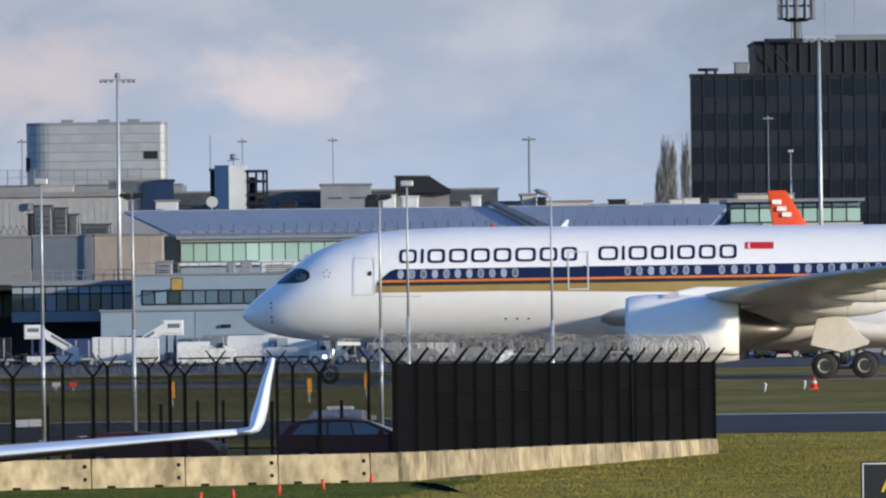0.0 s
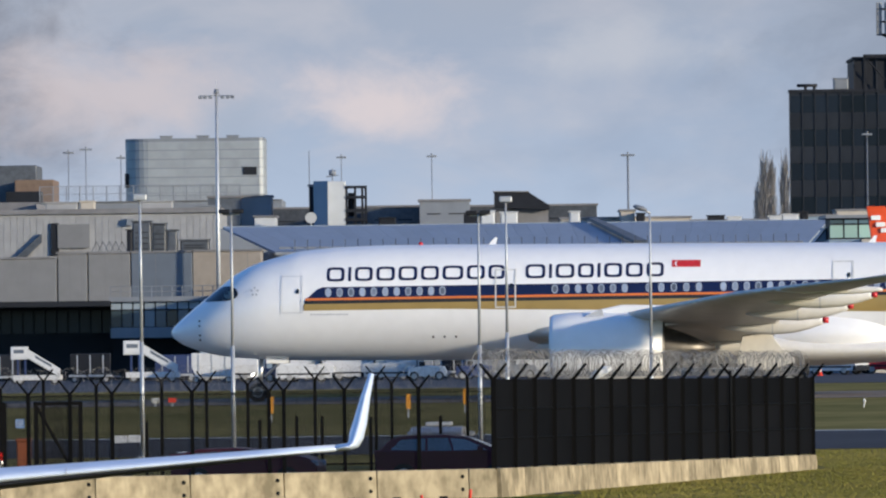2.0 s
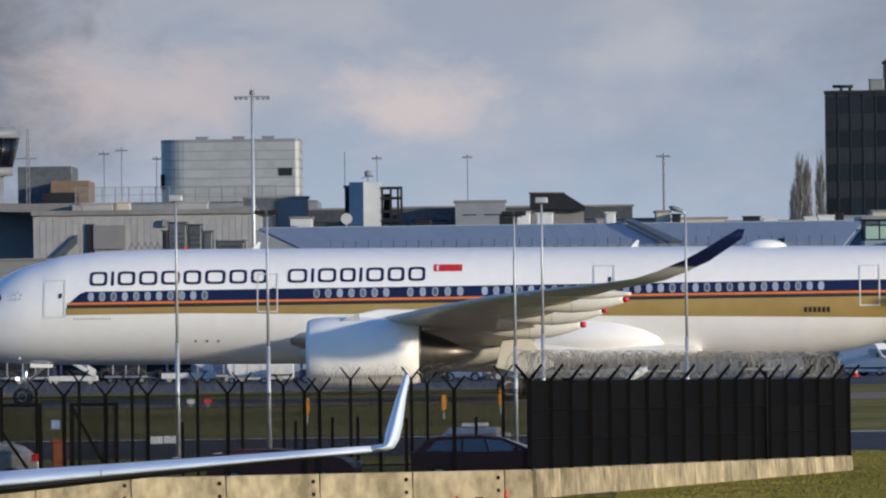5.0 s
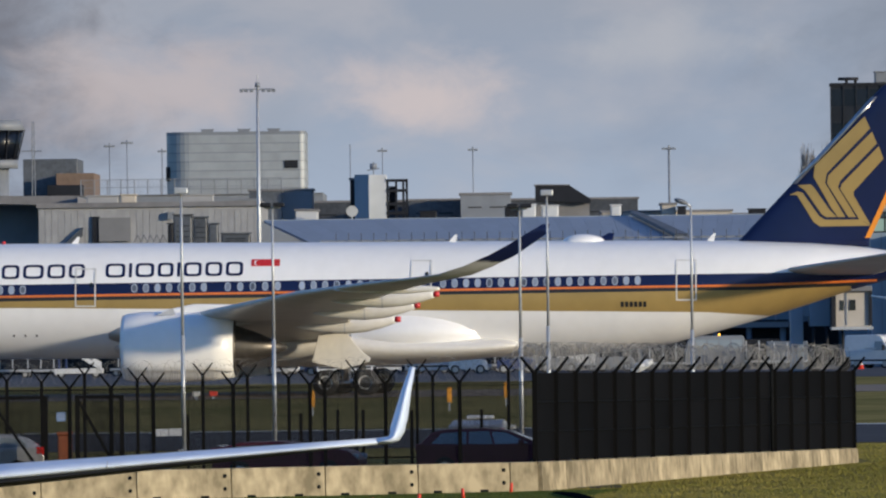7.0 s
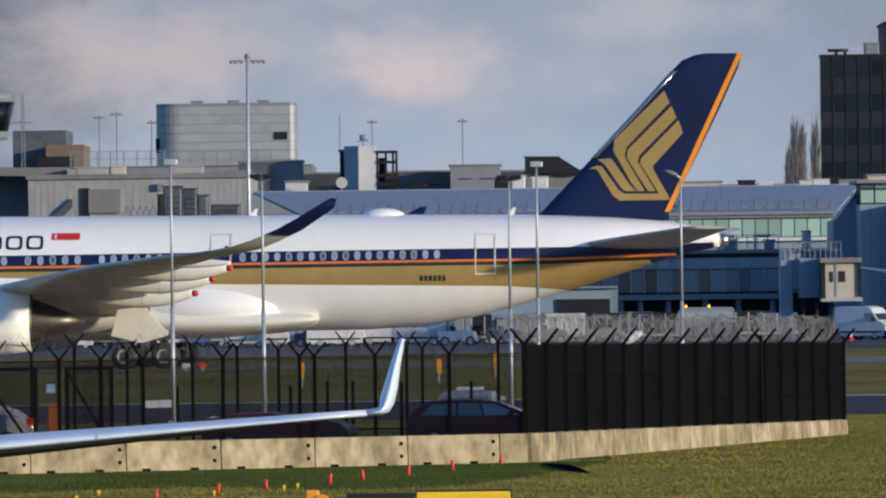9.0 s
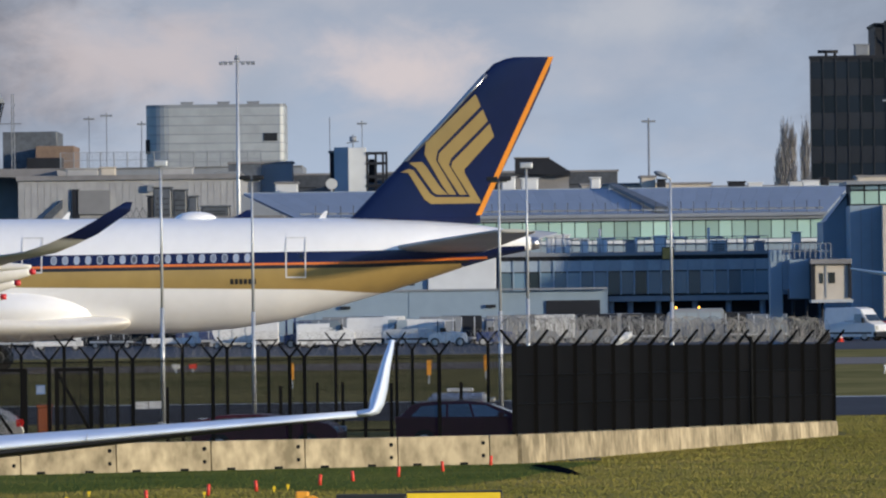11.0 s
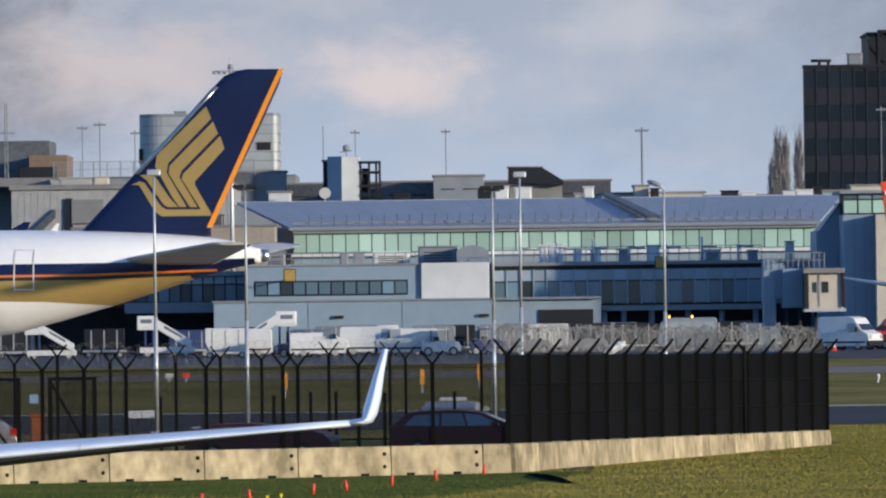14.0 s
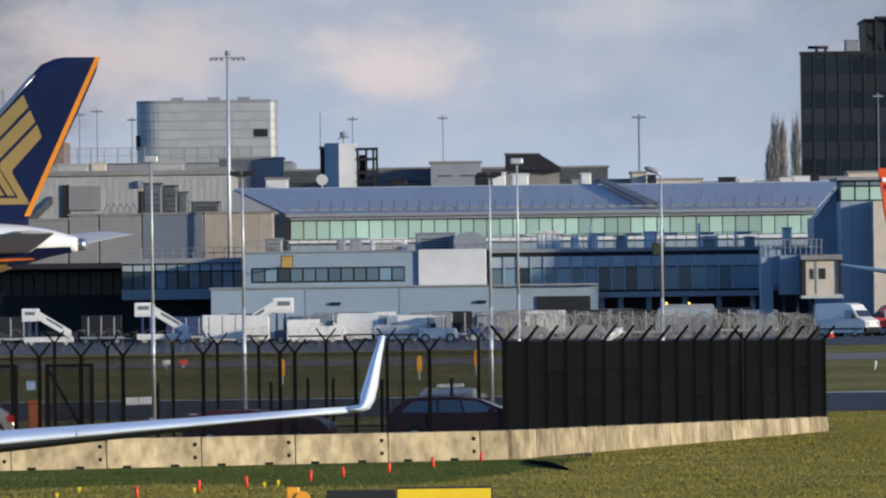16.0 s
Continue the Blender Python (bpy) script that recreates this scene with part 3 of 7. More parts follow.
    skin_oval(bm, 26.83, 7.2, 0.1, 0.11, 0.031, power=2)
    part("flag_emblem_inner", bm, RED, fl)
    # small marks
    for k in range(5):
        bm = fresh()
        an = math.tau * k / 5 + math.pi / 2
        skin_oval(bm, 4.6 + 0.17 * math.cos(an), 5.83 + 0.19 * math.sin(an), 0.06, 0.06, 0.11, 8)
        part("nose_mark", bm, SEAM, a)
    for x, z in ((1.6, 4.3), (1.6, 4.05), (1.62, 3.55), (1.62, 3.3), (13.95, 3.42), (14.55, 3.42), (15.15, 3.42)):
        bm = fresh()
        skin_oval(bm, x, z, 0.055, 0.055, 0.03, 8)
        part("probe", bm, BLACK_LINE, a)
    for k in range(12):
        bm = fresh()
        skin_rect(bm, 7.55 + 0.17 * k, 7.65 + 0.17 * k, 4.58, 4.66, 0.02, 1)
        part("type_mark", bm, SEAM, a)
    for k in range(6):
        bm = fresh()
        skin_rect(bm, 46.0 + 0.24 * k, 46.17 + 0.24 * k, 4.78, 5.06, 0.04, 1)
        part("registration_bar", bm, BLACK_LINE, a)
    # belly fairing
    bm = fresh()
    secs = []
    for x, c, h, w in ((18.6, 2.95, 0.3, 1.5), (20.0, 2.88, 0.75, 2.3), (22.5, 2.88, 1.0, 2.95), (25, 2.9, 1.15, 3.35), (29, 2.88, 1.18, 3.5), (31.5, 2.78, 1.05, 3.5), (34, 2.66, 0.86, 3.5), (36.5, 2.64, 0.72, 3.4), (38.4, 2.68, 0.6, 3.25), (39.5, 2.74, 0.5, 3.1), (40.1, 2.78, 0.38, 2.95), (40.4, 2.8, 0.22, 2.75), (40.5, 2.8, 0.07, 2.5)):
        secs.append([(x, w * math.copysign(abs(math.cos(math.tau * k / 32)) ** 0.8, math.cos(math.tau * k / 32)), c + h * math.sin(math.tau * k / 32)) for k in range(32)])
    loft(bm, secs)
    part("belly_fairing", bm, FAIRING, a, "rounded cream belly fairing")
    bm = fresh()
    bmesh.ops.create_uvsphere(bm, u_segments=40, v_segments=20, radius=1, matrix=Matrix.Translation((34.3, 0, 3.45)) @ Matrix.Diagonal((5.6, 3.46, 1.65, 1)))
    for f in bm.faces:
        f.smooth = True
    part("wing_root_fairing", bm, WHITE_SKIN, a, "smooth white wing root fairing")
    # wings
    for s in (1, -1):
        rows = [(18.3, 2.0, 3.3, 13.4, 0), (20.2, 3.4, 3.45, 11.6, 0), (24.3, 10.5, 4.35, 8.0, 0), (30.0, 20.0, 5.45, 4.6, 0), (34.6, 27.0, 6.0, 2.6, -3), (36.6, 29.5, 6.2, 1.9, -8), (38.2, 30.6, 6.42, 1.6, -18), (39.5, 31.3, 6.82, 1.42, -35), (40.1, 31.55, 7.07, 1.36, -43)]
        tip = [(40.1, 31.55, 7.07, 1.36, -43), (40.8, 31.8, 7.35, 1.3, -50), (41.9, 32.15, 7.92, 1.1, -62), (42.8, 32.35, 8.45, 1.0, -70), (43.6, 32.45, 8.9, 0.35, -72)]
        m = wing_mesh([(x, -s * y, z, c, s * l) for x, y, z, c, l in rows], 0.115)
        w = part("wing", m, WING_GREY, a, "swept grey wing that curves up to its tip")
        m = wing_mesh([(x, -s * y, z, c, s * l) for x, y, z, c, l in tip], 0.1)
        part("wing_tip", m, NAVY, w, "navy blade-shaped upturned wing tip")
        # flap track fairings
        for x0, x1, y, z0, z1, r in ((31.9, 37.3, 19.2, 5.22, 5.48, 0.54), (30.7, 36.0, 14.6, 4.58, 4.92, 0.56), (29.2, 34.6, 9.0, 3.92, 4.2, 0.6), (32.5, 37.9, 24.0, 5.72, 5.75, 0.24)):
            bm = fresh()
            secs = []
            for q, rr in ((0, 0.12), (0.1, 0.45), (0.28, 0.8), (0.5, 1.0), (0.7, 0.95), (0.86, 0.68), (0.95, 0.44), (0.99, 0.32)):
                cx, cz = x0 + (x1 - x0) * q, z0 + (z1 - z0) * q
                secs.append([(cx, -s * y + 0.75 * r * rr * math.cos(math.tau * k / 16), cz + r * rr * math.sin(math.tau * k / 16)) for k in range(16)])
            loft(bm, secs)
            f = part("flap_fairing", bm, FAIRING, w, "cream canoe-shaped fairing")
            if r > 0.3:
                bm = fresh()
                cx, cz = x0 + (x1 - x0) * 0.5, z0 + (z1 - z0) * 0.5
                loft(bm, [[(cx + e, -s * y + 0.755 * r * math.cos(math.tau * k / 16), cz + 1.006 * r * math.sin(math.tau * k / 16)) for k in range(16)] for e in (-0.03, 0.03)], caps=False)
                part("pod_seam", bm, SEAM, f)
                bm = fresh()
                tube(bm, (x1 - 0.1, -s * y, z1), (x1 + 0.2, -s * y, z1), r * 0.3, r * 0.24, 12)
                part("fairing_tip", bm, RED, f, "red tip")
        # engines
        ey, ez = -s * 10.4, 2.75  # engine axis
        bm = fresh()
        secs = []
        for x, r in ((20.75, 1.5), (20.55, 1.62), (20.5, 1.7), (20.7, 1.8), (21.55, 1.9), (23.35, 1.93), (25.15, 1.85), (26.35, 1.68), (26.35, 1.5), (24.8, 1.45)):
            secs.append([(x, ey + r * math.cos(math.tau * k / 40), ez + r * math.sin(math.tau * k / 40)) for k in range(40)])
        loft(bm, secs, caps=False)
        e = part("engine", bm, WHITE_SKIN, a, "large white engine cowling")
        bm = fresh()
        secs = [[(x, ey + r * math.cos(math.tau * k / 32), ez + 0.05 + r * math.sin(math.tau * k / 32)) for k in range(32)] for x, r in ((24.9, 1.44), (26.4, 1.12), (27.3, 0.82), (27.8, 0.62), (29.0, 0.1))]
        loft(bm, secs)
        part("exhaust_cone", bm, DARK_METAL, e, "dark metal exhaust cone")
        bm = fresh()
        secs = [[(x, ey + r * math.cos(math.tau * k / 40), ez + r * math.sin(math.tau * k / 40)) for k in range(40)] for x, r in ((26.33, 1.69), (26.41, 1.69), (26.41, 1.4), (26.33, 1.4))]
        loft(bm, secs, caps=False)
        part("nozzle_ring", bm, DARK_METAL, e, "dark metal nozzle ring")
        bm = fresh()
        tube(bm, (20.6, ey, ez), (20.75, ey, ez), 1.55, n=32)
        part("fan", bm, DARK_METAL, e)
        bm = fresh()
        prism(bm, [(21.6, 4.5), (24.2, 5.05), (27.5, 5.0), (29.5, 4.6), (28.0, 4.1), (26.0, 3.9), (23.5, 4.3)], "y", ey - 0.28, ey + 0.28, 0.1)
        part("pylon", bm, WHITE_SKIN, e)
        bm = fresh()
        prism(bm, [(22.3, 4.45), (23.2, 4.85), (23.3, 4.5)], "y", ey - s * 0.95 - 0.04, ey - s * 0.95 + 0.04)
        part("strake", bm, SEAM, e)
        # tailplane
        m = wing_mesh([(53.4, -s * 0.8, 6.5, 5.9, 0), (54.7, -s * 1.8, 6.6, 5.1, 0), (60.3, -s * 9.0, 7.42, 2.4, 0), (61.0, -s * 9.4, 7.48, 1.8, 0)], 0.1)
        part("tailplane", m, WING_GREY, a, "swept grey tailplane")
        # main gear
        gy = -s * 5.3
        g = part("main_gear", tube(tube(tube(fresh(), (31.65, gy, 0.75), (31.65, gy, 3.6), 0.24, n=14), (31.65, gy, 2.2), (31.65, -s * 3.0, 3.2), 0.13, n=10), (30.65, gy, 0.68), (32.7, gy, 0.68), 0.2, n=12), BARE_METAL, a, "bare metal main gear leg")
        for wx in (30.63, 32.71):
            bm = fresh()
            tube(bm, (wx, gy - 0.9, 0.68), (wx, gy + 0.9, 0.68), 0.1, n=10)
            part("axle", bm, DARK_METAL, g)
            for dy in (-0.72, 0.72):
                wheel_into(g, wx, gy + dy, 0.68, 0.68, 0.5)
        bm = fresh()
        prism(bm, [(30.25, 3.4), (30.7, 3.45), (30.7, 4.0), (31.65, 4.0), (31.75, 3.5), (32.05, 3.05), (32.55, 2.5), (32.95, 2.2), (32.9, 2.0), (31.5, 1.6), (29.9, 1.98)], "y", gy - s * 0.42 - 0.05, gy - s * 0.42 + 0.05, 0.03)
        part("gear_door", bm, GEAR_DOOR, a, "cream gear door panel")
    # nose gear
    g = part("nose_gear", tube(tube(fresh(), (4.6, 0, 0.5), (4.75, 0, 2.6), 0.13, n=12), (4.9, 0, 1.3), (6.1, 0, 2.5), 0.08, n=8), BARE_METAL, a, "bare metal nose gear leg")
    for dy in (-0.36, 0.36):
        wheel_into(g, 4.55, dy, 0.5, 0.5, 0.34)
    for dy in (-0.55, 0.55):
        bm = fresh()
        box(bm, 5.0, 6.2, dy - 0.03, dy + 0.03, 2.05, 2.45, 0.02)
        part("nose_gear_door", bm, WHITE_SKIN, g)
    bm = fresh()
    bmesh.ops.create_icosphere(bm, subdivisions=2, radius=0.12, matrix=Matrix.Translation((4.3, -0.25, 1.45)))
    part("taxi_light", bm, glow("taxi_light", (1.0, 0.95, 0.85), 3), g, "lit taxi light")
    # fin
    m = wing_mesh([(51.6, 0, 7.9, 7.6, 0), (52.3, 0, 8.3, 6.9, 0), (57.45, 0, 13.6, 4.45, 0), (59.6, 0, 15.9, 3.4, 0), (60.0, 0, 16.3, 3.1, 0), (60.7, 0, 16.58, 2.5, 0), (61.2, 0, 16.66, 1.95, 0)], 0.09, "y")
    fin = part("fin", m, NAVY, a, "tall navy tail fin")
    bm = fresh()
    # orange rudder edge
    loft(bm, [[(58.98, -0.06, 8.35), (59.27, -0.03, 8.35), (59.27, 0.03, 8.35), (58.98, 0.06, 8.35)], [(62.98, -0.05, 16.67), (63.25, -0.02, 16.67), (63.25, 0.02, 16.67), (62.98, 0.05, 16.67)]], smooth=False)
    part("rudder_edge", bm, RUDDER_ORANGE, fin, "orange stripe along the trailing edge")
    # gold tail emblem in plain slanted shapes, laid on both faces
    def fin_half(x, z):
        le = 52.3 + (z - 8.3) * 0.925
        ch = 6.9 - (z - 8.3) * 0.416
        c = min(1, max(0.001, (x - le) / ch))
        return ch * 0.09 * 5 * (0.2969 * math.sqrt(c) - 0.126 * c - 0.3516 * c ** 2 + 0.2843 * c ** 3 - 0.1036 * c ** 4)

    def fin_ribbon(left, right):
        """A stroke between two edges, laid on both faces of the fin."""
        for side in (-1, 1):
            bm = fresh()
            rows_ = []
            for k in range(len(left) - 1):
                for q in range(3 if k < len(left) - 2 else 4):
                    u = q / 3
                    a_ = [left[k][i] + (left[k + 1][i] - left[k][i]) * u for i in (0, 1)]
                    b_ = [right[k][i] + (right[k + 1][i] - right[k][i]) * u for i in (0, 1)]
                    row = []
                    for w in range(4):
                        x, z = a_[0] + (b_[0] - a_[0]) * w / 3, a_[1] + (b_[1] - a_[1]) * w / 3
                        row.append(bm.verts.new((x, side * (fin_half(x, z) + 0.025), z)))
                    rows_.append(row)
            for p_, q_ in zip(rows_, rows_[1:]):
                for w in range(3):
                    bm.faces.new((p_[w], p_[w + 1], q_[w + 1], q_[w])).smooth = True
            part("tail_emblem", bm, GOLD, fin, "gold slanted emblem stroke")

    # polished leading edge
    def edge_row(z):
        x = 52.3 + (z - 8.3) * (5.15 / 5.3) if z < 13.6 else 57.45 + (z - 13.6) * (2.15 / 2.3)
        t = fin_half(x + 0.3, z) + 0.03
        return [(x - 0.05, 0, z), (x + 0.26, -t, z), (x + 0.26, t, z)]
    bm = fresh()
    loft(bm, [edge_row(z) for z in (11.2, 12.4, 13.6, 14.8, 15.75)])
    part("leading_edge", bm, BARE_METAL, fin, "polished bare metal leading edge")
    for left, right in EMBLEM:
        fin_ribbon(left, right)
    # tail cone outlet, dome, blades
    bm = fresh()
    tube(bm, (61.85, 0, 6.85), (62.35, 0, 6.87), 0.36, 0.3, 20)
    part("auxiliary_outlet", bm, BARE_METAL, a, "bare metal tail outlet")
    bm = fresh()
    bmesh.ops.create_uvsphere(bm, u_segments=24, v_segments=12, radius=1, matrix=Matrix.Translation((43.9, 0, 8.2)) @ Matrix.Diagonal((1.15, 0.6, 0.42, 1)))
    for f in bm.faces:
        f.smooth = True
    part("antenna_dome", bm, WHITE_SKIN, a, "low white antenna dome")
    for x in (16.75, 36.7, 50.5):
        bm = fresh()
        prism(bm, [(x, 8.22), (x + 0.4, 8.22), (x + 0.5, 8.62), (x + 0.36, 8.62)], "y", -0.03, 0.03)
        part("blade_antenna", bm, WHITE_SKIN, a)
    for x, z in ((13.2, 8.3), (24.5, 1.72)):
        bm = fresh()
        bmesh.ops.create_icosphere(bm, subdivisions=2, radius=0.12, matrix=Matrix.Translation((x, 0, z)))
        part("beacon", bm, RED, a, "red anti-collision beacon")
    # the hull sits slightly tail-down on its gear
    for ob in a.children_recursive:
        if ob.name.split(".")[0] in ("wheel", "rim", "rim_ring", "axle"):
            continue
        for v in ob.data.vertices:
            if v.co.z > 1.5:
                v.co.z -= 0.0075 * v.co.x
            if v.co.x > 40:
                v.co.x -= (v.co.x - 40) * 0.018
    return a


EMBLEM = (
    # three strokes up and aft with their legs, the hooked base, and the small stroke inside it
    ([(59.04, 14.72), (56.34, 12.15), (56.27, 11.56), (57.19, 9.93), (57.55, 9.44)], [(59.32, 14.08), (56.98, 11.74), (56.88, 11.25), (57.4, 10.37), (57.94, 9.44)]),
    ([(59.42, 13.91), (57.06, 11.63), (56.98, 11.22), (57.52, 10.34), (58.11, 9.43)], [(59.68, 13.29), (57.69, 11.34), (57.57, 11.0), (58.04, 10.23), (58.51, 9.43)]),
    ([(59.78, 13.16), (57.77, 11.18), (57.69, 10.91), (58.14, 10.19), (58.68, 9.32)], [(60.01, 12.49), (58.4, 10.78), (58.4, 10.58), (58.83, 9.81), (59.29, 9.01)]),
    ([(54.95, 10.62), (55.39, 10.59), (56.24, 9.19), (56.58, 8.95), (59.29, 8.98)], [(55.41, 10.8), (55.67, 10.73), (56.55, 9.5), (56.84, 9.31), (58.71, 9.31)]),
    ([(55.41, 11.13), (55.81, 10.84), (56.69, 9.58), (56.92, 9.44)], [(56.12, 11.17), (56.31, 10.98), (57.09, 9.84), (57.49, 9.44)]),
)



# ---- terminal and the buildings round it ----
def grid_panes(parent, name, x0, x1, z0, z1, y, nx, nz, mat, gap=0.08, proud=0.05):
    """Panes or panels on a wall that faces the camera, all on one mesh."""
    w, h = (x1 - x0) / nx - gap, (z1 - z0) / nz - gap
    me = mesh_of(name, box(fresh(), 0, w, -proud, 0.02, 0, h), mat)
    for i in range(nx):
        for k in range(nz):
            piece(name, me, parent, Matrix.Translation((x0 + gap / 2 + i * (x1 - x0) / nx, y, z0 + gap / 2 + k * (z1 - z0) / nz)))


def bars(parent, name, x0, x1, z0, z1, y, n, w, mat, ends=True):
    me = mesh_of(name, box(fresh(), -w / 2, w / 2, -w, 0, z0, z1), mat)
    for k in range(n + 1):
        piece(name, me, parent, Matrix.Translation((x0 + (x1 - x0) * k / n, y, 0)))


def wall_part(parent, name, x0, x1, y0, y1, z0, z1, mat, label="", bevel=0.0):
    return part(name, box(fresh(), x0, x1, y0, y1, z0, z1, bevel), mat, parent, label)


def railing(name, x0, x1, y, z, h, n, label="galvanised roof railing with thin posts"):
    r = thing(name, pose(0, 0, 0), label, "railing", "roof railings")
    for q in (0.5, 1.0):
        part("rail", tube(fresh(), (x0, y, z + h * q), (x1, y, z + h * q), 0.028, n=6), CLAD_GREY, r)
    me = mesh_of("post", tube(fresh(), (0, 0, z), (0, 0, z + h), 0.032, n=6), CLAD_GREY)
    for k in range(n + 1):
        piece("post", me, r, Matrix.Translation((x0 + (x1 - x0) * k / n, y, 0)))
    return r


def roof_unit(x0, x1, d, z0, z1, depth=3.0, mat=None, name="air_unit", label="grey metal air handling unit on the roof", louvres=True):
    u = thing(name, pose((x0 + x1) / 2, d, z0), label, "roof unit", "roof plant")
    w, h = (x1 - x0) / 2, z1 - z0
    part("casing", box(fresh(), -w, w, 0, depth, 0, h, min(0.12, h * 0.12)), mat or CLAD_GREY, u)
    part("cap", box(fresh(), -w - 0.08, w + 0.08, -0.08, depth + 0.08, h, h + 0.1), mat or CLAD_GREY, u)
    if louvres and h > 0.7 and w > 0.5:
        me = mesh_of("louvre", box(fresh(), -w * 0.7, w * 0.7, -0.05, 0, 0, 0.06), DARK_CLAD)
        for k in range(4):
            piece("louvre", me, u, Matrix.Translation((0, 0, h * (0.25 + 0.15 * k))))
    return u


def build_terminal():
    t = thing("terminal_building", pose(0, 0, 0), "long terminal with blue-grey metal roof and pale green glass band", "building")
    y = 750
    xl, xr = -11.57, 28.23
    zg0, zg1, ze, zr = 7.4, 8.86, 9.33, 11.53
    xrl, xrr = -16.36, 31.25
    wall_part(t, "wall", xl, xr, y + 0.4, y + 40, 0, zg0, CLAD_BLUE, "pale blue clad wall")
    wall_part(t, "upper_wall", xl, xr, y + 0.4, y + 40, zg0, ze - 0.1, DARK_CLAD)
    part("gable_wall", prism(fresh(), [(xl, 0), (xl, ze - 0.3), (xrl + 0.3, zr - 0.3), (xrl + 0.3, 0)], "y", y + 2, y + 24), CLAD_GREY, t, "grey end wall below the roof slope")
    part("gable_wall", prism(fresh(), [(xr, 0), (xr, ze - 0.3), (xrr - 0.3, zr - 0.3), (xrr - 0.3, 0)], "y", y + 23, y + 24.5), CLAD_BLUE, t, "pale end wall below the roof slope")
    # roof in tilted metal sheets
    n = 40
    for k in range(n):
        a, b = k / n, (k + 1) / n
        bm = fresh()
        f0, f1 = xl - 0.2 + (xr - xl + 0.4) * a, xl - 0.2 + (xr - xl + 0.4) * b - 0.015
        g0, g1 = xrl + (xrr - xrl) * a, xrl + (xrr - xrl) * b - 0.015
        loft(bm, [[(f0, y - 0.2, ze), (f1, y - 0.2, ze), (f1, y - 0.2, ze - 0.15), (f0, y - 0.2, ze - 0.15)], [(g0, y + 25, zr), (g1, y + 25, zr), (g1, y + 25, zr - 0.15), (g0, y + 25, zr - 0.15)]], smooth=False)
        part("roof_sheet", bm, ROOF_BLUE, t)
    wall_part(t, "ridge", xrl, xrr, y + 25, y + 26, zr - 0.3, zr + 0.06, ROOF_BLUE)
    wall_part(t, "back_roof", xrl, xrr, y + 26, y + 45, zr - 0.5, zr - 0.2, ROOF_FELT)
    wall_part(t, "gutter", xl - 0.3, xr + 0.3, y - 0.4, y - 0.2, ze - 0.22, ze + 0.04, CLAD_GREY, "grey eaves gutter")
    wall_part(t, "fascia", xl, xr, y - 0.1, y + 0.3, zg1 + 0.02, ze - 0.16, CLAD_GREY)
    wall_part(t, "snow_rail", xl, xr, y + 0.3, y + 0.45, ze + 0.26, ze + 0.4, CLAD_GREY, "pale strip above the eaves")
    bars(t, "roof_post", xl + 1.2, xr - 0.3, ze + 0.1, ze + 0.95, y + 0.2, 40, 0.06, PLANT_GREY)
    grid_panes(t, "pane", xl, xr, zg0, zg1, y + 0.35, 40, 1, GREEN_GLASS, 0.08)
    wall_part(t, "sill", xl - 0.1, xr + 0.1, y - 0.1, y + 0.3, zg0 - 0.28, zg0 - 0.04, CLAD_WHITE, "white sill band")
    # a dark strip laid diagonally over the roof slope
    part("roof_walkway", loft(fresh(), [[(12.4, y + 24.5, zr + 0.1), (12.98, y + 24.5, zr + 0.1), (12.98, y + 24.5, zr + 0.4), (12.4, y + 24.5, zr + 0.4)], [(15.41, y + 1, ze + 0.35), (16.4, y + 1, ze + 0.35), (16.4, y + 1, ze + 0.6), (15.41, y + 1, ze + 0.6)]], smooth=False), PLANT_GREY, t, "dark diagonal strip on the roof slope")
    return t


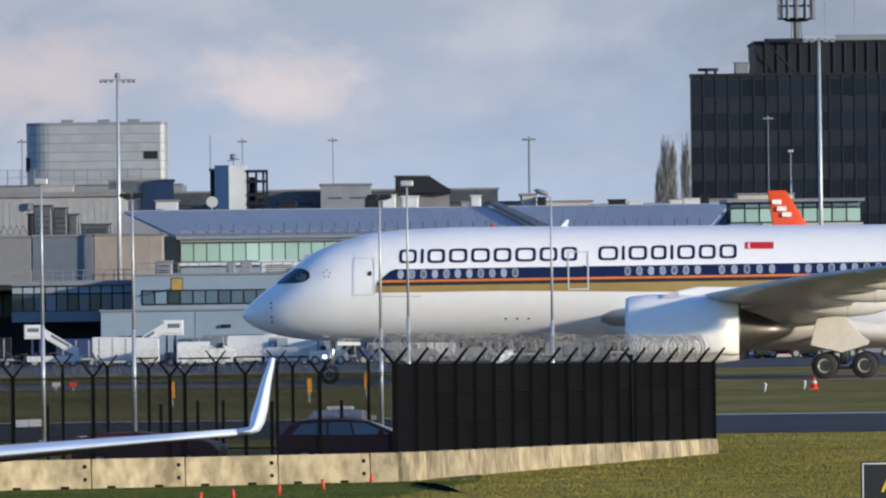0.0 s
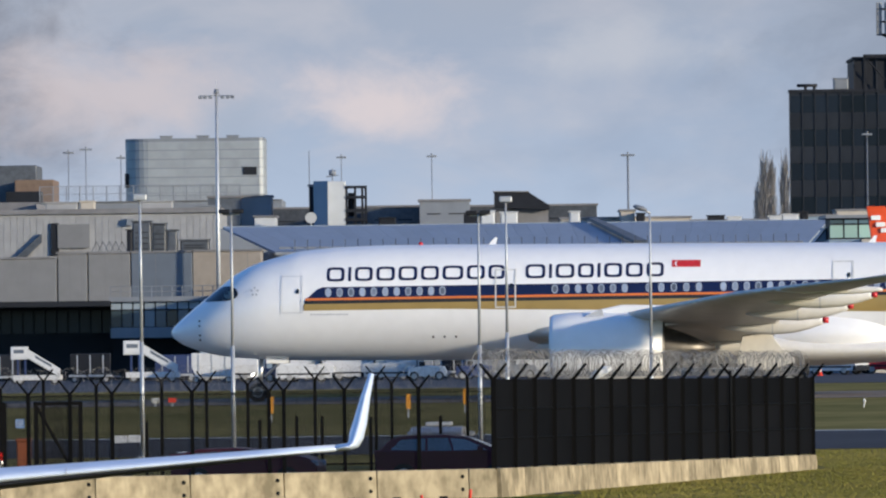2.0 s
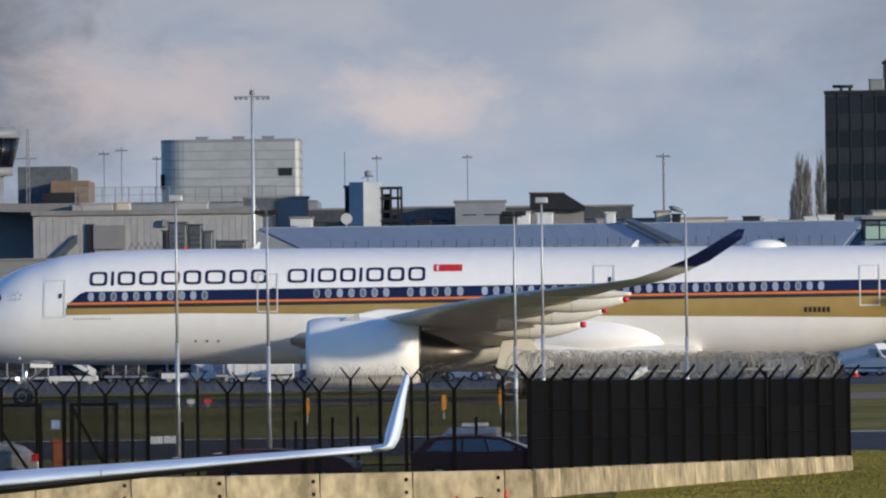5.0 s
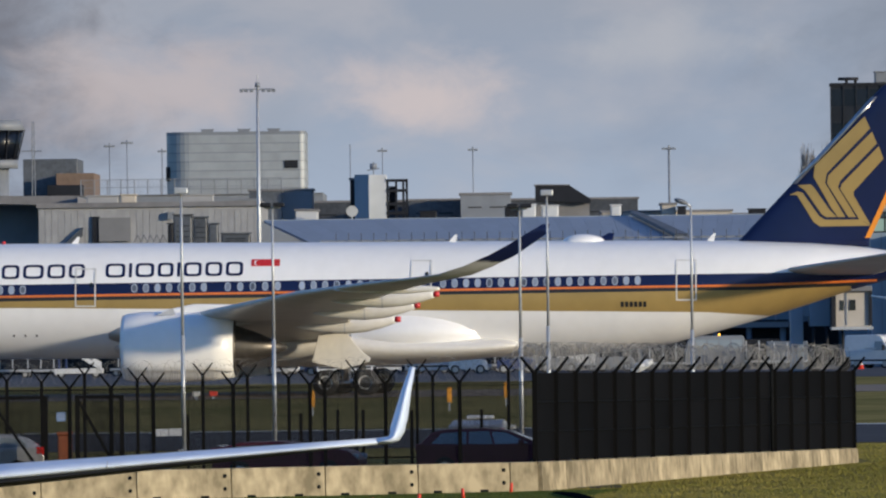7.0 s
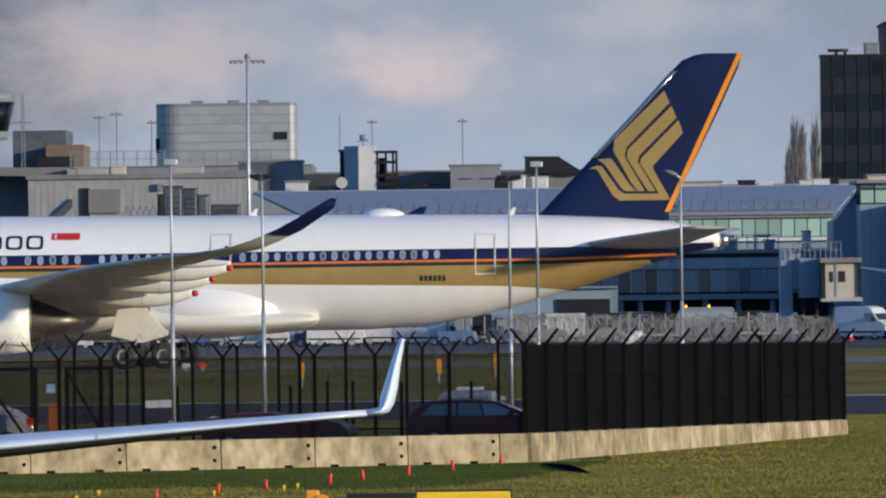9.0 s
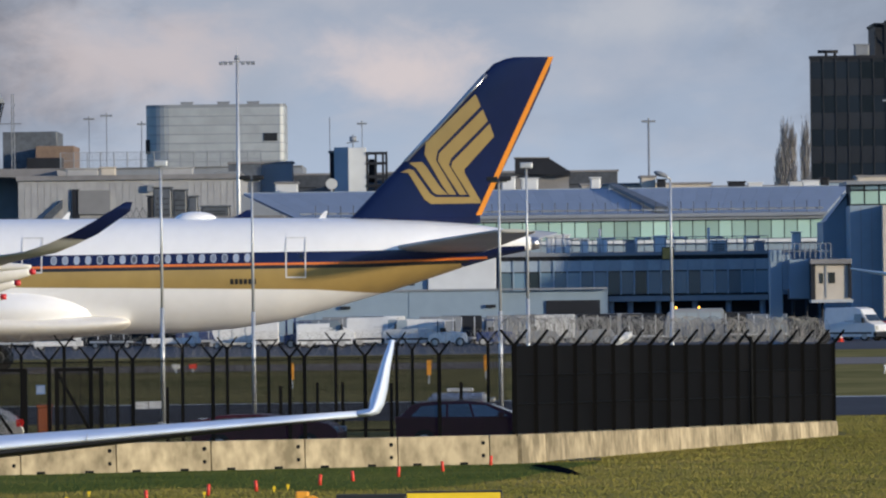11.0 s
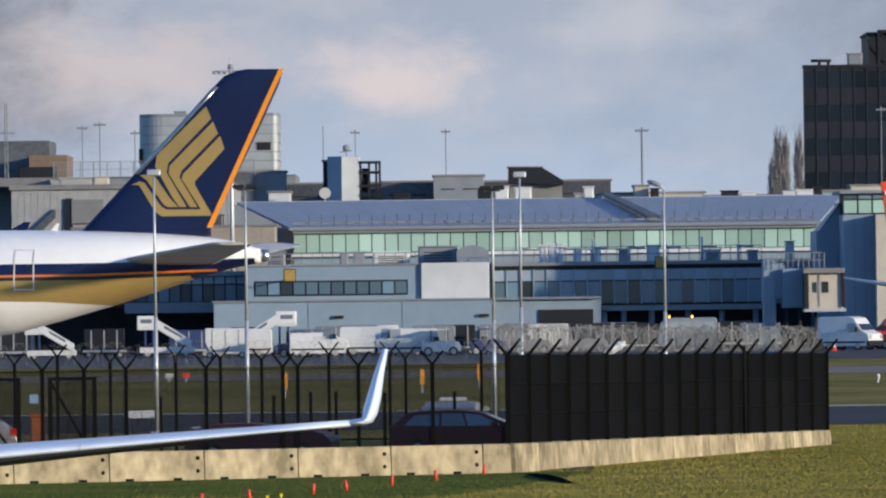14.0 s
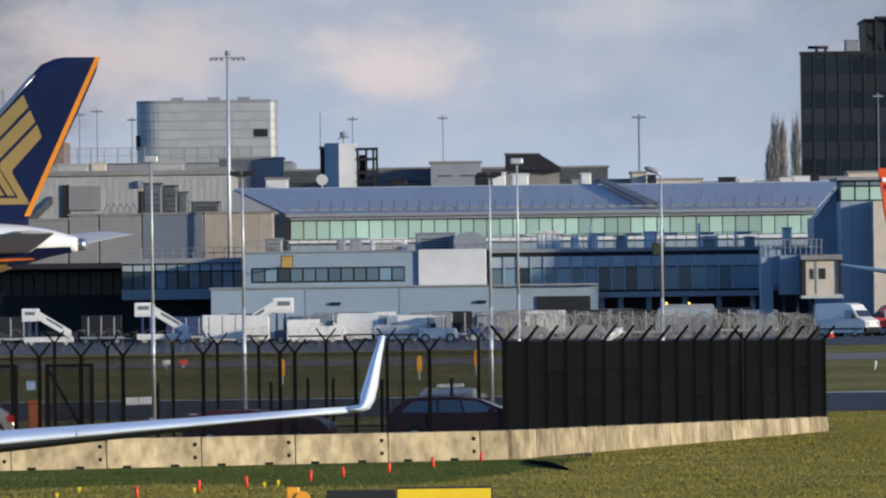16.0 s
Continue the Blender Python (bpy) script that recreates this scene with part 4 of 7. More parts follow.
def build_front_block():
    d = 705
    b = thing("pier_building", pose(0, 0, 0), "low pale blue terminal pier with dark window bands", "building")
    z = lambda v: v
    # left block with window band
    x0, x1 = -14.22, -1.83
    zt, zw1, zw0, zb = 6.3, 5.25, 4.16, 3.8
    wall_part(b, "wall", x0, x1, d, d + 22, zb, zt, CLAD_BLUE, "pale blue wall")
    wall_part(b, "window_reveal", -13.7, -2.73, d - 0.04, d + 0.2, zw0, zw1, DARK_CLAD)
    grid_panes(b, "pane", -13.66, -2.77, zw0 + 0.06, zw1 - 0.06, d - 0.05, 12, 1, BLUE_GLASS, 0.12)
    wall_part(b, "roof_kerb", x0 - 0.1, x1 + 0.1, d - 0.15, d + 22, zt, zt + 0.12, CLAD_GREY)
    # bright box
    x2, x3 = -1.79, 3.08
    zt2 = 6.42
    part("corner_box", box(fresh(), x2, x3, d - 0.3, d + 14, zb, zt2, 0.06), CLAD_WHITE, b, "white clad corner volume")
    # long lower storey
    x4, x5 = -16.56, 11.02
    zl = 3.74
    wall_part(b, "lower_wall", x4, 3.52, d - 3, d + 20, 0, zl, CLAD_BLUE, "pale blue ground floor wall")
    grid_panes(b, "wall_panel", x4, 3.52, 0.4, zl - 0.05, d - 3, 3, 1, CLAD_BLUE, 0.07, 0.04)
    wall_part(b, "parapet_strip", x4 - 0.1, 11.02, d - 3.15, d - 2.7, zl, zl + 0.14, CLAD_GREY)
    wall_part(b, "garage_wall", 3.52, x5, d - 2.6, d + 18, 0, 3.69, CLAD_BLUE, "pale ground floor wall")
    wall_part(b, "garage_door", 6.61, 10.45, d - 2.75, d - 2.5, 0, 2.98, DARK_CLAD, "dark wide loading door")
    for px in [-7.66, 2.68]:
        wall_part(b, "wall_vent", px - 0.35, px + 0.35, d - 3.3, d - 2.9, 2.54, 2.74, DARK_CLAD)
    wall_part(b, "base_recess", x4 - 5, x5, d - 3.2, d - 2.95, 0.02, 0.42, DARK_CLAD)
    # right glazed wing
    x6, x7 = 3.38, 22.57
    zg1, zg0, zgt = 5.84, 3.33, 6.16
    wall_part(b, "wing_core", x6, x7, d + 1, d + 20, zg0 - 0.1, zgt, DARK_CLAD)
    wall_part(b, "wing_roof", x6 - 0.1, x7 + 0.1, d + 0.7, d + 20, zgt - 0.05, zgt + 0.2, CLAD_GREY, "grey flat roof edge")
    zm = zg0 + (zg1 - zg0) * 0.66
    grid_panes(b, "pane", x6, x7, zg0, zm, d + 0.95, 20, 1, BLUE_GLASS, 0.09)
    grid_panes(b, "spandrel", x6, x7, zm, zg1, d + 0.95, 20, 1, surface("blue_grey_spandrel", (0.27, 0.33, 0.4), 0.3, dirt=0.15, spread=0.12), 0.09)
    bars(b, "mullion", x6, x7, zg0, zg1, d + 0.9, 20, 0.1, CLAD_BLUE)
    wall_part(b, "lower_band", 11.12, x7, d + 0.9, d + 19, zg0 - 0.5, zg0 - 0.12, CLAD_GREY)
    # solid dark boxes; the shade of the open ground floor is their colour
    wall_part(b, "undercroft", 11.19, x7, d + 4, d + 19, 0, zg0 - 0.5, DARK_CLAD, "solid dark box for the shade under the wing")
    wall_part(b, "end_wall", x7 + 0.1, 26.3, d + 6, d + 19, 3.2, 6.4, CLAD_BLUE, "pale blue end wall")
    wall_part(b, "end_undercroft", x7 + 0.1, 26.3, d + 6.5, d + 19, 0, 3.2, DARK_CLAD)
    for px in [11.3, 12.67, 14.68, 17.3, 19.71, 22.13]:
        part("column", tube(fresh(), (px, d + 1.4, 0), (px, d + 1.4, zg0 - 0.5), 0.22, n=10), CLAD_GREY, b)
    for px, w, h in [(12.59, 1.368, 1.046), (18.31, 1.61, 0.805), (20.72, 1.207, 1.207)]:
        wall_part(b, "doorway", px - w / 2, px + w / 2, d + 3.8, d + 4.1, 0, h, BLUE_GLASS)
    # left glazed wing
    x8, x9 = -23.26, -14.37
    za1, za0 = 5.67, 3.8
    # dark cores: shade below the deep roof is put into their colour
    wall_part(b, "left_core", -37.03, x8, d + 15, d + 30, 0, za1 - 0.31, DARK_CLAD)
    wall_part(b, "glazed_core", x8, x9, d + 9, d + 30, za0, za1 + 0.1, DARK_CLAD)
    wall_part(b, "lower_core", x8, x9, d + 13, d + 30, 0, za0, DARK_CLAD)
    grid_panes(b, "pane", x8, x9, za0, za1 - 0.6, d + 8.9, 11, 1, BLUE_GLASS, 0.1)
    grid_panes(b, "spandrel", x8, x9, za1 - 0.6, za1, d + 8.9, 11, 1, bpy.data.materials["blue_grey_spandrel"], 0.1)
    wall_part(b, "left_eave", x8 - 0.1, x9, d + 8.4, d + 9, za1, za1 + 0.35, CLAD_GREY, "grey eave strip")
    wall_part(b, "left_lower_band", x8, x9, d + 8.5, d + 8.9, za0 - 0.75, za0, CLAD_GREY)
    wall_part(b, "far_left_roof", -36.86, x8, d + 7.5, d + 30, za1 - 0.3, za1 + 0.1, DARK_CLAD)
    grid_panes(b, "pane", -36.47, x8, za0 - 0.4, za1 - 0.5, d + 14.9, 16, 1, TOWER_GLASS, 0.1)
    # yellow gate boards
    for px, pz in [(-11.11, 5.64), (15.35, 6.23)]:
        s = thing("gate_sign", pose(px, d - 3.6 if px < 0 else d - 1, pz), "small square yellow gate board", "sign", "gate signs")
        part("board", box(fresh(), -0.38, 0.38, -0.12, 0, -0.4, 0.4, 0.03), GATE_YELLOW, s)
        part("frame", box(fresh(), -0.44, 0.44, -0.06, 0.05, -0.46, 0.46), DARK_CLAD, s)
        part("bracket", box(fresh(), -0.05, 0.05, 0, 3.6 if px < 0 else 1.9, -0.3, -0.2), GALV, s)
    railing("roof_railing", x6, x7, d + 0.8, zgt + 0.2, 1.05, 26)
    railing("roof_railing", x8, x9, d + 9.2, za1 + 0.35, 0.75, 12)
    railing("roof_railing", x0 + 0.2, x1 - 0.3, d + 0.4, zt + 0.12, 0.75, 16)
    # plant on the deck
    for p0, p1, t in [(-1.99, 0.86, 7.56), (-7.66, -7.01, 7.2), (6.77, 7.38, 7.55), (7.38, 8.48, 7.62), (9.22, 9.79, 7.28), (10.44, 11.17, 7.34), (12.48, 13.29, 7.15), (14.52, 15.41, 7.45), (24.5, 25.12, 7.61), (-12.79, -11.57, 7.3), (-6.68, -5.86, 7.23), (-5.25, -2.6, 7.2), (18.59, 19.82, 7.07), (21.77, 22.47, 7.0)]:
        roof_unit(p0, p1, d + 6, zt - 0.1, t, 2.0, CLAD_WHITE if random.random() < 0.55 else CLAD_GREY, "roof_unit", "small pale metal plant unit on the pier roof", p1 - p0 > 1.2)
    part("barrel_hood", prism(fresh(), [(0.77, zt2), (0.77, zt2 + 0.8), (1.14, zt2 + 1.12), (1.95, zt2 + 1.25), (2.68, zt2 + 1.1), (3.09, zt2 + 0.75), (3.09, zt2)], "y", d + 3, d + 9), CLAD_GREY, b, "rounded grey roof hood")
    for k in range(7):
        x = x6 + 2 + k * 2.6
        p = solid("pipe", tube(tube(fresh(), (x, d + 3, zgt + 0.2), (x, d + 3, zgt + 1.3 + 0.3 * (k % 3)), 0.09, n=8), (x, d + 3, zgt + 1.2), (x + 1.1, d + 3, zgt + 1.2), 0.08, n=8), GALV, "bent galvanised vent pipe on the roof", "pipe", "roof pipes")
    # link between terminal and pier
    wall_part(b, "link_deck", -11.86, 27.42, d + 18, 750.3, 0, 6.49, CLAD_GREY, "blue-grey recessed link wall")
    return b


def build_left_hangar():
    d = 800
    h = thing("service_building", pose(0, 0, 0), "wide white corrugated service building with flat roof", "building")
    x0, x1 = -35.16, -17.16
    zt = 13.03
    wall_part(h, "wall", x0, x1, d + 0.2, d + 30, 0, zt, HANGAR_SHEET, "white corrugated metal wall")
    grid_panes(h, "sheet", x0, x1, zt - 4.3, zt - 0.2, d + 0.2, 34, 1, HANGAR_SHEET, 0.03, 0.09)
    wall_part(h, "parapet", x0 - 0.15, x1 + 0.15, d - 0.1, d + 30, zt - 0.05, zt + 0.35, ROOF_FELT, "grey roof edge")
    wall_part(h, "side_wing", -42.43, x0, d + 9, d + 30, 0, 13.51, CLAD_GREY, "blue-grey recessed side wing")
    part("sloped_roof", prism(fresh(), [(-42.43, 13.52), (x0 + 3, zt + 0.2), (x0 + 3, zt + 0.9), (-42.43, 14.22)], "y", d + 4, d + 28), ROOF_FELT, h)
    part("stair_cover", prism(fresh(), [(x0 + 0.4, zt - 4.5), (x0 + 3.6, zt - 1.6), (x0 + 3.6, zt - 2.3), (x0 + 1.3, zt - 4.5)], "y", d - 0.35, d), PLANT_GREY, h, "sloping dark stair cover")
    wall_part(h, "doorway", -30.82, -30.18, d - 0.1, d + 0.1, 9.65, 12.26, DARK_CLAD, "tall dark doorway")
    wall_part(h, "wall_louvre", -30.27, -27.7, d - 0.2, d, 10.22, 12.15, LIGHT_GREY, "grey louvred housing")
    wall_part(h, "wall_box", -24.67, -24.12, d - 0.4, d + 0.1, 12.0, 12.55, CLAD_GREY)
    for a, b, t, m in [(-31.27, -28.69, 13.95, 'CLAD_WHITE'), (-28.5, -27.31, 14.02, 'CLAD_CREAM'), (-23.53, -20.99, 13.95, 'CLAD_WHITE'), (-19.24, -17.17, 13.53, 'CLAD_GREY')]:
        roof_unit(a, b, d + 1.5, zt + 0.2, t - 0.05, 2.5, {"CLAD_WHITE": HANGAR_SHEET, "CLAD_CREAM": CLAD_CREAM, "CLAD_GREY": CLAD_GREY}[m], label="pale metal air handling unit on the roof", louvres=False)
    # grey stepped annexes in front
    for k, (a, b, t0, dd, m, lab) in enumerate([(-28.1, -25.89, 9.38, 742, 'CLAD_GREY', 'grey flat-roofed annexe box'), (-25.81, -22.66, 9.35, 742, 'CLAD_GREY', 'grey flat-roofed annexe box'), (-22.58, -17.99, 9.38, 742, 'DARK_BLUE', 'blue-grey windowless annexe wall block'), (-17.95, -12.81, 9.41, 742, 'CLAD_CREAM', 'pale cream windowless annexe'), (-37.96, -28.19, 9.03, 742, 'CLAD_GREY', 'grey low annexe with flat roof')]):
        a_ = thing("annexe", pose(0, 0, 0), lab, "building", "annexes")
        part("wall", box(fresh(), a, b, dd, dd + 12, 0, t0, 0.05), {"CLAD_GREY": LIGHT_GREY, "CLAD_CREAM": ANNEXE_CREAM, "DARK_BLUE": SHADE_BLUE}[m], a_)
        part("roof_edge", box(fresh(), a - 0.1, b + 0.1, dd - 0.1, dd + 12, t0, t0 + 0.15), ROOF_FELT, a_)
        me = mesh_of("joint", box(fresh(), -0.015, 0.015, -0.008, 0, 0, t0 - 0.05), ROOF_FELT)
        for q in range(1, 2 if m == "DARK_BLUE" else 3):
            piece("joint", me, a_, Matrix.Translation((a + (b - a) * q / 2.5, dd, 0)))
    # plant and pipework on the annexes
    for a, b, t in [(-22.77, -21.35, 11.8), (-21.26, -20.2, 11.61), (-20.12, -19.36, 11.11), (-19.14, -16.93, 10.34), (-23.21, -22.77, 11.15)]:
        roof_unit(a, b, 752, 9.34 - 0.3, t, 2.5, DARK_CLAD if b - a < 0.6 else PLANT_GREY, "chiller", "dark grey metal chiller with pipework")
    for k in range(5):
        x = -26.66 + k * 0.5
        solid("access_ladder", tube(tube(fresh(), (x, 771, 9.47), (x + 0.5, 771, 10.5), 0.03, n=6), (x + 1.0, 771, 9.47), (x + 0.5, 771, 10.5), 0.03, n=6), PLANT_GREY, "thin grey access ladder frame on a roof", "ladder", "roof ladders")


GATE_YELLOW = surface("faded_yellow_board", (0.38, 0.25, 0.06), 0.6, dirt=0.2)
# this grey is darkened for the shade over the annexes
LIGHT_GREY = surface("light_grey_render", (0.19, 0.195, 0.205), 0.7, dirt=0.15, grain=1, stain=0.15)
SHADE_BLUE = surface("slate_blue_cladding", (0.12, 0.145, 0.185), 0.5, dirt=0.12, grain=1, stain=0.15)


def build_silver_store():
    d = 1100
    x0, x1 = -34.04, -18.48
    zt = 24.1
    s = thing("silver_building", pose(0, 0, 0), "silver sheet-clad building with rounded corners", "building")
    r = 2.6
    out = []
    for cx, sgn, r in ((x0 + 2.6, -1, 2.6), (x1 - 0.7, 1, 0.7)):
        for k in range(9):
            an = math.pi / 2 * k / 8
            out.append((cx + sgn * r * (math.cos(an) if sgn < 0 else math.sin(an)), d + r - r * (math.sin(an) if sgn < 0 else math.cos(an))))
    out += [(x1, d + 16), (x0, d + 16)]
    n = 24
    part("inner_wall", prism(fresh(), [(x + (0.08 if x < (x0 + x1) / 2 else -0.08), y + 0.08) for x, y in out], "z", 0, zt - 0.02), CLAD_GREY, s)
    for k in range(n):
        z0 = zt * k / n
        part("cladding_course", prism(fresh(), out, "z", z0 + (0.07 if k else 0), zt * (k + 1) / n), METAL_SILVER, s)
    part("roof", prism(fresh(), [(x, y + 0.02) for x, y in out], "z", zt, zt + 0.35), CLAD_GREY, s, "grey roof rim")
    bars(s, "seam", x0 + 2.6, x1 - 0.7, 0, zt, d + 0.02, 3, 0.04, METAL_SILVER)
    wall_part(s, "vent_opening", -20.87, -19.36, d - 0.1, d + 0.1, 20.31, 21.19, DARK_CLAD, "dark louvred vent")
    wall_part(s, "side_door", x0 - 0.06, x0 + 0.5, d + 1.2, d + 2.2, 19.03, 20.61, DARK_CLAD)
    for px in [-29.52, -25.43, -22.09]:
        roof_unit(px - 0.65, px + 0.65, d + 4, zt + 0.3, zt + 0.62, 1.5, CLAD_GREY, "roof_vent", "low grey roof vent", False)
    # screen fence in front
    f = thing("roof_screen", pose(0, 0, 0), "grey mesh screen with posts on a roof edge", "fence")
    y, za, zb = 900, 15.13, 16.57
    fx0, fx1 = -35.65, -17.36
    me = mesh_of("post", tube(fresh(), (0, 0, za), (0, 0, zb), 0.05, n=6), CLAD_GREY)
    for k in range(16):
        piece("post", me, f, Matrix.Translation((fx0 + (fx1 - fx0) * k / 15, y, 0)))
    bm = fresh()
    for k in range(220):
        x = fx0 + (fx1 - fx0) * k / 219
        box(bm, x - 0.008, x + 0.008, y - 0.005, y + 0.005, za, zb)
    for k in range(3):
        z = za + (zb - za) * k / 2
        box(bm, fx0, fx1, y - 0.02, y + 0.02, z - 0.02, z + 0.02)
    tagged(part("mesh_infill", bm, CLAD_GREY, f), kind="stuff")
    base = thing("roof_podium", pose(0, 0, 0), "grey flat-roofed building behind the service building", "building")
    part("wall", box(fresh(), -48.3, -13.59, 899, 925, 0, 15.08), CLAD_GREY, base)
    part("roof_edge", box(fresh(), -48.3, -13.59, 898.8, 925, 15.08, 15.13 + 0.02), ROOF_FELT, base)


def build_skyline():
    """Plant rooms and roofs that stand up behind the terminal roof."""
    def plant(x0, x1, d, zt, mat, label, name="plant_room", z0=0.0, depth=8):
        p = thing(name, pose(0, 0, 0), label, "building", "plant rooms")
        part("wall", box(fresh(), x0, x1, d, d + depth, z0, zt, 0.04), mat, p)
        part("roof_edge", box(fresh(), x0 - 0.12, x1 + 0.12, d - 0.12, d + depth + 0.1, zt, zt + 0.18), ROOF_FELT, p)
        return p

    for a, b, c, e, m, lab in [(-14.22, 14.8, 14.02, 880, 5, 'long grey parapet building behind the terminal'), (-19.41, -16.56, 14.87, 860, 5, 'dark grey plant room with flat roof'), (-15.11, -13.27, 12.95, 845, 0, 'small white roof hut'), (-10.62, -10.13, 15.78, 862, 2, 'dark narrow riser'), (-1.0, 3.39, 14.33, 860, 1, 'grey louvred plant room'), (11.18, 22.37, 12.52, 850, 4, 'long low cream parapet'), (22.42, 30.06, 12.2, 850, 2, 'low dark roof plant row'), (16.26, 17.47, 13.11, 846, 4, 'small cream roof hut'), (31.57, 36.98, 12.99, 900, 3, 'pale blue low roof block'), (37.19, 42.37, 13.49, 905, 4, 'cream low roof block'), (-5.59, -1.01, 13.96, 870, 5, 'grey set-back roof storey'), (-16.59, -13.93, 14.91, 862, 1, 'grey plant room with flat roof')]:
        p = plant(a, b, e, c, (CLAD_WHITE, CLAD_GREY, DARK_CLAD, CLAD_BLUE, CLAD_CREAM, PLANT_GREY)[m], lab)
        n = max(2, int((b - a) / 2.2))
        if b - a > 3.5 and m in (1, 2, 5):
            grid_panes(p, "louvre", a + 0.3, b - 0.3, c - 1.5, c - 0.7, e, n, 1, DARK_CLAD, 0.7, 0.04)
    # riser tower with a lit side; its left face's shade is painted pale blue
    r = thing("riser_tower", pose(0, 0, 0), "tall pale concrete riser beside a dark steel frame", "building")
    part("wall", box(fresh(), -10.15, -7.41, 856, 862, 0, 16.13, 0.03), CLAD_WHITE, r)
    part("shaded_side", prism(fresh(), [(-10.15 - 0.02, 856), (-8.92, 854.6), (-8.92, 856.1), (-10.15 - 0.02, 856.1)], "z", 0, 16.13 + 0.02), CLAD_BLUE, r)
    fr = thing("steel_frame", pose(0, 0, 0), "dark open steel plant frame with pipes", "plant frame")
    fx0, fx1, fz0, fz1 = -7.31, -5.64, 12.47, 15.61
    for x in (fx0, fx0 + 0.75, fx1 - 0.3, fx1):
        part("post", box(fresh(), x - 0.1, x + 0.1, 856, 856.3, 0, fz1), DARK_CLAD, fr)
    for q in (1.0, 0.72, 0.35, 0.1):
        z = fz0 + (fz1 - fz0) * q
        part("beam", box(fresh(), fx0 - 0.1, fx1 + 0.1, 855.9, 856.4, z - 0.12, z + 0.12), DARK_CLAD, fr)
    part("tank", tube(fresh(), (fx0 + 0.45, 856.8, fz0 + 0.6), (fx0 + 0.45, 856.8, fz1 - 0.5), 0.35, n=12), DARK_CLAD, fr)
    # sloped dark roof light
    rl = thing("roof_lantern", pose(0, 0, 0), "dark sloped rooflight above the parapets", "rooflight")
    part("body", prism(fresh(), [(5.58, 13.79), (5.6, 15.13), (8.57, 15.09), (10.39, 13.93), (10.39, 13.53)], "y", 865, 872), DARK_CLAD, rl)
    part("base", box(fresh(), 5.69, 10.3, 866, 871, 0, 13.63), ROOF_FELT, rl)
    part("rim", prism(fresh(), [(5.5, 15.13), (8.62, 15.09), (8.62, 15.19), (5.5, 15.23)], "y", 864.8, 872.2), ROOF_FELT, rl)
    pod = thing("roof_terrace", pose(0, 0, 0), "long grey flat roof behind the terminal ridge", "building")
    part("deck", box(fresh(), -19.59, 34.91, 838, 899, 0, 12.07), ROOF_FELT, pod)
    # dish and antenna
    a = thing("roof_antenna", pose(-8.53, 858, 16.15), "small grey antenna mast on the riser", "antenna")
    part("pole", tube(fresh(), (0, 0, -0.2), (0, 0, 1.1), 0.06, n=6), CLAD_GREY, a)
    part("drum", tube(fresh(), (-0.3, 0, 0.75), (0.3, 0, 0.75), 0.24, n=12), CLAD_GREY, a)
    part("arm", tube(fresh(), (-0.55, 0, 0.4), (0.5, 0, 0.55), 0.05, n=6), CLAD_GREY, a)
    dsh = thing("satellite_dish", pose(-10.24, 842, 12.25), "white satellite dish at the roof edge", "dish")
    part("bowl", tube(fresh(), (0, 0, 0.6), (0, 0.25, 0.68), 0.5, 0.12, 16), CLAD_WHITE, dsh)
    part("stand", tube(fresh(), (0, 0.2, -1.5), (0, 0.2, 0.6), 0.06, n=6), GALV, dsh)
    for x0, x1, t, m in [(11.87, 12.75, 13.09, 0), (17.6, 18.33, 12.87, 1), (23.67, 25.13, 12.59, 1), (25.37, 26.58, 12.48, 0), (28.91, 29.98, 12.48, 0), (30.08, 31.44, 12.61, 0), (31.63, 32.31, 12.84, 1), (4.25, 5.47, 13.23, 0), (5.95, 7.41, 13.11, 0), (-4.49, -3.03, 12.75, 1), (2.8, 4.15, 13.05, 1)]:
        roof_unit(x0, x1, 845, 12.07 - 0.02, t, 1.5, CLAD_WHITE if m == 0 else DARK_CLAD, "roof_box", "small metal box unit on a roof", False)
    # far left: office with brown annex, control tower cab
    o = thing("office_block", pose(0, 0, 0), "dark grey and brown flat-roofed office block", "building")
    part("wall", box(fresh(), -43.62, -38.34, 960, 975, 0, 19.47, 0.05), PLANT_GREY, o)
    part("front_wall", box(fresh(), -40.02, -36.32, 950, 965, 0, 17.92, 0.05), TAN, o, "brown front wall")
    part("canopy", box(fresh(), -40.68, -37.32, 945, 950, 0, 16.73, 0.05), DARK_CLAD, o)
    c = thing("control_tower", pose(-44.88, 930, 0), "control tower cab with dark sloping glass and pale roof", "tower")
    zc0, zc1 = 18.95, 21.71
    part("shaft", tube(fresh(), (0, 0, 0), (0, 0, zc0 - 0.8), 1.3, n=20), CLAD_GREY, c)
    part("cab_glass", tube(fresh(), (0, 0, zc0), (0, 0, zc1), 2.1, 2.75, 12), TOWER_GLASS, c, "dark outward-sloping glazing")
    part("cab_floor", tube(fresh(), (0, 0, zc0 - 0.8), (0, 0, zc0), 2.2, 2.2, 12), CLAD_GREY, c)
    part("cab_roof", tube(fresh(), (0, 0, zc1), (0, 0, zc1 + 1.0), 2.95, 2.5, 12), CLAD_GREY, c, "pale grey cab roof")
    me = mesh_of("glazing_bar", tube(fresh(), (2.12, 0, zc0), (2.78, 0, zc1), 0.06, n=6), DARK_CLAD)
    for k in range(12):
        piece("glazing_bar", me, c, Matrix.Rotation(math.tau * k / 12, 4, "Z"))
    part("mast", tube(fresh(), (0, 0, zc1 + 1), (0, 0, zc1 + 2.6), 0.05, n=6), GALV, c)
    g = thing("lattice_mast", pose(-41.73, 940, 0), "thin grey lattice radio mast", "mast")
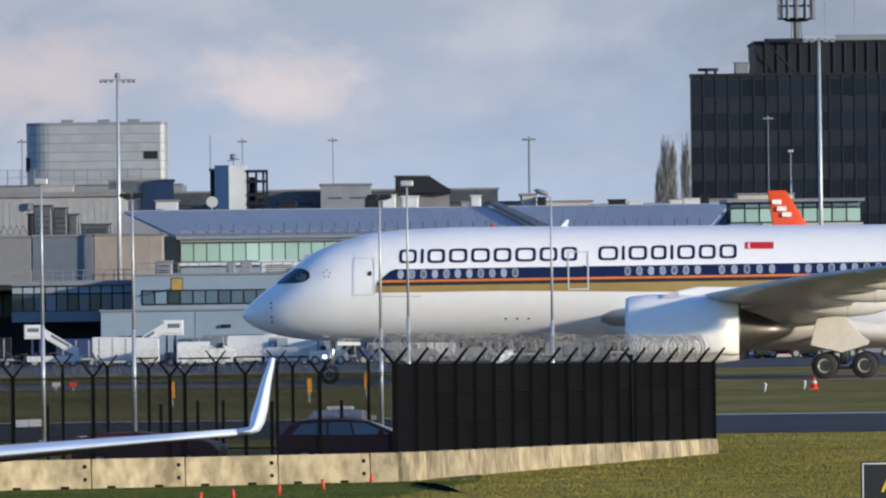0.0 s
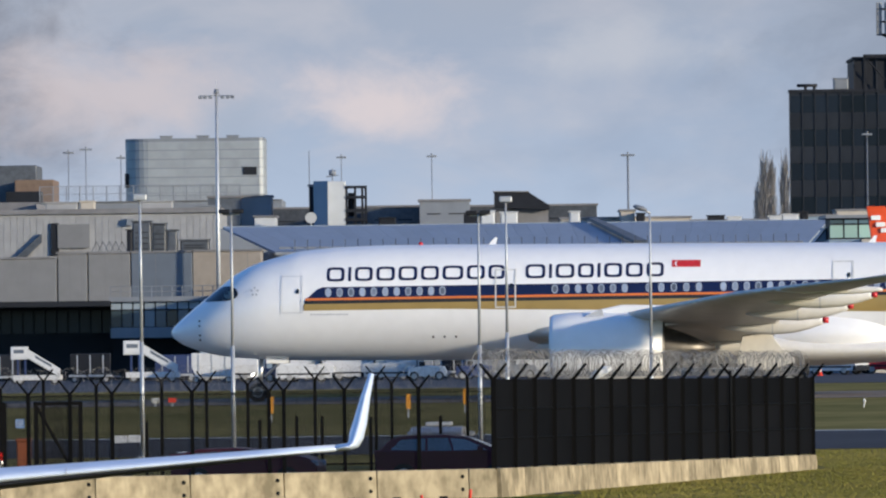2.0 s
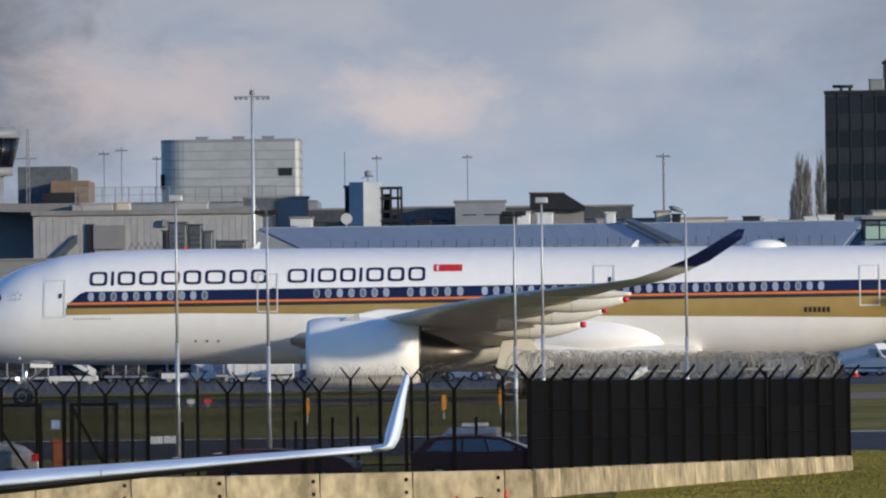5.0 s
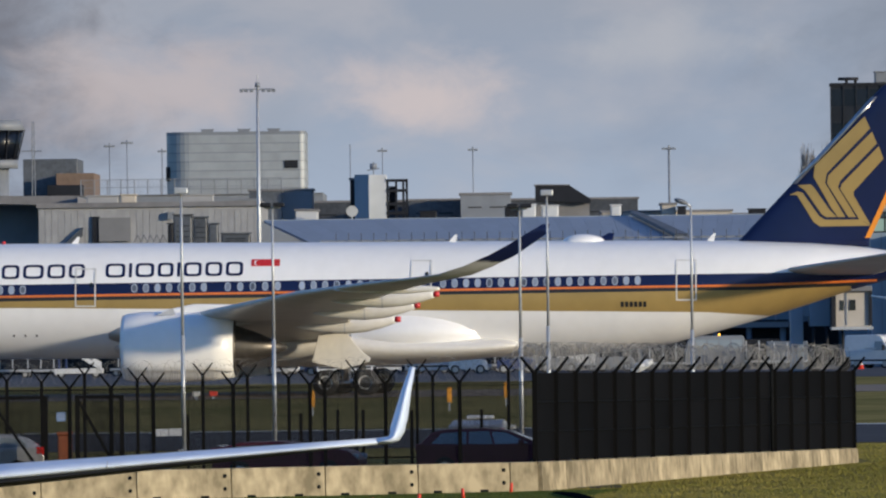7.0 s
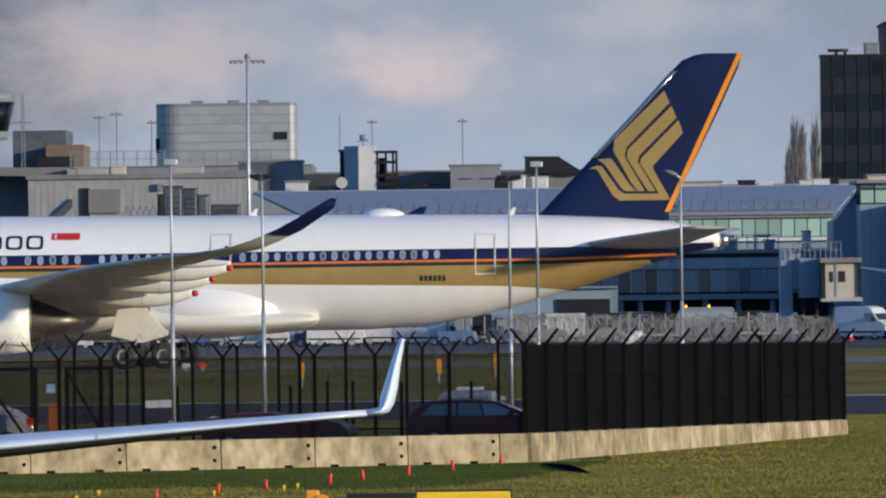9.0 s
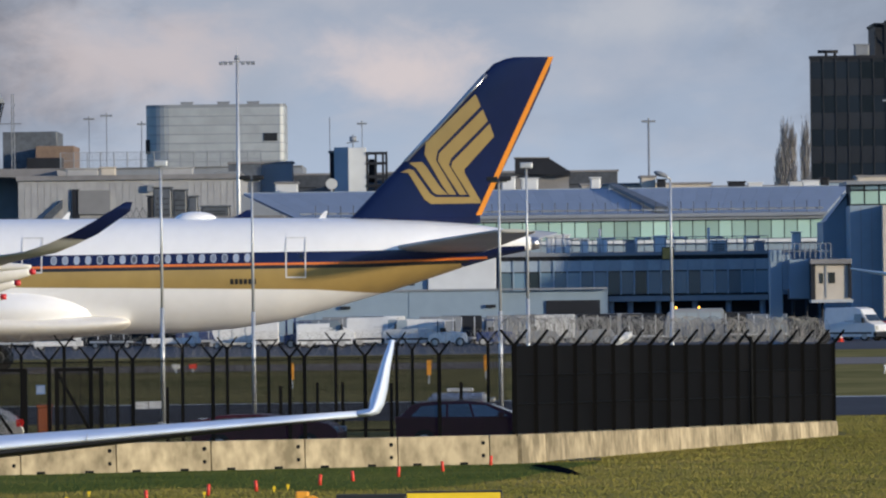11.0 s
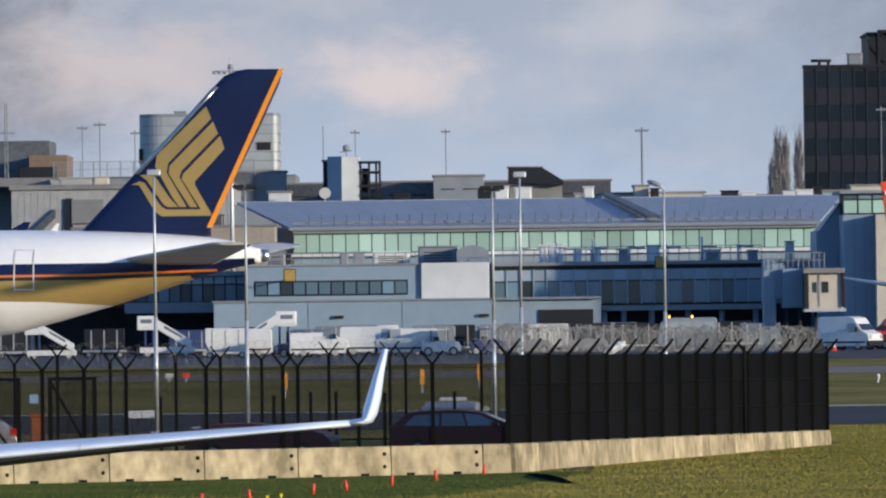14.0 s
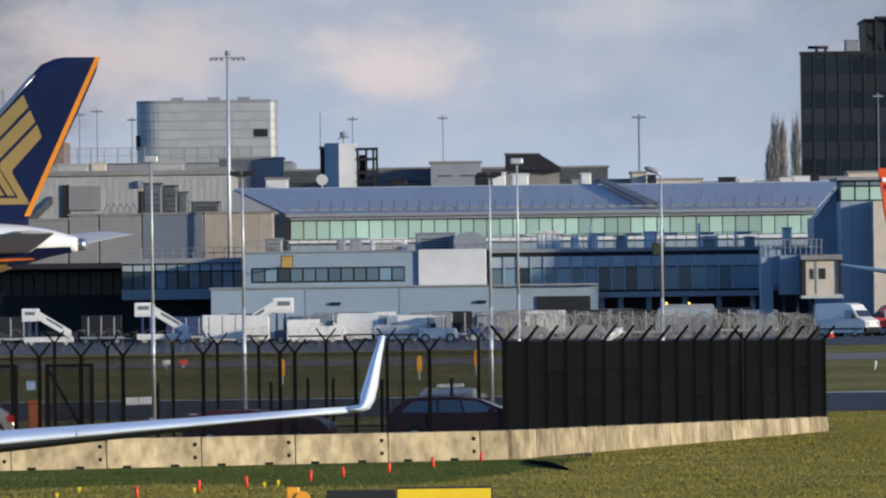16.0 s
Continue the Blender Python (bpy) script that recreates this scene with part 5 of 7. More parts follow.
    for sx in (-0.28, 0.28):
        part("leg", tube(fresh(), (sx, 0, 0), (sx * 0.3, 0, 22.73), 0.05, n=6), CLAD_GREY, g)
    for k in range(14):
        z = 8 + k * 1.0
        if z < 22.46:
            part("brace", tube(fresh(), (-0.24, 0, z), (0.24, 0, z + 0.8), 0.03, n=5), CLAD_GREY, g)
    part("cross_arm", tube(fresh(), (-1.2, 0, 19.93), (0.8, 0, 19.93), 0.05, n=6), CLAD_GREY, g)


def build_tower_block():
    d = 1000
    x0, x1 = 36.49, 56.98
    zt = 26.49
    t = thing("office_tower", pose(0, 0, 0), "dark glass office tower with grey spandrel bands", "building")
    part("core", box(fresh(), x0, x1, d + 0.1, d + 2, 0, zt), TOWER_SPANDREL, t)
    part("rear_core", box(fresh(), x0 + 1.6, x1, d + 2, d + 24, 0, zt), TOWER_SPANDREL, t)
    cols, rows = 16, 8
    fh = 3.42
    for k in range(rows):
        z1 = zt - 0.3 - k * fh
        grid_panes(t, "pane", x0, x1, z1 - fh * 0.52, z1, d + 0.1, cols, 1, TOWER_GLASS, 0.1, 0.03)
        grid_panes(t, "spandrel", x0, x1, z1 - fh, z1 - fh * 0.52, d + 0.1, cols, 1, TOWER_SPANDREL, 0.1, 0.06)
    bars(t, "mullion", x0, x1, zt - rows * fh, zt, d + 0.02, cols, 0.08, TOWER_RIB)
    part("parapet", box(fresh(), x0 - 0.05, x1, d - 0.05, d + 3, zt, zt + 0.3), DARK_CLAD, t)
    part("tower_roof", box(fresh(), x0 + 1.6, x1, d + 3, d + 24, zt, zt + 0.2), ROOF_FELT, t)
    # plant storey
    px0, zp = 43.23, 29.89
    part("plant_storey", box(fresh(), px0, x1, d + 4, d + 20, zt, zp), DARK_CLAD, t, "dark ribbed plant storey")
    bars(t, "plant_rib", px0, x1, zt, zp, d + 3.95, 12, 0.16, TOWER_RIB)
    part("plant_rim", box(fresh(), px0 - 0.15, x1, d + 3.8, d + 20, zp, zp + 0.25), DARK_CLAD, t)
    part("upper_screen", box(fresh(), 51.62, x1, d + 6, d + 18, zp, 30.75), CLAD_GREY, t, "pale upper screen")
    for a, b, c in ((0.0, 0.0, 0.0),):
        part("frame_post", box(fresh(), px0 + 0.9, px0 + 1.1, d + 2.6, d + 2.8, zt, zp + 0.4), DARK_CLAD, t)
        part("frame_beam", box(fresh(), px0 + 0.9, px0 + 5.0, d + 2.6, d + 2.8, zp + 0.2, zp + 0.45), DARK_CLAD, t)
        part("frame_brace", tube(fresh(), (px0 + 1.2, d + 2.7, zp), (px0 + 4.0, d + 2.7, zt + 0.3), 0.09, n=6), DARK_CLAD, t)
    roof_unit(41.1, 42.59, d + 3, zt + 0.3, 27.91, 2, CLAD_GREY, "roof_unit", "pale grey cabinet on the tower roof", False)
    bm = fresh()
    tube(bm, (37.31, d + 2, zt + 0.75), (39.38, d + 2, zt + 0.75), 0.16, n=8)
    for q in (1445, 1460):
        tube(bm, (38.17 + (0.9 if q > 1450 else 0), d + 2, zt + 0.28), (38.17 + (0.9 if q > 1450 else 0), d + 2, zt + 0.8), 0.16, n=6)
    solid("cleaning_cradle", bm, DARK_CLAD, "dark window-cleaning arm on the tower roof", "crane")
    # antenna cluster
    a = thing("antenna_cluster", pose(47.67, 1008, zp + 0.2), "grey ring of telecom antennas on a lattice stalk", "antenna")
    h = 2.1
    part("stalk", tube(fresh(), (0, 0, -0.3), (0, 0, 6.0), 0.32, n=10), CLAD_GREY, a)
    for s in (-0.55, 0.55):
        part("stalk_leg", tube(fresh(), (s, -0.3, 0), (s * 0.8, -0.3, h + 0.4), 0.08, n=6), CLAD_GREY, a)
    for z in (h + 0.3, h + 1.6, h + 2.9):
        bm = fresh()
        for k in range(16):
            p, q = math.tau * k / 16, math.tau * (k + 1) / 16
            tube(bm, (1.75 * math.cos(p), 1.75 * math.sin(p), z), (1.75 * math.cos(q), 1.75 * math.sin(q), z), 0.07, n=5)
        part("ring", bm, DARK_CLAD, a)
    me = mesh_of("panel_antenna", box(fresh(), -0.14, 0.14, -0.08, 0.08, h + 0.2, h + 3.6, 0.03), CLAD_GREY)
    for k in range(12):
        piece("panel_antenna", me, a, Matrix.Rotation(math.tau * k / 12, 4, "Z") @ Matrix.Translation((1.8, 0, 0)))
    bm = fresh()
    tube(bm, (0, 0, h), (0, 0, h + 0.35), 1.0, 1.8, 16)
    part("cone", bm, DARK_CLAD, a)
    for q in [50.58, 53.64]:
        solid("whip_antenna", tube(fresh(), (q, 1008, zp + 0.2), (q, 1008, zp + 8), 0.035, n=5), CLAD_GREY, "thin whip antenna on the tower roof", "antenna", "whip antennas")


def build_right_pier():
    d = 692
    p = thing("gate_building", pose(0, 0, 0), "grey clad gate building with a glazed top storey", "building")
    x0, x1 = 27.91, 37.1
    zt, zs = 11.09, 9.39
    # sunlit cream and shaded blue-grey of this wall are painted in
    part("wall", box(fresh(), x0, 30.09, d, d + 16, 0, zs), CLAD_BLUE, p, "wall panels in blue-grey for their shaded side")
    part("front_wall", box(fresh(), 30.09, x1, d - 2.5, d + 16, 0, zs - 0.02), CLAD_CREAM, p, "wall panels in cream for their sunlit side")
    part("rear_wall", box(fresh(), 26.31, x0, d + 8, d + 20, 0, 8.33), CLAD_BLUE, p)
    part("rear_slope", prism(fresh(), [(26.32, 8.14), (28.19, 10.32), (x0 + 0.1, 10.32), (x0 + 0.1, 8.14)], "y", d + 8.02, d + 19), CLAD_BLUE, p)
    part("storey_core", box(fresh(), x0 + 0.2, x1 - 0.2, d + 0.3, d + 12, zs, zt - 0.2), DARK_CLAD, p)
    zm = zs + (zt - zs) * 0.62
    grid_panes(p, "pane", x0, x1, zs + 0.05, zm, d + 0.2, 9, 1, GREEN_GLASS, 0.12)
    grid_panes(p, "top_pane", x0, x1, zm, zt - 0.25, d + 0.2, 9, 1, BLUE_GLASS, 0.12)
    part("roof", box(fresh(), x0 - 0.25, x1 + 0.25, d - 0.4, d + 13, zt - 0.22, zt), CLAD_GREY, p, "thin grey flat roof")
    me = mesh_of("wall_joint", box(fresh(), -0.03, 0.03, -0.02, 0, 0.1, zs - 0.1), CLAD_GREY)
    for k in range(1, 3):
        piece("wall_joint", me, p, Matrix.Translation((x0 + 0.75 * k, d, 0)))
    # boarding bridge
    b = thing("boarding_bridge", pose(0, 0, 0), "white passenger boarding bridge with a boxy cab", "boarding bridge")
    e = 650
    part("support_column", box(fresh(), 20.89, 21.71, e, e + 2.4, 0, 6.21, 0.05), CLAD_BLUE, b, "pale blue stair column")
    part("rotunda", box(fresh(), 20.9, 22.31, e + 0.1, e + 3, 3.63, 5.98, 0.05), CLAD_BLUE, b)
    part("tunnel", box(fresh(), 22.12, 23.61, e - 0.6, e + 2.2, 2.99, 5.59, 0.06), CLAD_BLUE, b, "pale tunnel section")
    part("cab", box(fresh(), 23.68, 26.05, e - 3, e - 0.2, 2.89, 5.34, 0.08), CLAD_CREAM, b, "cream cab with dark windows")
    part("cab_roof", box(fresh(), 23.4, 26.14, e - 3.4, e, 5.26, 5.6, 0.04), ROOF_FELT, b)
    part("bellows", box(fresh(), 23.46, 23.76, e - 3.2, e - 0.1, 2.91, 5.35, 0.02), DARK_CLAD, b, "dark folded bellows")
    part("side_bellows", box(fresh(), 25.91, 26.13, e - 3.2, e - 0.1, 3.03, 5.32, 0.02), DARK_CLAD, b)
    for a0, a1, t0, t1 in [(24.06, 24.28, 4.01, 4.68), (24.65, 25.06, 4.0, 4.71)]:
        part("cab_window", box(fresh(), a0, a1, e - 3.06, e - 2.9, t0, t1), PANE_DARK, b)
    part("cab_door", box(fresh(), 24.39, 24.5, e - 3.05, e - 2.9, 3.05, 5.19), CLAD_GREY, b)
    part("cab_floor", box(fresh(), 23.45, 26.19, e - 3.6, e - 0.1, 2.74, 2.93), GALV, b)
    for px in [22.35, 23.24, 24.28]:
        part("drive_leg", tube(fresh(), (px, e - 0.8, 0.5), (px, e - 0.8, 2.92), 0.1, n=10), DARK_CLAD, b)
    part("drive_axle", box(fresh(), 22.2, 24.5, e - 1.0, e - 0.6, 0.55, 0.95, 0.05), DARK_CLAD, b)
    for px in [22.43, 24.28]:
        part("wheel", tube(fresh(), (px, e - 1.2, 0.5), (px, e - 0.5, 0.5), 0.5, n=18), RUBBER, b)
    railing("bridge_railing", 21.81, 24.9, e - 0.5, 5.63, 1.0, 9, "galvanised railing on the bridge roof")
    # parked orange-tailed jet behind
    j = thing("parked_jet", Matrix.Translation(EYE) @ Matrix.Scale(0.95, 4) @ Matrix.Translation(-Vector(EYE)), "parked white jet with an orange tail fin", "airplane")
    y = 640
    fx = 28.24
    bm = fresh()
    zf0, zf1 = 8.42, 11.14
    loft(bm, [[(fx + x0_ + (1 - c) * ch, y + t * ch, z_) for c, t in aerofoil(8, 0.1)] for x0_, ch, z_ in ((0.5, 3.0, zf0 - 0.8), (0.35, 2.5, zf0), (0.0, 1.2, zf1))])
    f = part("fin", bm, ORANGE_TAIL, j, "orange tail fin with white strokes")
    for k, (u, v) in enumerate(((0.35, 0.72), (0.5, 0.56), (0.66, 0.42))):
        z = zf0 + (zf1 - zf0) * v
        x = fx + 0.25 + 0.3 * k + 0.1 * (1 - v)
        part("fin_mark", box(fresh(), x, x + 0.62, y - 0.2, y - 0.13, z - 0.14, z + 0.16, 0.03), WHITE_SKIN, f)
    bm = fresh()
    zc = zf0 - 1.9
    loft(bm, [[(fx + 0.6 + u, y + r * math.cos(math.tau * k / 24), zc + dz + r * math.sin(math.tau * k / 24)) for k in range(24)] for u, r, dz in ((0, 0.25, 0.7), (2, 0.8, 0.45), (5, 1.35, 0.15), (8, 1.5, 0), (14.0, 1.5, 0), (17.0, 1.2, -0.1), (18.5, 0.3, -0.3))])
    hull_ = part("fuselage", bm, WHITE_SKIN, j)
    part("gear_leg", tube(fresh(), (fx + 9, y, -0.23), (fx + 9, y, zc - 1.2), 0.15, n=8), GALV, j)
    bm = fresh()
    loft(bm, [[(26.02 + 0.0, 645.9 - dy, 4.95 - dz) for dy, dz in ((0, -0.04), (0.25, 0), (0, 0.05), (-0.25, 0))], [(29.33, 643.9 - dy * 3, 4.39 - dz * 4) for dy, dz in ((0, -0.04), (0.25, 0), (0, 0.05), (-0.25, 0))], [(fx + 3.5, 640.6 - dy * 4, zc + 0.3 - dz * 5) for dy, dz in ((0, -0.04), (0.25, 0), (0, 0.05), (-0.25, 0))]])
    part("tailplane", bm, WHITE_SKIN, j, "thin white tapering tailplane")


def build_poplars():
    def poplar(x, d, z1, w, seed):
        rnd = random.Random(seed)
        p = thing("poplar_tree", pose(x, d, 0), "tall bare upright poplar tree", "tree", "poplars")
        part("trunk", tube(fresh(), (0, 0, 0), (0, 0, z1 * 0.9), 0.35, 0.06, 8), BARK, p)
        bm = fresh()
        for k in range(520):
            z = z1 * (0.2 + 0.72 * rnd.random())
            an = rnd.random() * math.tau
            q = (z / z1 - 0.2) / 0.8
            r = w * (math.sin(math.pi * min(1, q * 0.8 + 0.16)) ** 0.8) * (0.25 + 0.75 * rnd.random())
            ln = 1.2 + 1.8 * rnd.random()
            a = Vector((r * 0.45 * math.cos(an), r * 0.45 * math.sin(an), z))
            b = a + Vector((r * 0.55 * math.cos(an), r * 0.55 * math.sin(an), ln))
            tube(bm, a, b, 0.045, 0.02, 3, False)
        for k in range(46):
            z = z1 * (0.12 + 0.6 * rnd.random())
            an = rnd.random() * math.tau
            tube(bm, (0, 0, z), (w * 0.6 * math.cos(an), w * 0.6 * math.sin(an), min(z1, z + 5)), 0.1, 0.03, 4, False)
        tagged(part("crown", bm, BARK, p, "dense upright bare twigs"), kind="stuff")
    for x, d, z, w, s in [(40.55, 1200, 23.16, 1.25, 1), (41.38, 1200, 23.02, 1.1, 2), (43.09, 1200, 23.47, 1.1, 3), (39.86, 1200, 19.6, 1.0, 4)]:
        poplar(x, d, z, w, s)
    bm = fresh()
    rnd = random.Random(5)
    pts = [(-700, 0)] + [(-700 + 14 * k, 7 + 5 * rnd.random()) for k in range(101)] + [(714, 0)]
    prism(bm, pts, "y", 2400, 2404)
    solid("far_trees", bm, HAZY_HILL, "hazy blue far tree line", "trees", kind="stuff")


def lamp_post(x, d, zt, head, z0=None, thick=0.08, label="slim galvanised lamp post"):
    z0 = ground_z(d) if z0 is None else z0
    p = thing("lamp_post", pose(x, d, z0), label, "lamp post", "lamp posts")
    h = zt - z0
    part("pole", tube(tube(fresh(), (0, 0, 0), (0, 0, h * 0.45), thick, thick * 0.9, 12), (0, 0, h * 0.45), (0, 0, h), thick * 0.72, thick * 0.5, 12), GALV, p)
    part("base_plate", box(fresh(), -0.2, 0.2, -0.2, 0.2, -0.02, 0.06), GALV, p)
    if head == "box":
        part("lamp_head", box(fresh(), -0.24, 0.24, -0.25, 0.1, h - 0.02, h + 0.2, 0.04), GALV, p, "grey box floodlight")
    elif head == "twin":
        for s in (-1, 1):
            part("lamp_head", box(fresh(), s * 0.24 - 0.2, s * 0.24 + 0.2, -0.3, 0.15, h + 0.02, h + 0.17, 0.03), DARK_CLAD, p, "dark flat floodlight")
        part("cross_bar", tube(fresh(), (-0.3, 0, h), (0.3, 0, h), 0.04, n=6), GALV, p)
    elif head == "cobra":
        part("arm", tube(fresh(), (0, 0, h - 0.05), (-0.2, 0, h + 0.1), 0.05, n=8), GALV, p)
        bm = fresh()
        loft(bm, [[(-0.1 - u, r * 1.2 * math.cos(math.tau * k / 12), h + 0.08 + u * 0.28 + r * 0.7 * math.sin(math.tau * k / 12)) for k in range(12)] for u, r in ((0, 0.06), (0.12, 0.13), (0.3, 0.15), (0.45, 0.12), (0.53, 0.03))])
        part("lamp_head", bm, CLAD_GREY, p, "rounded grey lantern")
    return p


def build_masts():
    m = thing("floodlight_mast", pose(-15.98, 740, 0), "very tall tapered floodlight mast", "lamp post", "floodlight masts")
    h = 21.18
    part("pole", tube(fresh(), (0, 0, 0), (0, 0, h), 0.2, 0.1, 14), GALV, m)
    for s in (-1, 1):
        part("arm", tube(fresh(), (0, 0, h - 0.1), (s * 1.25, 0, h - 0.1), 0.05, n=6), GALV, m)
        for q in (0.45, 0.85, 1.2):
            part("floodlight", box(fresh(), s * q - 0.14, s * q + 0.14, -0.25, 0.15, h - 0.32, h - 0.08, 0.03), CLAD_GREY, m)
    part("finial", tube(fresh(), (0, 0, h), (0, 0, h + 1.0), 0.03, 0.02, 6), GALV, m)
    part("lamp_ring", tube(fresh(), (0, 0, h + 0.05), (0, 0, h + 0.4), 0.22, 0.16, 10), CLAD_GREY, m)
    for x, d, zt, w in [(17.41, 870, 18.33, 0.62), (0.14, 980, 20.21, 0.5), (-8.84, 980, 20.21, 0.5), (-34.2, 980, 21.31, 0.6), (-35.94, 980, 21.0, 0.55), (-30.72, 980, 20.43, 0.45), (-12.16, 990, 21.03, 0.0), (42.51, 960, 21.5, 0.5)]:
        q = thing("floodlight_mast", pose(x, d, 0), "distant slim mast with a flat cross head", "lamp post", "floodlight masts")
        part("pole", tube(fresh(), (0, 0, 0), (0, 0, zt), 0.12 if d < 900 else 0.06, 0.09 if d < 900 else 0.045, 8), CLAD_GREY, q)
        if w:
            part("cross_head", box(fresh(), -w, w, -0.2, 0.2, zt - 0.12, zt + 0.06, 0.03), CLAD_GREY, q)
            part("finial", tube(fresh(), (0, 0, zt), (0, 0, zt + 0.25), 0.08, n=6), CLAD_GREY, q)
    big = thing("floodlight_mast", pose(32.3, 652, 0), "very tall tapered floodlight mast by the gate building", "lamp post", "floodlight masts")
    h = 21.42
    part("pole", tube(fresh(), (0, 0, 0), (0, 0, h), 0.17, 0.1, 14), GALV, big)
    part("cross_head", box(fresh(), -1.1, 1.1, -0.15, 0.15, h - 0.15, h, 0.03), GALV, big)
    for s in (-0.9, -0.45, 0.45, 0.9):
        part("floodlight", box(fresh(), s - 0.15, s + 0.15, -0.3, 0.1, h - 0.4, h - 0.15, 0.03), CLAD_GREY, big)
    for x, d, zt, head in [(-10.17, 345, 8.62, 'box'), (-7.13, 352, 8.16, 'twin'), (1.67, 350, 7.99, 'twin'), (2.84, 375, 8.74, 'box'), (8.31, 375, 8.28, 'cobra'), (41.88, 900, 17.32, 'box')]:
        lamp_post(x, d, zt, head)



# ---- fence on its concrete base ----
def fence_line(t):
    """The line of the base: across the view, then away to the right. t in metres from its left end."""
    a, b, c = FENCE
    la = (b - a).length
    if t <= la:
        return a + (b - a) * (t / la), (b - a).normalized()
    return b + (c - b) * ((t - la) / (c - b).length), (c - b).normalized()


FENCE = (Vector((-13.0, 257, 0)), Vector((1.59, 265, 0)), Vector((11.71, 306, 0)))
FENCE_A = (FENCE[1] - FENCE[0]).length
FENCE_ALL = FENCE_A + (FENCE[2] - FENCE[1]).length


def base_top(t):
    return 0.34 if t <= FENCE_A else 0.34 - 0.34 * (t - FENCE_A) / (FENCE_ALL - FENCE_A)


def y_post(parent, p, z0, h, w=0.055, arm=0.42, arms=(-1, 1), name="fence_post"):
    bm = fresh()
    box(bm, -w, w, -w, w, 0, h)
    for s in arms:
        tube(bm, (0, 0, h - 0.05), (s * arm * 0.72, 0, h + arm * 0.8), w * 0.75, w * 0.5, 6)
    ob = part(name, bm, FENCE_BLACK, parent)
    ob.matrix_basis = Matrix.Translation((p.x, p.y, z0))
    return ob


def razor_coil(p0, p1, z0, z1, r, pitch, seed, wire=0.011):
    """A stretched coil of wire with loops of uneven lean."""
    rnd = random.Random(seed)
    d = (p1 - p0)
    length = d.length
    u = d.normalized()
    n = int(length / pitch)
    verts, faces = [], []
    for k in range(n):
        c = p0 + u * (k + 0.6 * rnd.random()) * pitch
        z = z0 + (z1 - z0) * k / n
        lean, rr, yaw = rnd.uniform(-0.35, 0.35), r * rnd.uniform(0.85, 1.1), rnd.uniform(0.35, 1.2) * rnd.choice((-1, 1))
        side = Vector((u.x * math.cos(yaw) - u.y * math.sin(yaw), u.x * math.sin(yaw) + u.y * math.cos(yaw), 0))
        base = len(verts)
        m = 14
        for q in range(m):
            an = math.tau * q / m
            for e in (-wire, wire):
                rad = rr + e
                pt = Vector((c.x, c.y, z + rr)) + side * rad * math.cos(an) + Vector((u.x * lean * math.sin(an), u.y * lean * math.sin(an), math.sin(an))) * rad
                verts.append(pt[:])
                verts.append((pt + side.cross(Vector((0, 0, 1))) * wire * 2)[:])
        for q in range(m):
            a, b = base + 4 * q, base + 4 * ((q + 1) % m)
            faces += [(a, a + 2, b + 2, b), (a + 1, b + 1, b + 3, a + 3), (a, b, b + 1, a + 1), (a + 2, a + 3, b + 3, b + 2)]
    me = bpy.data.meshes.new("razor_coil")
    me.from_pydata(verts, [], faces)
    me.materials.append(RAZOR)
    return me


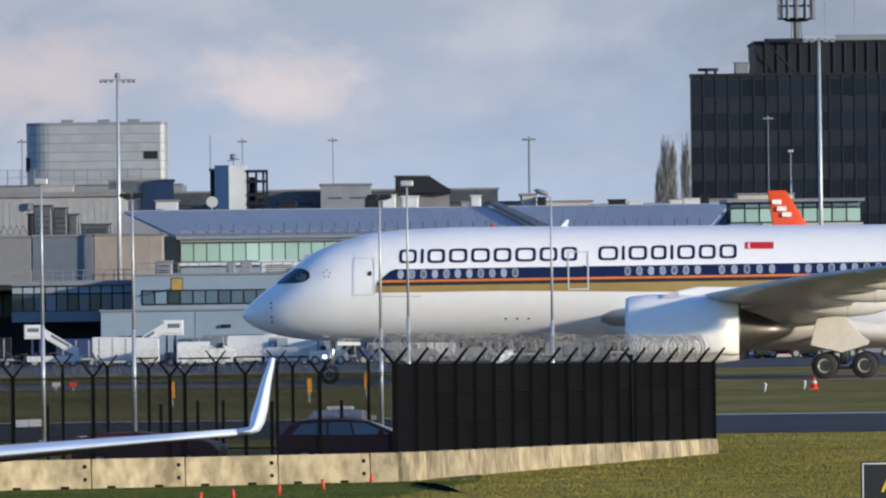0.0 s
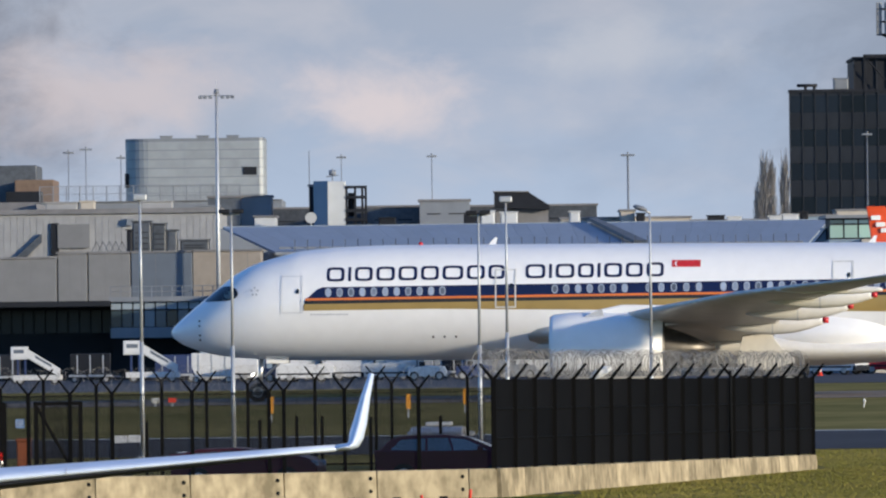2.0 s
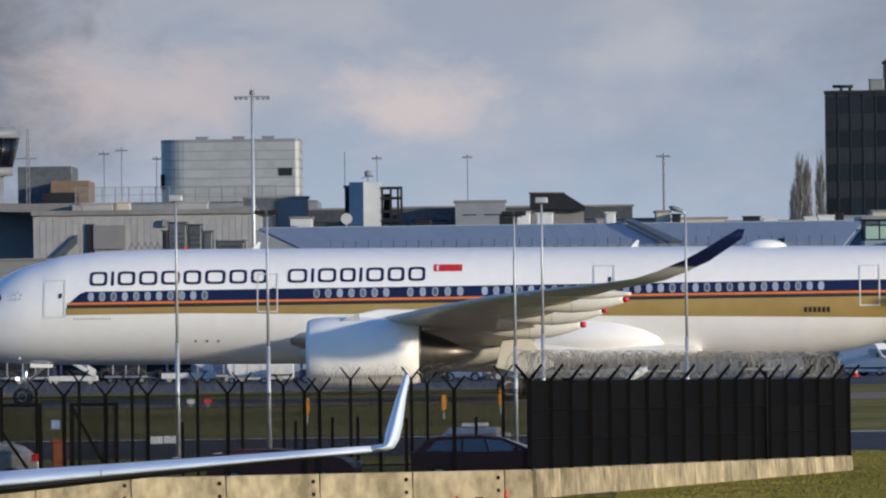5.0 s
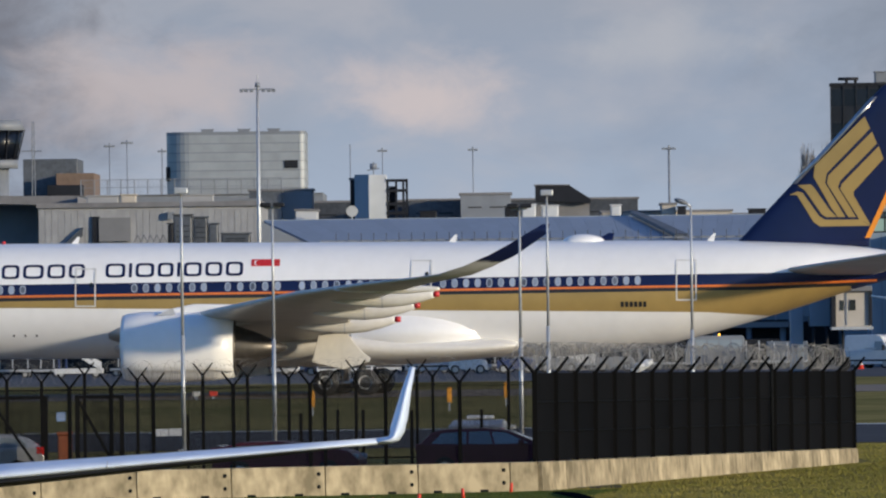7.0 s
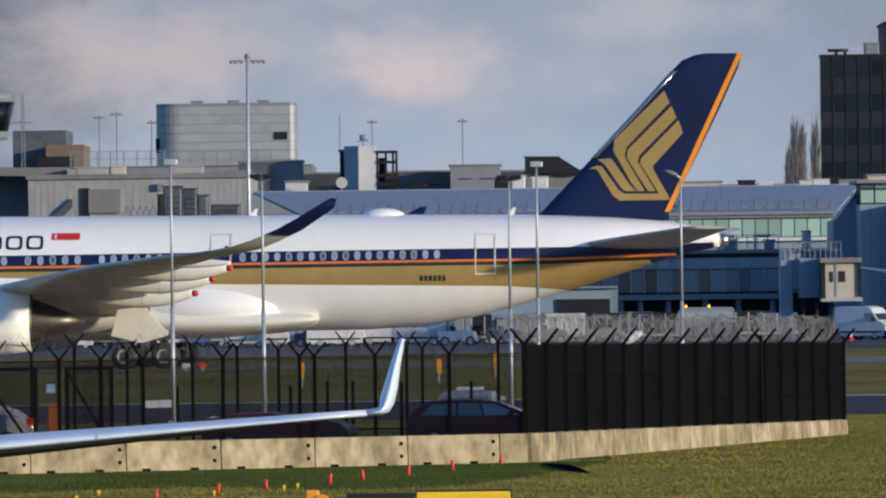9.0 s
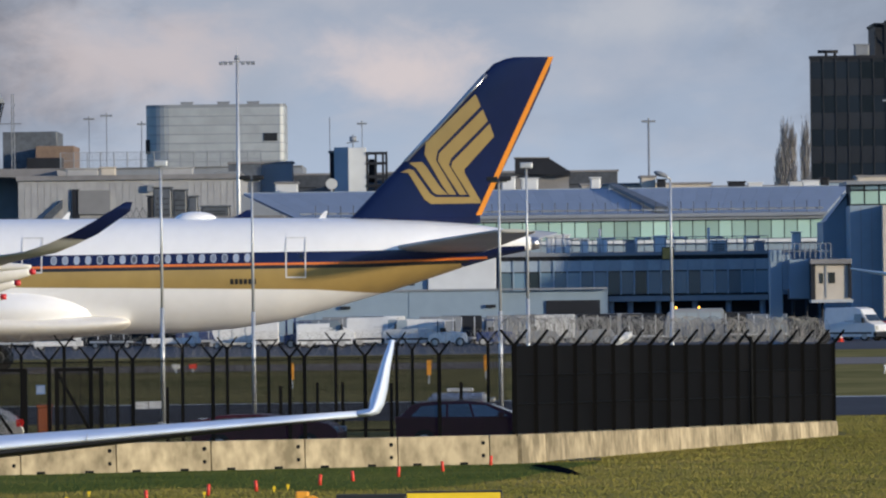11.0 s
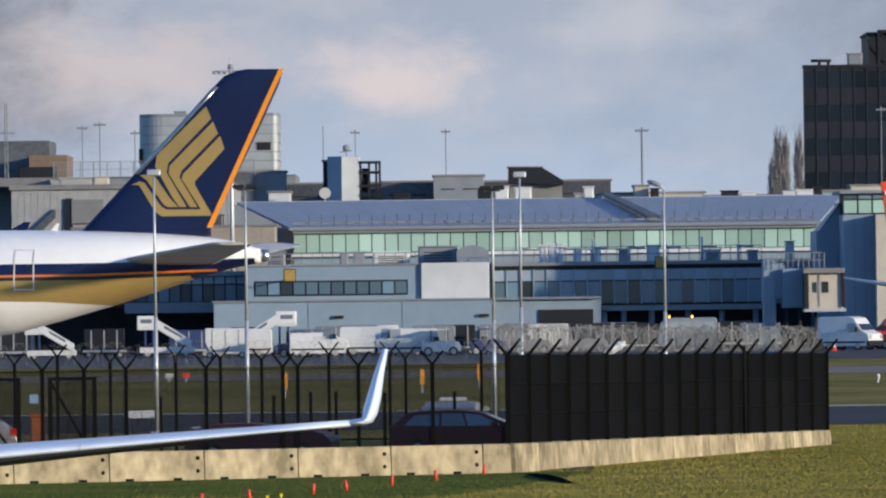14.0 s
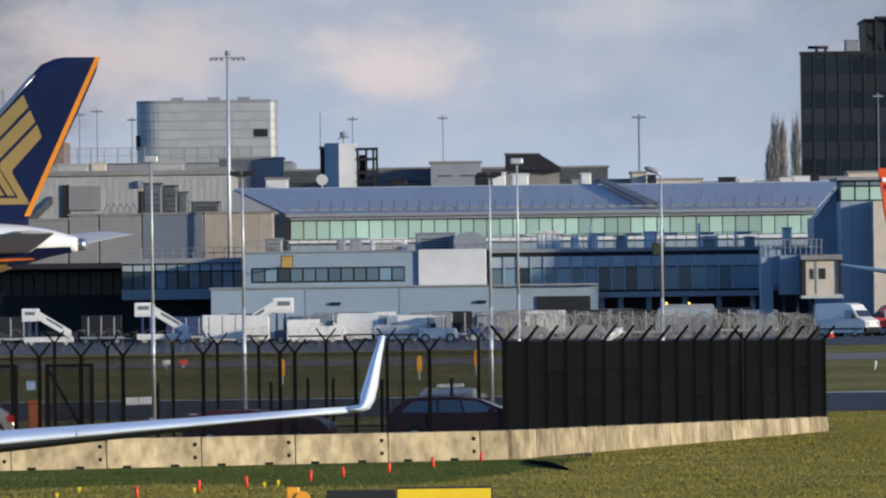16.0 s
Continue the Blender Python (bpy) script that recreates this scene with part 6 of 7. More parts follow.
def build_fence():
    f = thing("security_fence", pose(0, 0, 0), "tall black security fence with forked post tops and solid panels", "fence")
    # see-through left part: posts and a fine weld mesh
    for px in [-12.61, -10.6, -9.53, -8.45, -6.37, -4.36, -3.97, -2.37, -0.4]:
        q = (px - FENCE[0].x) / (FENCE[1].x - FENCE[0].x)
        p, _ = fence_line(q * FENCE_A)
        y_post(f, p, 0.3, 2.25, 0.052)
    verts, faces = [], []
    def rod(a, b, w, up):
        i = len(verts)
        o = Vector((w, 0, 0)) if up else Vector((0, 0, w))
        k = Vector((0, w, 0))
        for c in (a, b):
            verts.extend([(c - o)[:], (c + k)[:], (c + o)[:]])
        faces.extend([(i, i + 1, i + 4, i + 3), (i + 1, i + 2, i + 5, i + 4), (i + 2, i, i + 3, i + 5)])
    a0, a1 = FENCE[0], FENCE[1]
    for k in range(300):
        z = 0.36 + 2.12 * k / 299
        rod(Vector((a0.x, a0.y + 0.06, z)), Vector((a1.x, a1.y + 0.06, z)), 0.0011, False)
    for k in range(int(FENCE_A / 0.076)):
        p, _ = fence_line(0.076 * k)
        rod(Vector((p.x, p.y + 0.065, 0.34)), Vector((p.x, p.y + 0.065, 2.48)), 0.003, True)
    rod(Vector((a0.x, a0.y + 0.06, 2.49)), Vector((a1.x, a1.y + 0.06, 2.49)), 0.009, False)
    me = bpy.data.meshes.new("weld_mesh")
    me.from_pydata(verts, [], faces)
    me.materials.append(FENCE_BLACK)
    tagged(piece("weld_mesh", me, f), kind="stuff")
    # solid right part
    n = 18
    bay = (FENCE_ALL - FENCE_A) / n
    for k in range(n + 1):
        t = FENCE_A + bay * k
        p, u = fence_line(min(t, FENCE_ALL - 0.02))
        y_post(f, p + Vector((u.y, -u.x, 0)) * 0.05, base_top(t) - 0.05, 2.47, 0.07, 0.5, (-1, 1) if k in (0, 13) else (1,))
    for k in range(n):
        t0, t1 = FENCE_A + bay * k, FENCE_A + bay * (k + 1)
        p0, u = fence_line(t0 + 0.02)
        p1, _ = fence_line(t1 - 0.02)
        w = Vector((u.y, -u.x, 0)) * 0.03
        for i in range(3):
            za, zb = base_top(t0) + 0.02 + 0.79 * i, base_top(t1) + 0.02 + 0.79 * i
            bm = fresh()
            loft(bm, [[(c + s)[:] for c, s in ((Vector((p0.x, p0.y, za)), w), (Vector((p0.x, p0.y, za)), -w), (Vector((p0.x, p0.y, za + 0.789)), -w), (Vector((p0.x, p0.y, za + 0.789)), w))], [(c + s)[:] for c, s in ((Vector((p1.x, p1.y, zb)), w), (Vector((p1.x, p1.y, zb)), -w), (Vector((p1.x, p1.y, zb + 0.789)), -w), (Vector((p1.x, p1.y, zb + 0.789)), w))]], smooth=False)
            part("panel", bm, PANEL_BLACK, f)
            if i:
                part("panel_rail", tube(fresh(), Vector((p0.x, p0.y, za)) + w * 1.4, Vector((p1.x, p1.y, zb)) + w * 1.4, 0.022, n=6), FENCE_BLACK, f)
    p, u = fence_line(FENCE_A + (FENCE_ALL - FENCE_A) * 0.705)
    side = Vector((u.y, -u.x, 0)) * 0.13
    part("gate_post", tube(fresh(), (p.x + side.x, p.y + side.y, 0.05), (p.x + side.x, p.y + side.y, 2.72), 0.05, n=8), MATTING, f, "dark steel gate post")
    # a torn white bag caught on the fence top
    bm = fresh()
    bmesh.ops.create_icosphere(bm, subdivisions=3, radius=1)
    for v in bm.verts:
        v.co *= 1 + 0.45 * noise.noise(v.co * 1.9) + 0.15 * noise.noise(v.co * 5)
        v.co = Vector((v.co.x * 0.27 + 0.12 * v.co.z, v.co.y * 0.12, v.co.z * 0.15))
        v.co.z += 0.14 * v.co.x
    solid("plastic_bag", bm, CLAD_WHITE, "crumpled white plastic bag caught on the fence top", "bag", m=pose(4.75, 278.1, 2.8))
    # the rear line of the compound
    g = thing("rear_fence", pose(0, 0, 0), "black see-through rear fence with forked posts", "fence")
    for px in [-13.83, -12.8, -11.53, -9.97, -8.03, -6.71, -5.49, -3.5, -1.7, -1.23, 1.01]:
        y_post(g, Vector((px, 292, 0)), ground_z(292), 3.05 + 0.12 * math.sin(px * 7), 0.048, 0.4)
    part("top_rail", tube(fresh(), (-14.75, 292, 2.2), (1.55, 292, 2.2), 0.012, n=6), FENCE_BLACK, g)
    part("low_rail", tube(fresh(), (-14.75, 292, 0.1), (1.55, 292, 0.1), 0.03, n=6), FENCE_BLACK, g)
    verts.clear(), faces.clear()
    x0, x1 = -14.75, 1.55
    for k in range(1400):
        x = x0 + (x1 - x0) * k / 1399
        rod(Vector((x, 292.08, -0.4)), Vector((x, 292.08, 2.3)), 0.0016, True)
    me = bpy.data.meshes.new("rear_weld_mesh")
    me.from_pydata(verts, [], faces)
    me.materials.append(FENCE_BLACK)
    tagged(piece("weld_mesh", me, g), kind="stuff")
    # low inner posts and gate frames
    for x, d, h in [(-4.16, 300, 1.9), (-3.39, 300, 1.9), (-1.91, 300, 1.85), (0.21, 300, 1.85), (-8.72, 300, 1.8), (-5.28, 300, 1.8)]:
        part("stub_post", box(fresh(), x - 0.05, x + 0.05, d - 0.05, d + 0.05, ground_z(d), ground_z(d) + h), FENCE_BLACK, g)
    for a, b in [(-13.74, -12.17), (-11.27, -10.01)]:
        gt = thing("gate", pose(0, 280, ground_z(280)), "black steel gate frame with a diagonal brace", "gate", "gate frames")
        for x in (a, b):
            part("upright", box(fresh(), x - 0.06, x + 0.06, -0.06, 0.06, 0, 2.6), FENCE_BLACK, gt)
        for z in (0.15, 2.55):
            part("cross_rail", box(fresh(), a, b, -0.04, 0.04, z - 0.05, z + 0.05), FENCE_BLACK, gt)
        part("brace", tube(fresh(), (a, 0, 2.5), (b, 0, 0.2), 0.045, n=6), FENCE_BLACK, gt)
        bm = fresh()
        for k in range(int((b - a) / 0.015)):
            x = a + 0.015 * k
            box(bm, x - 0.003, x + 0.003, 0.0, 0.006, 0.15, 2.55)
        tagged(part("bar_infill", bm, FENCE_BLACK, gt), kind="stuff")
    # coils of razor wire
    c = new("razor_wire", razor_coil(FENCE[1] + Vector((-0.3, 0.3, 0)), FENCE[2] + Vector((-0.3, 0.3, 0)), base_top(FENCE_A) + 2.45, base_top(FENCE_ALL) + 2.45, 0.36, 0.1, 3, 0.0036))
    tagged(c, "tangled steel razor wire coil on the fence top", "razor wire", kind="stuff")
    c = new("razor_wire", razor_coil(Vector((-14.73, 292.2, 0)), Vector((1.66, 292.2, 0)), 2.3, 2.3, 0.36, 0.13, 4, 0.0022))
    tagged(c, "dull steel razor wire coil on the rear fence top", "razor wire", kind="stuff")
    # concrete base blocks
    w = thing("concrete_barrier", pose(0, 0, 0), "stained precast concrete barrier blocks under the fence", "barrier")

    def block_mesh(length, zt0, zt1):
        bm = fresh()
        prof = [(-0.24, -0.75), (-0.22, -0.2), (-0.2, 1.0), (0.2, 1.0), (0.24, -0.75)]
        secs = [[(x, p, zt * q + (1 - q) * -0.75 if q == 1.0 else (q if q < 0 else q)) for p, q in prof] for x, zt in ((0.016, zt0), (length - 0.016, zt1))]
        loft(bm, secs, smooth=False)
        bmesh.ops.bevel(bm, geom=[e for e in bm.edges], offset=0.018, segments=1, affect="EDGES")
        return mesh_of("block", bm, CONCRETE)

    hole = mesh_of("lifting_hole", tube(fresh(), (0, -0.23, 0), (0, -0.1, 0), 0.055, n=10), MATTING)
    slot = mesh_of("drain_slot", box(fresh(), -0.12, 0.12, -0.245, -0.2, -0.44, -0.37), MATTING)
    t = -1.03
    while t < FENCE_ALL - 0.5:
        ln = min(2.8, FENCE_ALL - t)
        if t < FENCE_A < t + ln:
            ln = FENCE_A - t
        p, u = fence_line(t + 0.001)
        ob = piece("block", block_mesh(ln, base_top(t + 0.01), base_top(t + ln)), w, Matrix.Translation(p) @ Matrix.Rotation(math.atan2(u.y, u.x), 4, "Z"))
        if t < FENCE_A and ln > 2:
            for z in (0.14, -0.2):
                piece("lifting_hole", hole, ob, Matrix.Translation((ln - 0.2, 0, z)))
            for x in (0.58, 2.0):
                piece("drain_slot", slot, ob, Matrix.Translation((x, 0, 0)))
        t += ln



# ---- vehicles ----
def wheels_for(parent, xs, y, r, w=0.22):
    for x in xs:
        for s in (-1, 1):
            bm = fresh()
            tube(bm, (x, s * y - w / 2, r), (x, s * y + w / 2, r), r, n=20)
            t = part("wheel", bm, RUBBER, parent)
            bm = fresh()
            tube(bm, (x, s * y - w / 2 - 0.015, r), (x, s * y + w / 2 + 0.015, r), r * 0.6, n=14)
            part("rim", bm, RIM, t, "grey rim")


def body_shell(outline, half, tuck, belt):
    """A car body from its side outline; above the belt the sides lean in."""
    bm = fresh()
    prism(bm, outline, "y", -half, half, 0.05)
    bmesh.ops.bisect_plane(bm, geom=bm.verts[:] + bm.edges[:] + bm.faces[:], plane_co=(0, 0, belt), plane_no=(0, 0, 1))
    for v in bm.verts:
        if v.co.z > belt:
            v.co.y *= 1 - tuck * (v.co.z - belt)
    for f in bm.faces:
        f.smooth = False
    return bm


def side_pane(parent, pts, half, tuck, belt, mat=None):
    for s in (-1, 1):
        bm = fresh()
        vs = []
        for x, z in pts:
            y = half * (1 - tuck * max(0, z - belt)) + 0.012
            vs.append(bm.verts.new((x, s * y, z)))
        bm.faces.new(vs)
        part("side_window", bm, mat or CAR_GLASS, parent)


def hatchback(x, d, rz, paint, label, tall=1.6, length=4.4, rack=False, lamps=True):
    c = thing("car", pose(x, d, ground_z(d), 0, 0, rz), label, "car", "parked cars")
    L, H = length / 2, tall
    out = [(-L, 0.35), (-L - 0.02, 0.75), (-L + 0.1, 1.05), (-L + 0.42, H - 0.12), (-L + 0.8, H - 0.02), (-0.2, H), (0.45, H - 0.08), (1.25, 1.06), (L - 0.25, 0.92), (L, 0.7), (L, 0.32), (L - 0.1, 0.22), (-L + 0.1, 0.24)]
    b = part("body", body_shell(out, 0.9, 0.28, 1.0), paint, c)
    side_pane(c, [(-L + 0.42, 1.06), (-L + 0.72, H - 0.14), (-0.75, H - 0.1), (-0.75, 1.04)], 0.9, 0.28, 1.0)
    side_pane(c, [(-0.68, 1.04), (-0.68, H - 0.1), (-0.1, H - 0.09), (0.02, 1.03)], 0.9, 0.28, 1.0)
    side_pane(c, [(0.08, 1.03), (-0.03, H - 0.1), (0.4, H - 0.14), (1.05, 1.05)], 0.9, 0.28, 1.0)
    bm = fresh()
    bm.faces.new([bm.verts.new(p) for p in ((0.52, -0.68, H - 0.1), (0.52, 0.68, H - 0.1), (1.24, 0.84, 1.09), (1.24, -0.84, 1.09))])
    part("windscreen", bm, CAR_GLASS, c)
    bm = fresh()
    bm.faces.new([bm.verts.new(p) for p in ((-L + 0.13, -0.8, 1.12), (-L + 0.13, 0.8, 1.12), (-L + 0.4, 0.7, H - 0.17), (-L + 0.4, -0.7, H - 0.17))])
    part("rear_window", bm, CAR_GLASS, c)
    for s in (-1, 1):
        part("tail_lamp", box(fresh(), -L - 0.04, -L + 0.25, s * 0.78 - 0.12, s * 0.78 + 0.12, 0.82, 1.06, 0.03), LAMP_RED if lamps else paint, c, "red tail lamp" if lamps else "")
        part("mirror", box(fresh(), 0.75, 0.92, s * 1.0 - 0.09, s * 1.0 + 0.09, 1.0, 1.15, 0.03), paint, c)
        part("headlamp", box(fresh(), L - 0.25, L + 0.01, s * 0.7 - 0.15, s * 0.7 + 0.15, 0.68, 0.84, 0.03), RIM, c)
    wheels_for(c, (-L + 0.8, L - 0.85), 0.8, 0.34)
    if rack:
        part("light_bar", box(fresh(), -0.35, 0.35, -0.42, 0.42, H + 0.02, H + 0.14, 0.03), CLAD_WHITE, c, "pale roof bar")
    return c


CAR_GLASS = window_glass("car_glass", (0.2, 0.235, 0.26), 0.08, 0.3)
LAMP_RED = surface("red_lamp_lens", (0.6, 0.02, 0.015), 0.2, dirt=0.1)
AMBER = glow("amber_beacon", (1.0, 0.5, 0.06), 3)


def panel_van(x, d, rz, length, tall, label, paint=None, beacon=False):
    v = thing("van", pose(x, d, ground_z(d), 0, 0, rz), label, "van", "vans")
    L, H = length / 2, tall
    out = [(-L, 0.35), (-L + 0.02, H - 0.15), (-L + 0.15, H - 0.03), (L - 1.7, H), (L - 1.25, H - 0.12), (L - 0.62, 1.35), (L - 0.08, 1.12), (L, 0.8), (L, 0.35), (L - 0.1, 0.28), (-L + 0.1, 0.28)]
    part("body", body_shell(out, 0.96, 0.1, 1.2), paint or VEHICLE_WHITE, v)
    side_pane(v, [(L - 1.75, 1.25), (L - 1.7, 1.85), (L - 1.15, 1.85), (L - 0.75, 1.27)], 0.96, 0.1, 1.2)
    bm = fresh()
    bm.faces.new([bm.verts.new(p) for p in ((L - 1.2, -0.78, H - 0.24), (L - 1.2, 0.78, H - 0.24), (L - 0.58, 0.88, 1.38), (L - 0.58, -0.88, 1.38))])
    part("windscreen", bm, PANE_DARK, v)
    part("bumper", box(fresh(), L - 0.22, L + 0.05, -0.97, 0.97, 0.3, 0.66, 0.05), DARK_CLAD, v, "dark bumper")
    part("sill_trim", box(fresh(), -L + 0.1, L - 0.3, -0.975, 0.975, 0.5, 0.62), DARK_CLAD, v)
    for s in (-1, 1):
        part("headlamp", box(fresh(), L - 0.32, L + 0.02, s * 0.75 - 0.16, s * 0.75 + 0.16, 0.75, 1.05, 0.04), RIM, v)
        part("mirror", box(fresh(), L - 1.0, L - 0.86, s * 1.1 - 0.1, s * 1.1 + 0.1, 1.25, 1.6, 0.03), DARK_CLAD, v)
        bm = fresh()
        box(bm, -0.4, 0.45, s * 0.94, s * 0.965, 1.3, 1.42)
        part("side_mark", bm, SEAM, v)
    wheels_for(v, (-L + 0.95, L - 0.9), 0.84, 0.36)
    if beacon:
        part("beacon", tube(fresh(), (0.3, 0, H), (0.3, 0, H + 0.18), 0.12, n=10), AMBER, v, "amber beacon")
    return v


def coach(x, d, rz, label):
    v = thing("coach", pose(x, d, 0, 0, 0, rz), label, "bus")
    part("body", body_shell([(-3.2, 0.4), (-3.2, 2.3), (-3.0, 2.5), (2.2, 2.5), (2.9, 2.2), (3.3, 1.3), (3.3, 0.4)], 1.1, 0.05, 1.4), CLAD_GREY, v)
    for k in range(4):
        side_pane(v, [(-2.9 + 1.3 * k, 1.5), (-2.9 + 1.3 * k, 2.2), (-1.8 + 1.3 * k, 2.2), (-1.8 + 1.3 * k, 1.5)], 1.1, 0.05, 1.4)
    for q in (-0.5, 2.0):
        part("beacon", tube(fresh(), (q, 0, 2.48), (q, 0, 2.66), 0.1, n=10), AMBER, v, "amber beacon")
    wheels_for(v, (-2.1, 2.1), 0.95, 0.45)
    for ob in v.children_recursive:
        ob.data.transform(Matrix.Diagonal((0.64, 1, 0.93, 1)))


def stairs_truck(x, d, flip, label, size=1.0):
    """Mobile boarding stairs: a canopied platform, a sloping flight and a small chassis."""
    s = thing("boarding_stairs", pose(x, d, 0), label, "boarding stairs", "boarding stairs")
    f = flip
    part("chassis", box(fresh(), -2.4, 2.4, -0.9, 0.9, 0.45, 0.95, 0.05), VEHICLE_WHITE, s)
    bm = fresh()
    prism(bm, [(f * -1.0, 2.65), (f * 2.2, 0.75), (f * 2.2, 1.55), (f * -1.0, 3.5)], "y", -0.85, -0.75)
    part("side_panel", bm, VEHICLE_WHITE, s, "white sloping side panel")
    bm = fresh()
    prism(bm, [(f * -1.0, 2.65), (f * 2.2, 0.75), (f * 2.2, 1.55), (f * -1.0, 3.5)], "y", 0.75, 0.85)
    part("side_panel", bm, VEHICLE_WHITE, s)
    bm = fresh()
    prism(bm, [(f * -0.2, 2.65), (f * 1.4, 1.7), (f * 1.4, 1.95), (f * -0.2, 2.9)], "y", -0.87, -0.85)
    part("side_mark", bm, SHADE_BLUE, s)
    me = mesh_of("step", box(fresh(), -0.14, 0.14, -0.74, 0.74, 0, 0.05), GALV)
    for k in range(10):
        piece("step", me, s, Matrix.Translation((f * (2.1 - 0.31 * k), 0, 0.85 + 0.185 * k)))
    part("platform", box(fresh(), min(f * -2.6, f * -1.0), max(f * -2.6, f * -1.0), -0.85, 0.85, 2.5, 2.66, 0.02), VEHICLE_WHITE, s)
    part("canopy", box(fresh(), min(f * -2.6, f * -0.9), max(f * -2.6, f * -0.9), -0.85, 0.85, 2.66, 3.75, 0.08), VEHICLE_WHITE, s, "white platform enclosure")
    part("canopy_mark", box(fresh(), min(f * -2.3, f * -1.3), max(f * -2.3, f * -1.3), -0.87, -0.85, 3.1, 3.45), SHADE_BLUE, s)
    for q in (-1.9, -1.2):
        part("leg", box(fresh(), f * q - 0.08, f * q + 0.08, -0.7, 0.7, 0.9, 2.55), BLUE_PAINT, s)
    wheels_for(s, (-1.7, 1.7), 0.75, 0.4)
    for ob in s.children_recursive:
        if ob.data.users < 2:
            ob.data.transform(Matrix.Diagonal((size, size, size, 1)))
        elif ob.name.split(".")[0] == "step":
            ob.location *= size
    return s


def cargo_cart(x, d, kind, label):
    c = thing("cargo_cart", pose(x, d, 0), label, "baggage cart", "baggage carts")
    part("bed", box(fresh(), -1.5, 1.5, -0.75, 0.75, 0.42, 0.56, 0.02), GALV, c)
    mats = (CLAD_GREY, SHADE_BLUE, VEHICLE_WHITE, BLUE_PAINT, DARK_CLAD)
    out = [(-1.15, 0.57), (-1.4, 1.1), (-1.4, 2.05), (1.4, 2.05), (1.4, 0.57)] if kind % 2 == 0 else [(-1.4, 0.57), (-1.4, 1.9), (1.4, 1.9), (1.4, 0.57)]
    part("container", prism(fresh(), out, "y", -0.72, 0.72, 0.04), mats[kind % 5], c, "boxy container")
    me = mesh_of("rib", box(fresh(), -0.04, 0.04, -0.75, -0.72, 0.65, 1.95 if kind % 2 == 0 else 1.8), GALV)
    for k in range(3):
        piece("rib", me, c, Matrix.Translation((-0.9 + 0.9 * k, 0, 0)))
    part("tow_bar", tube(fresh(), (1.5, 0, 0.45), (2.1, 0, 0.4), 0.04, n=6), GALV, c)
    wheels_for(c, (-1.1, 1.1), 0.6, 0.24, 0.16)
    return c


def tug(x, d, paint, label):
    t = thing("baggage_tug", pose(x, d, 0), label, "tug", "baggage tugs")
    part("body", prism(fresh(), [(-1.3, 0.3), (-1.3, 0.95), (-0.2, 1.0), (0.1, 1.05), (1.25, 0.95), (1.35, 0.7), (1.35, 0.3)], "y", -0.7, 0.7, 0.05), paint, t)
    part("roof", box(fresh(), -0.7, 0.55, -0.65, 0.65, 1.75, 1.83, 0.02), paint, t)
    for x_ in (-0.65, 0.5):
        for y_ in (-0.6, 0.6):
            part("roof_post", tube(fresh(), (x_, y_, 0.95), (x_, y_, 1.76), 0.035, n=6), DARK_CLAD, t)
    part("seat", box(fresh(), -0.5, -0.1, -0.5, 0.5, 0.98, 1.3, 0.04), RUBBER, t)
    part("tractor_screen", box(fresh(), 0.48, 0.52, -0.6, 0.6, 1.05, 1.72), PANE_DARK, t)
    wheels_for(t, (-0.85, 0.85), 0.6, 0.32)
    return t


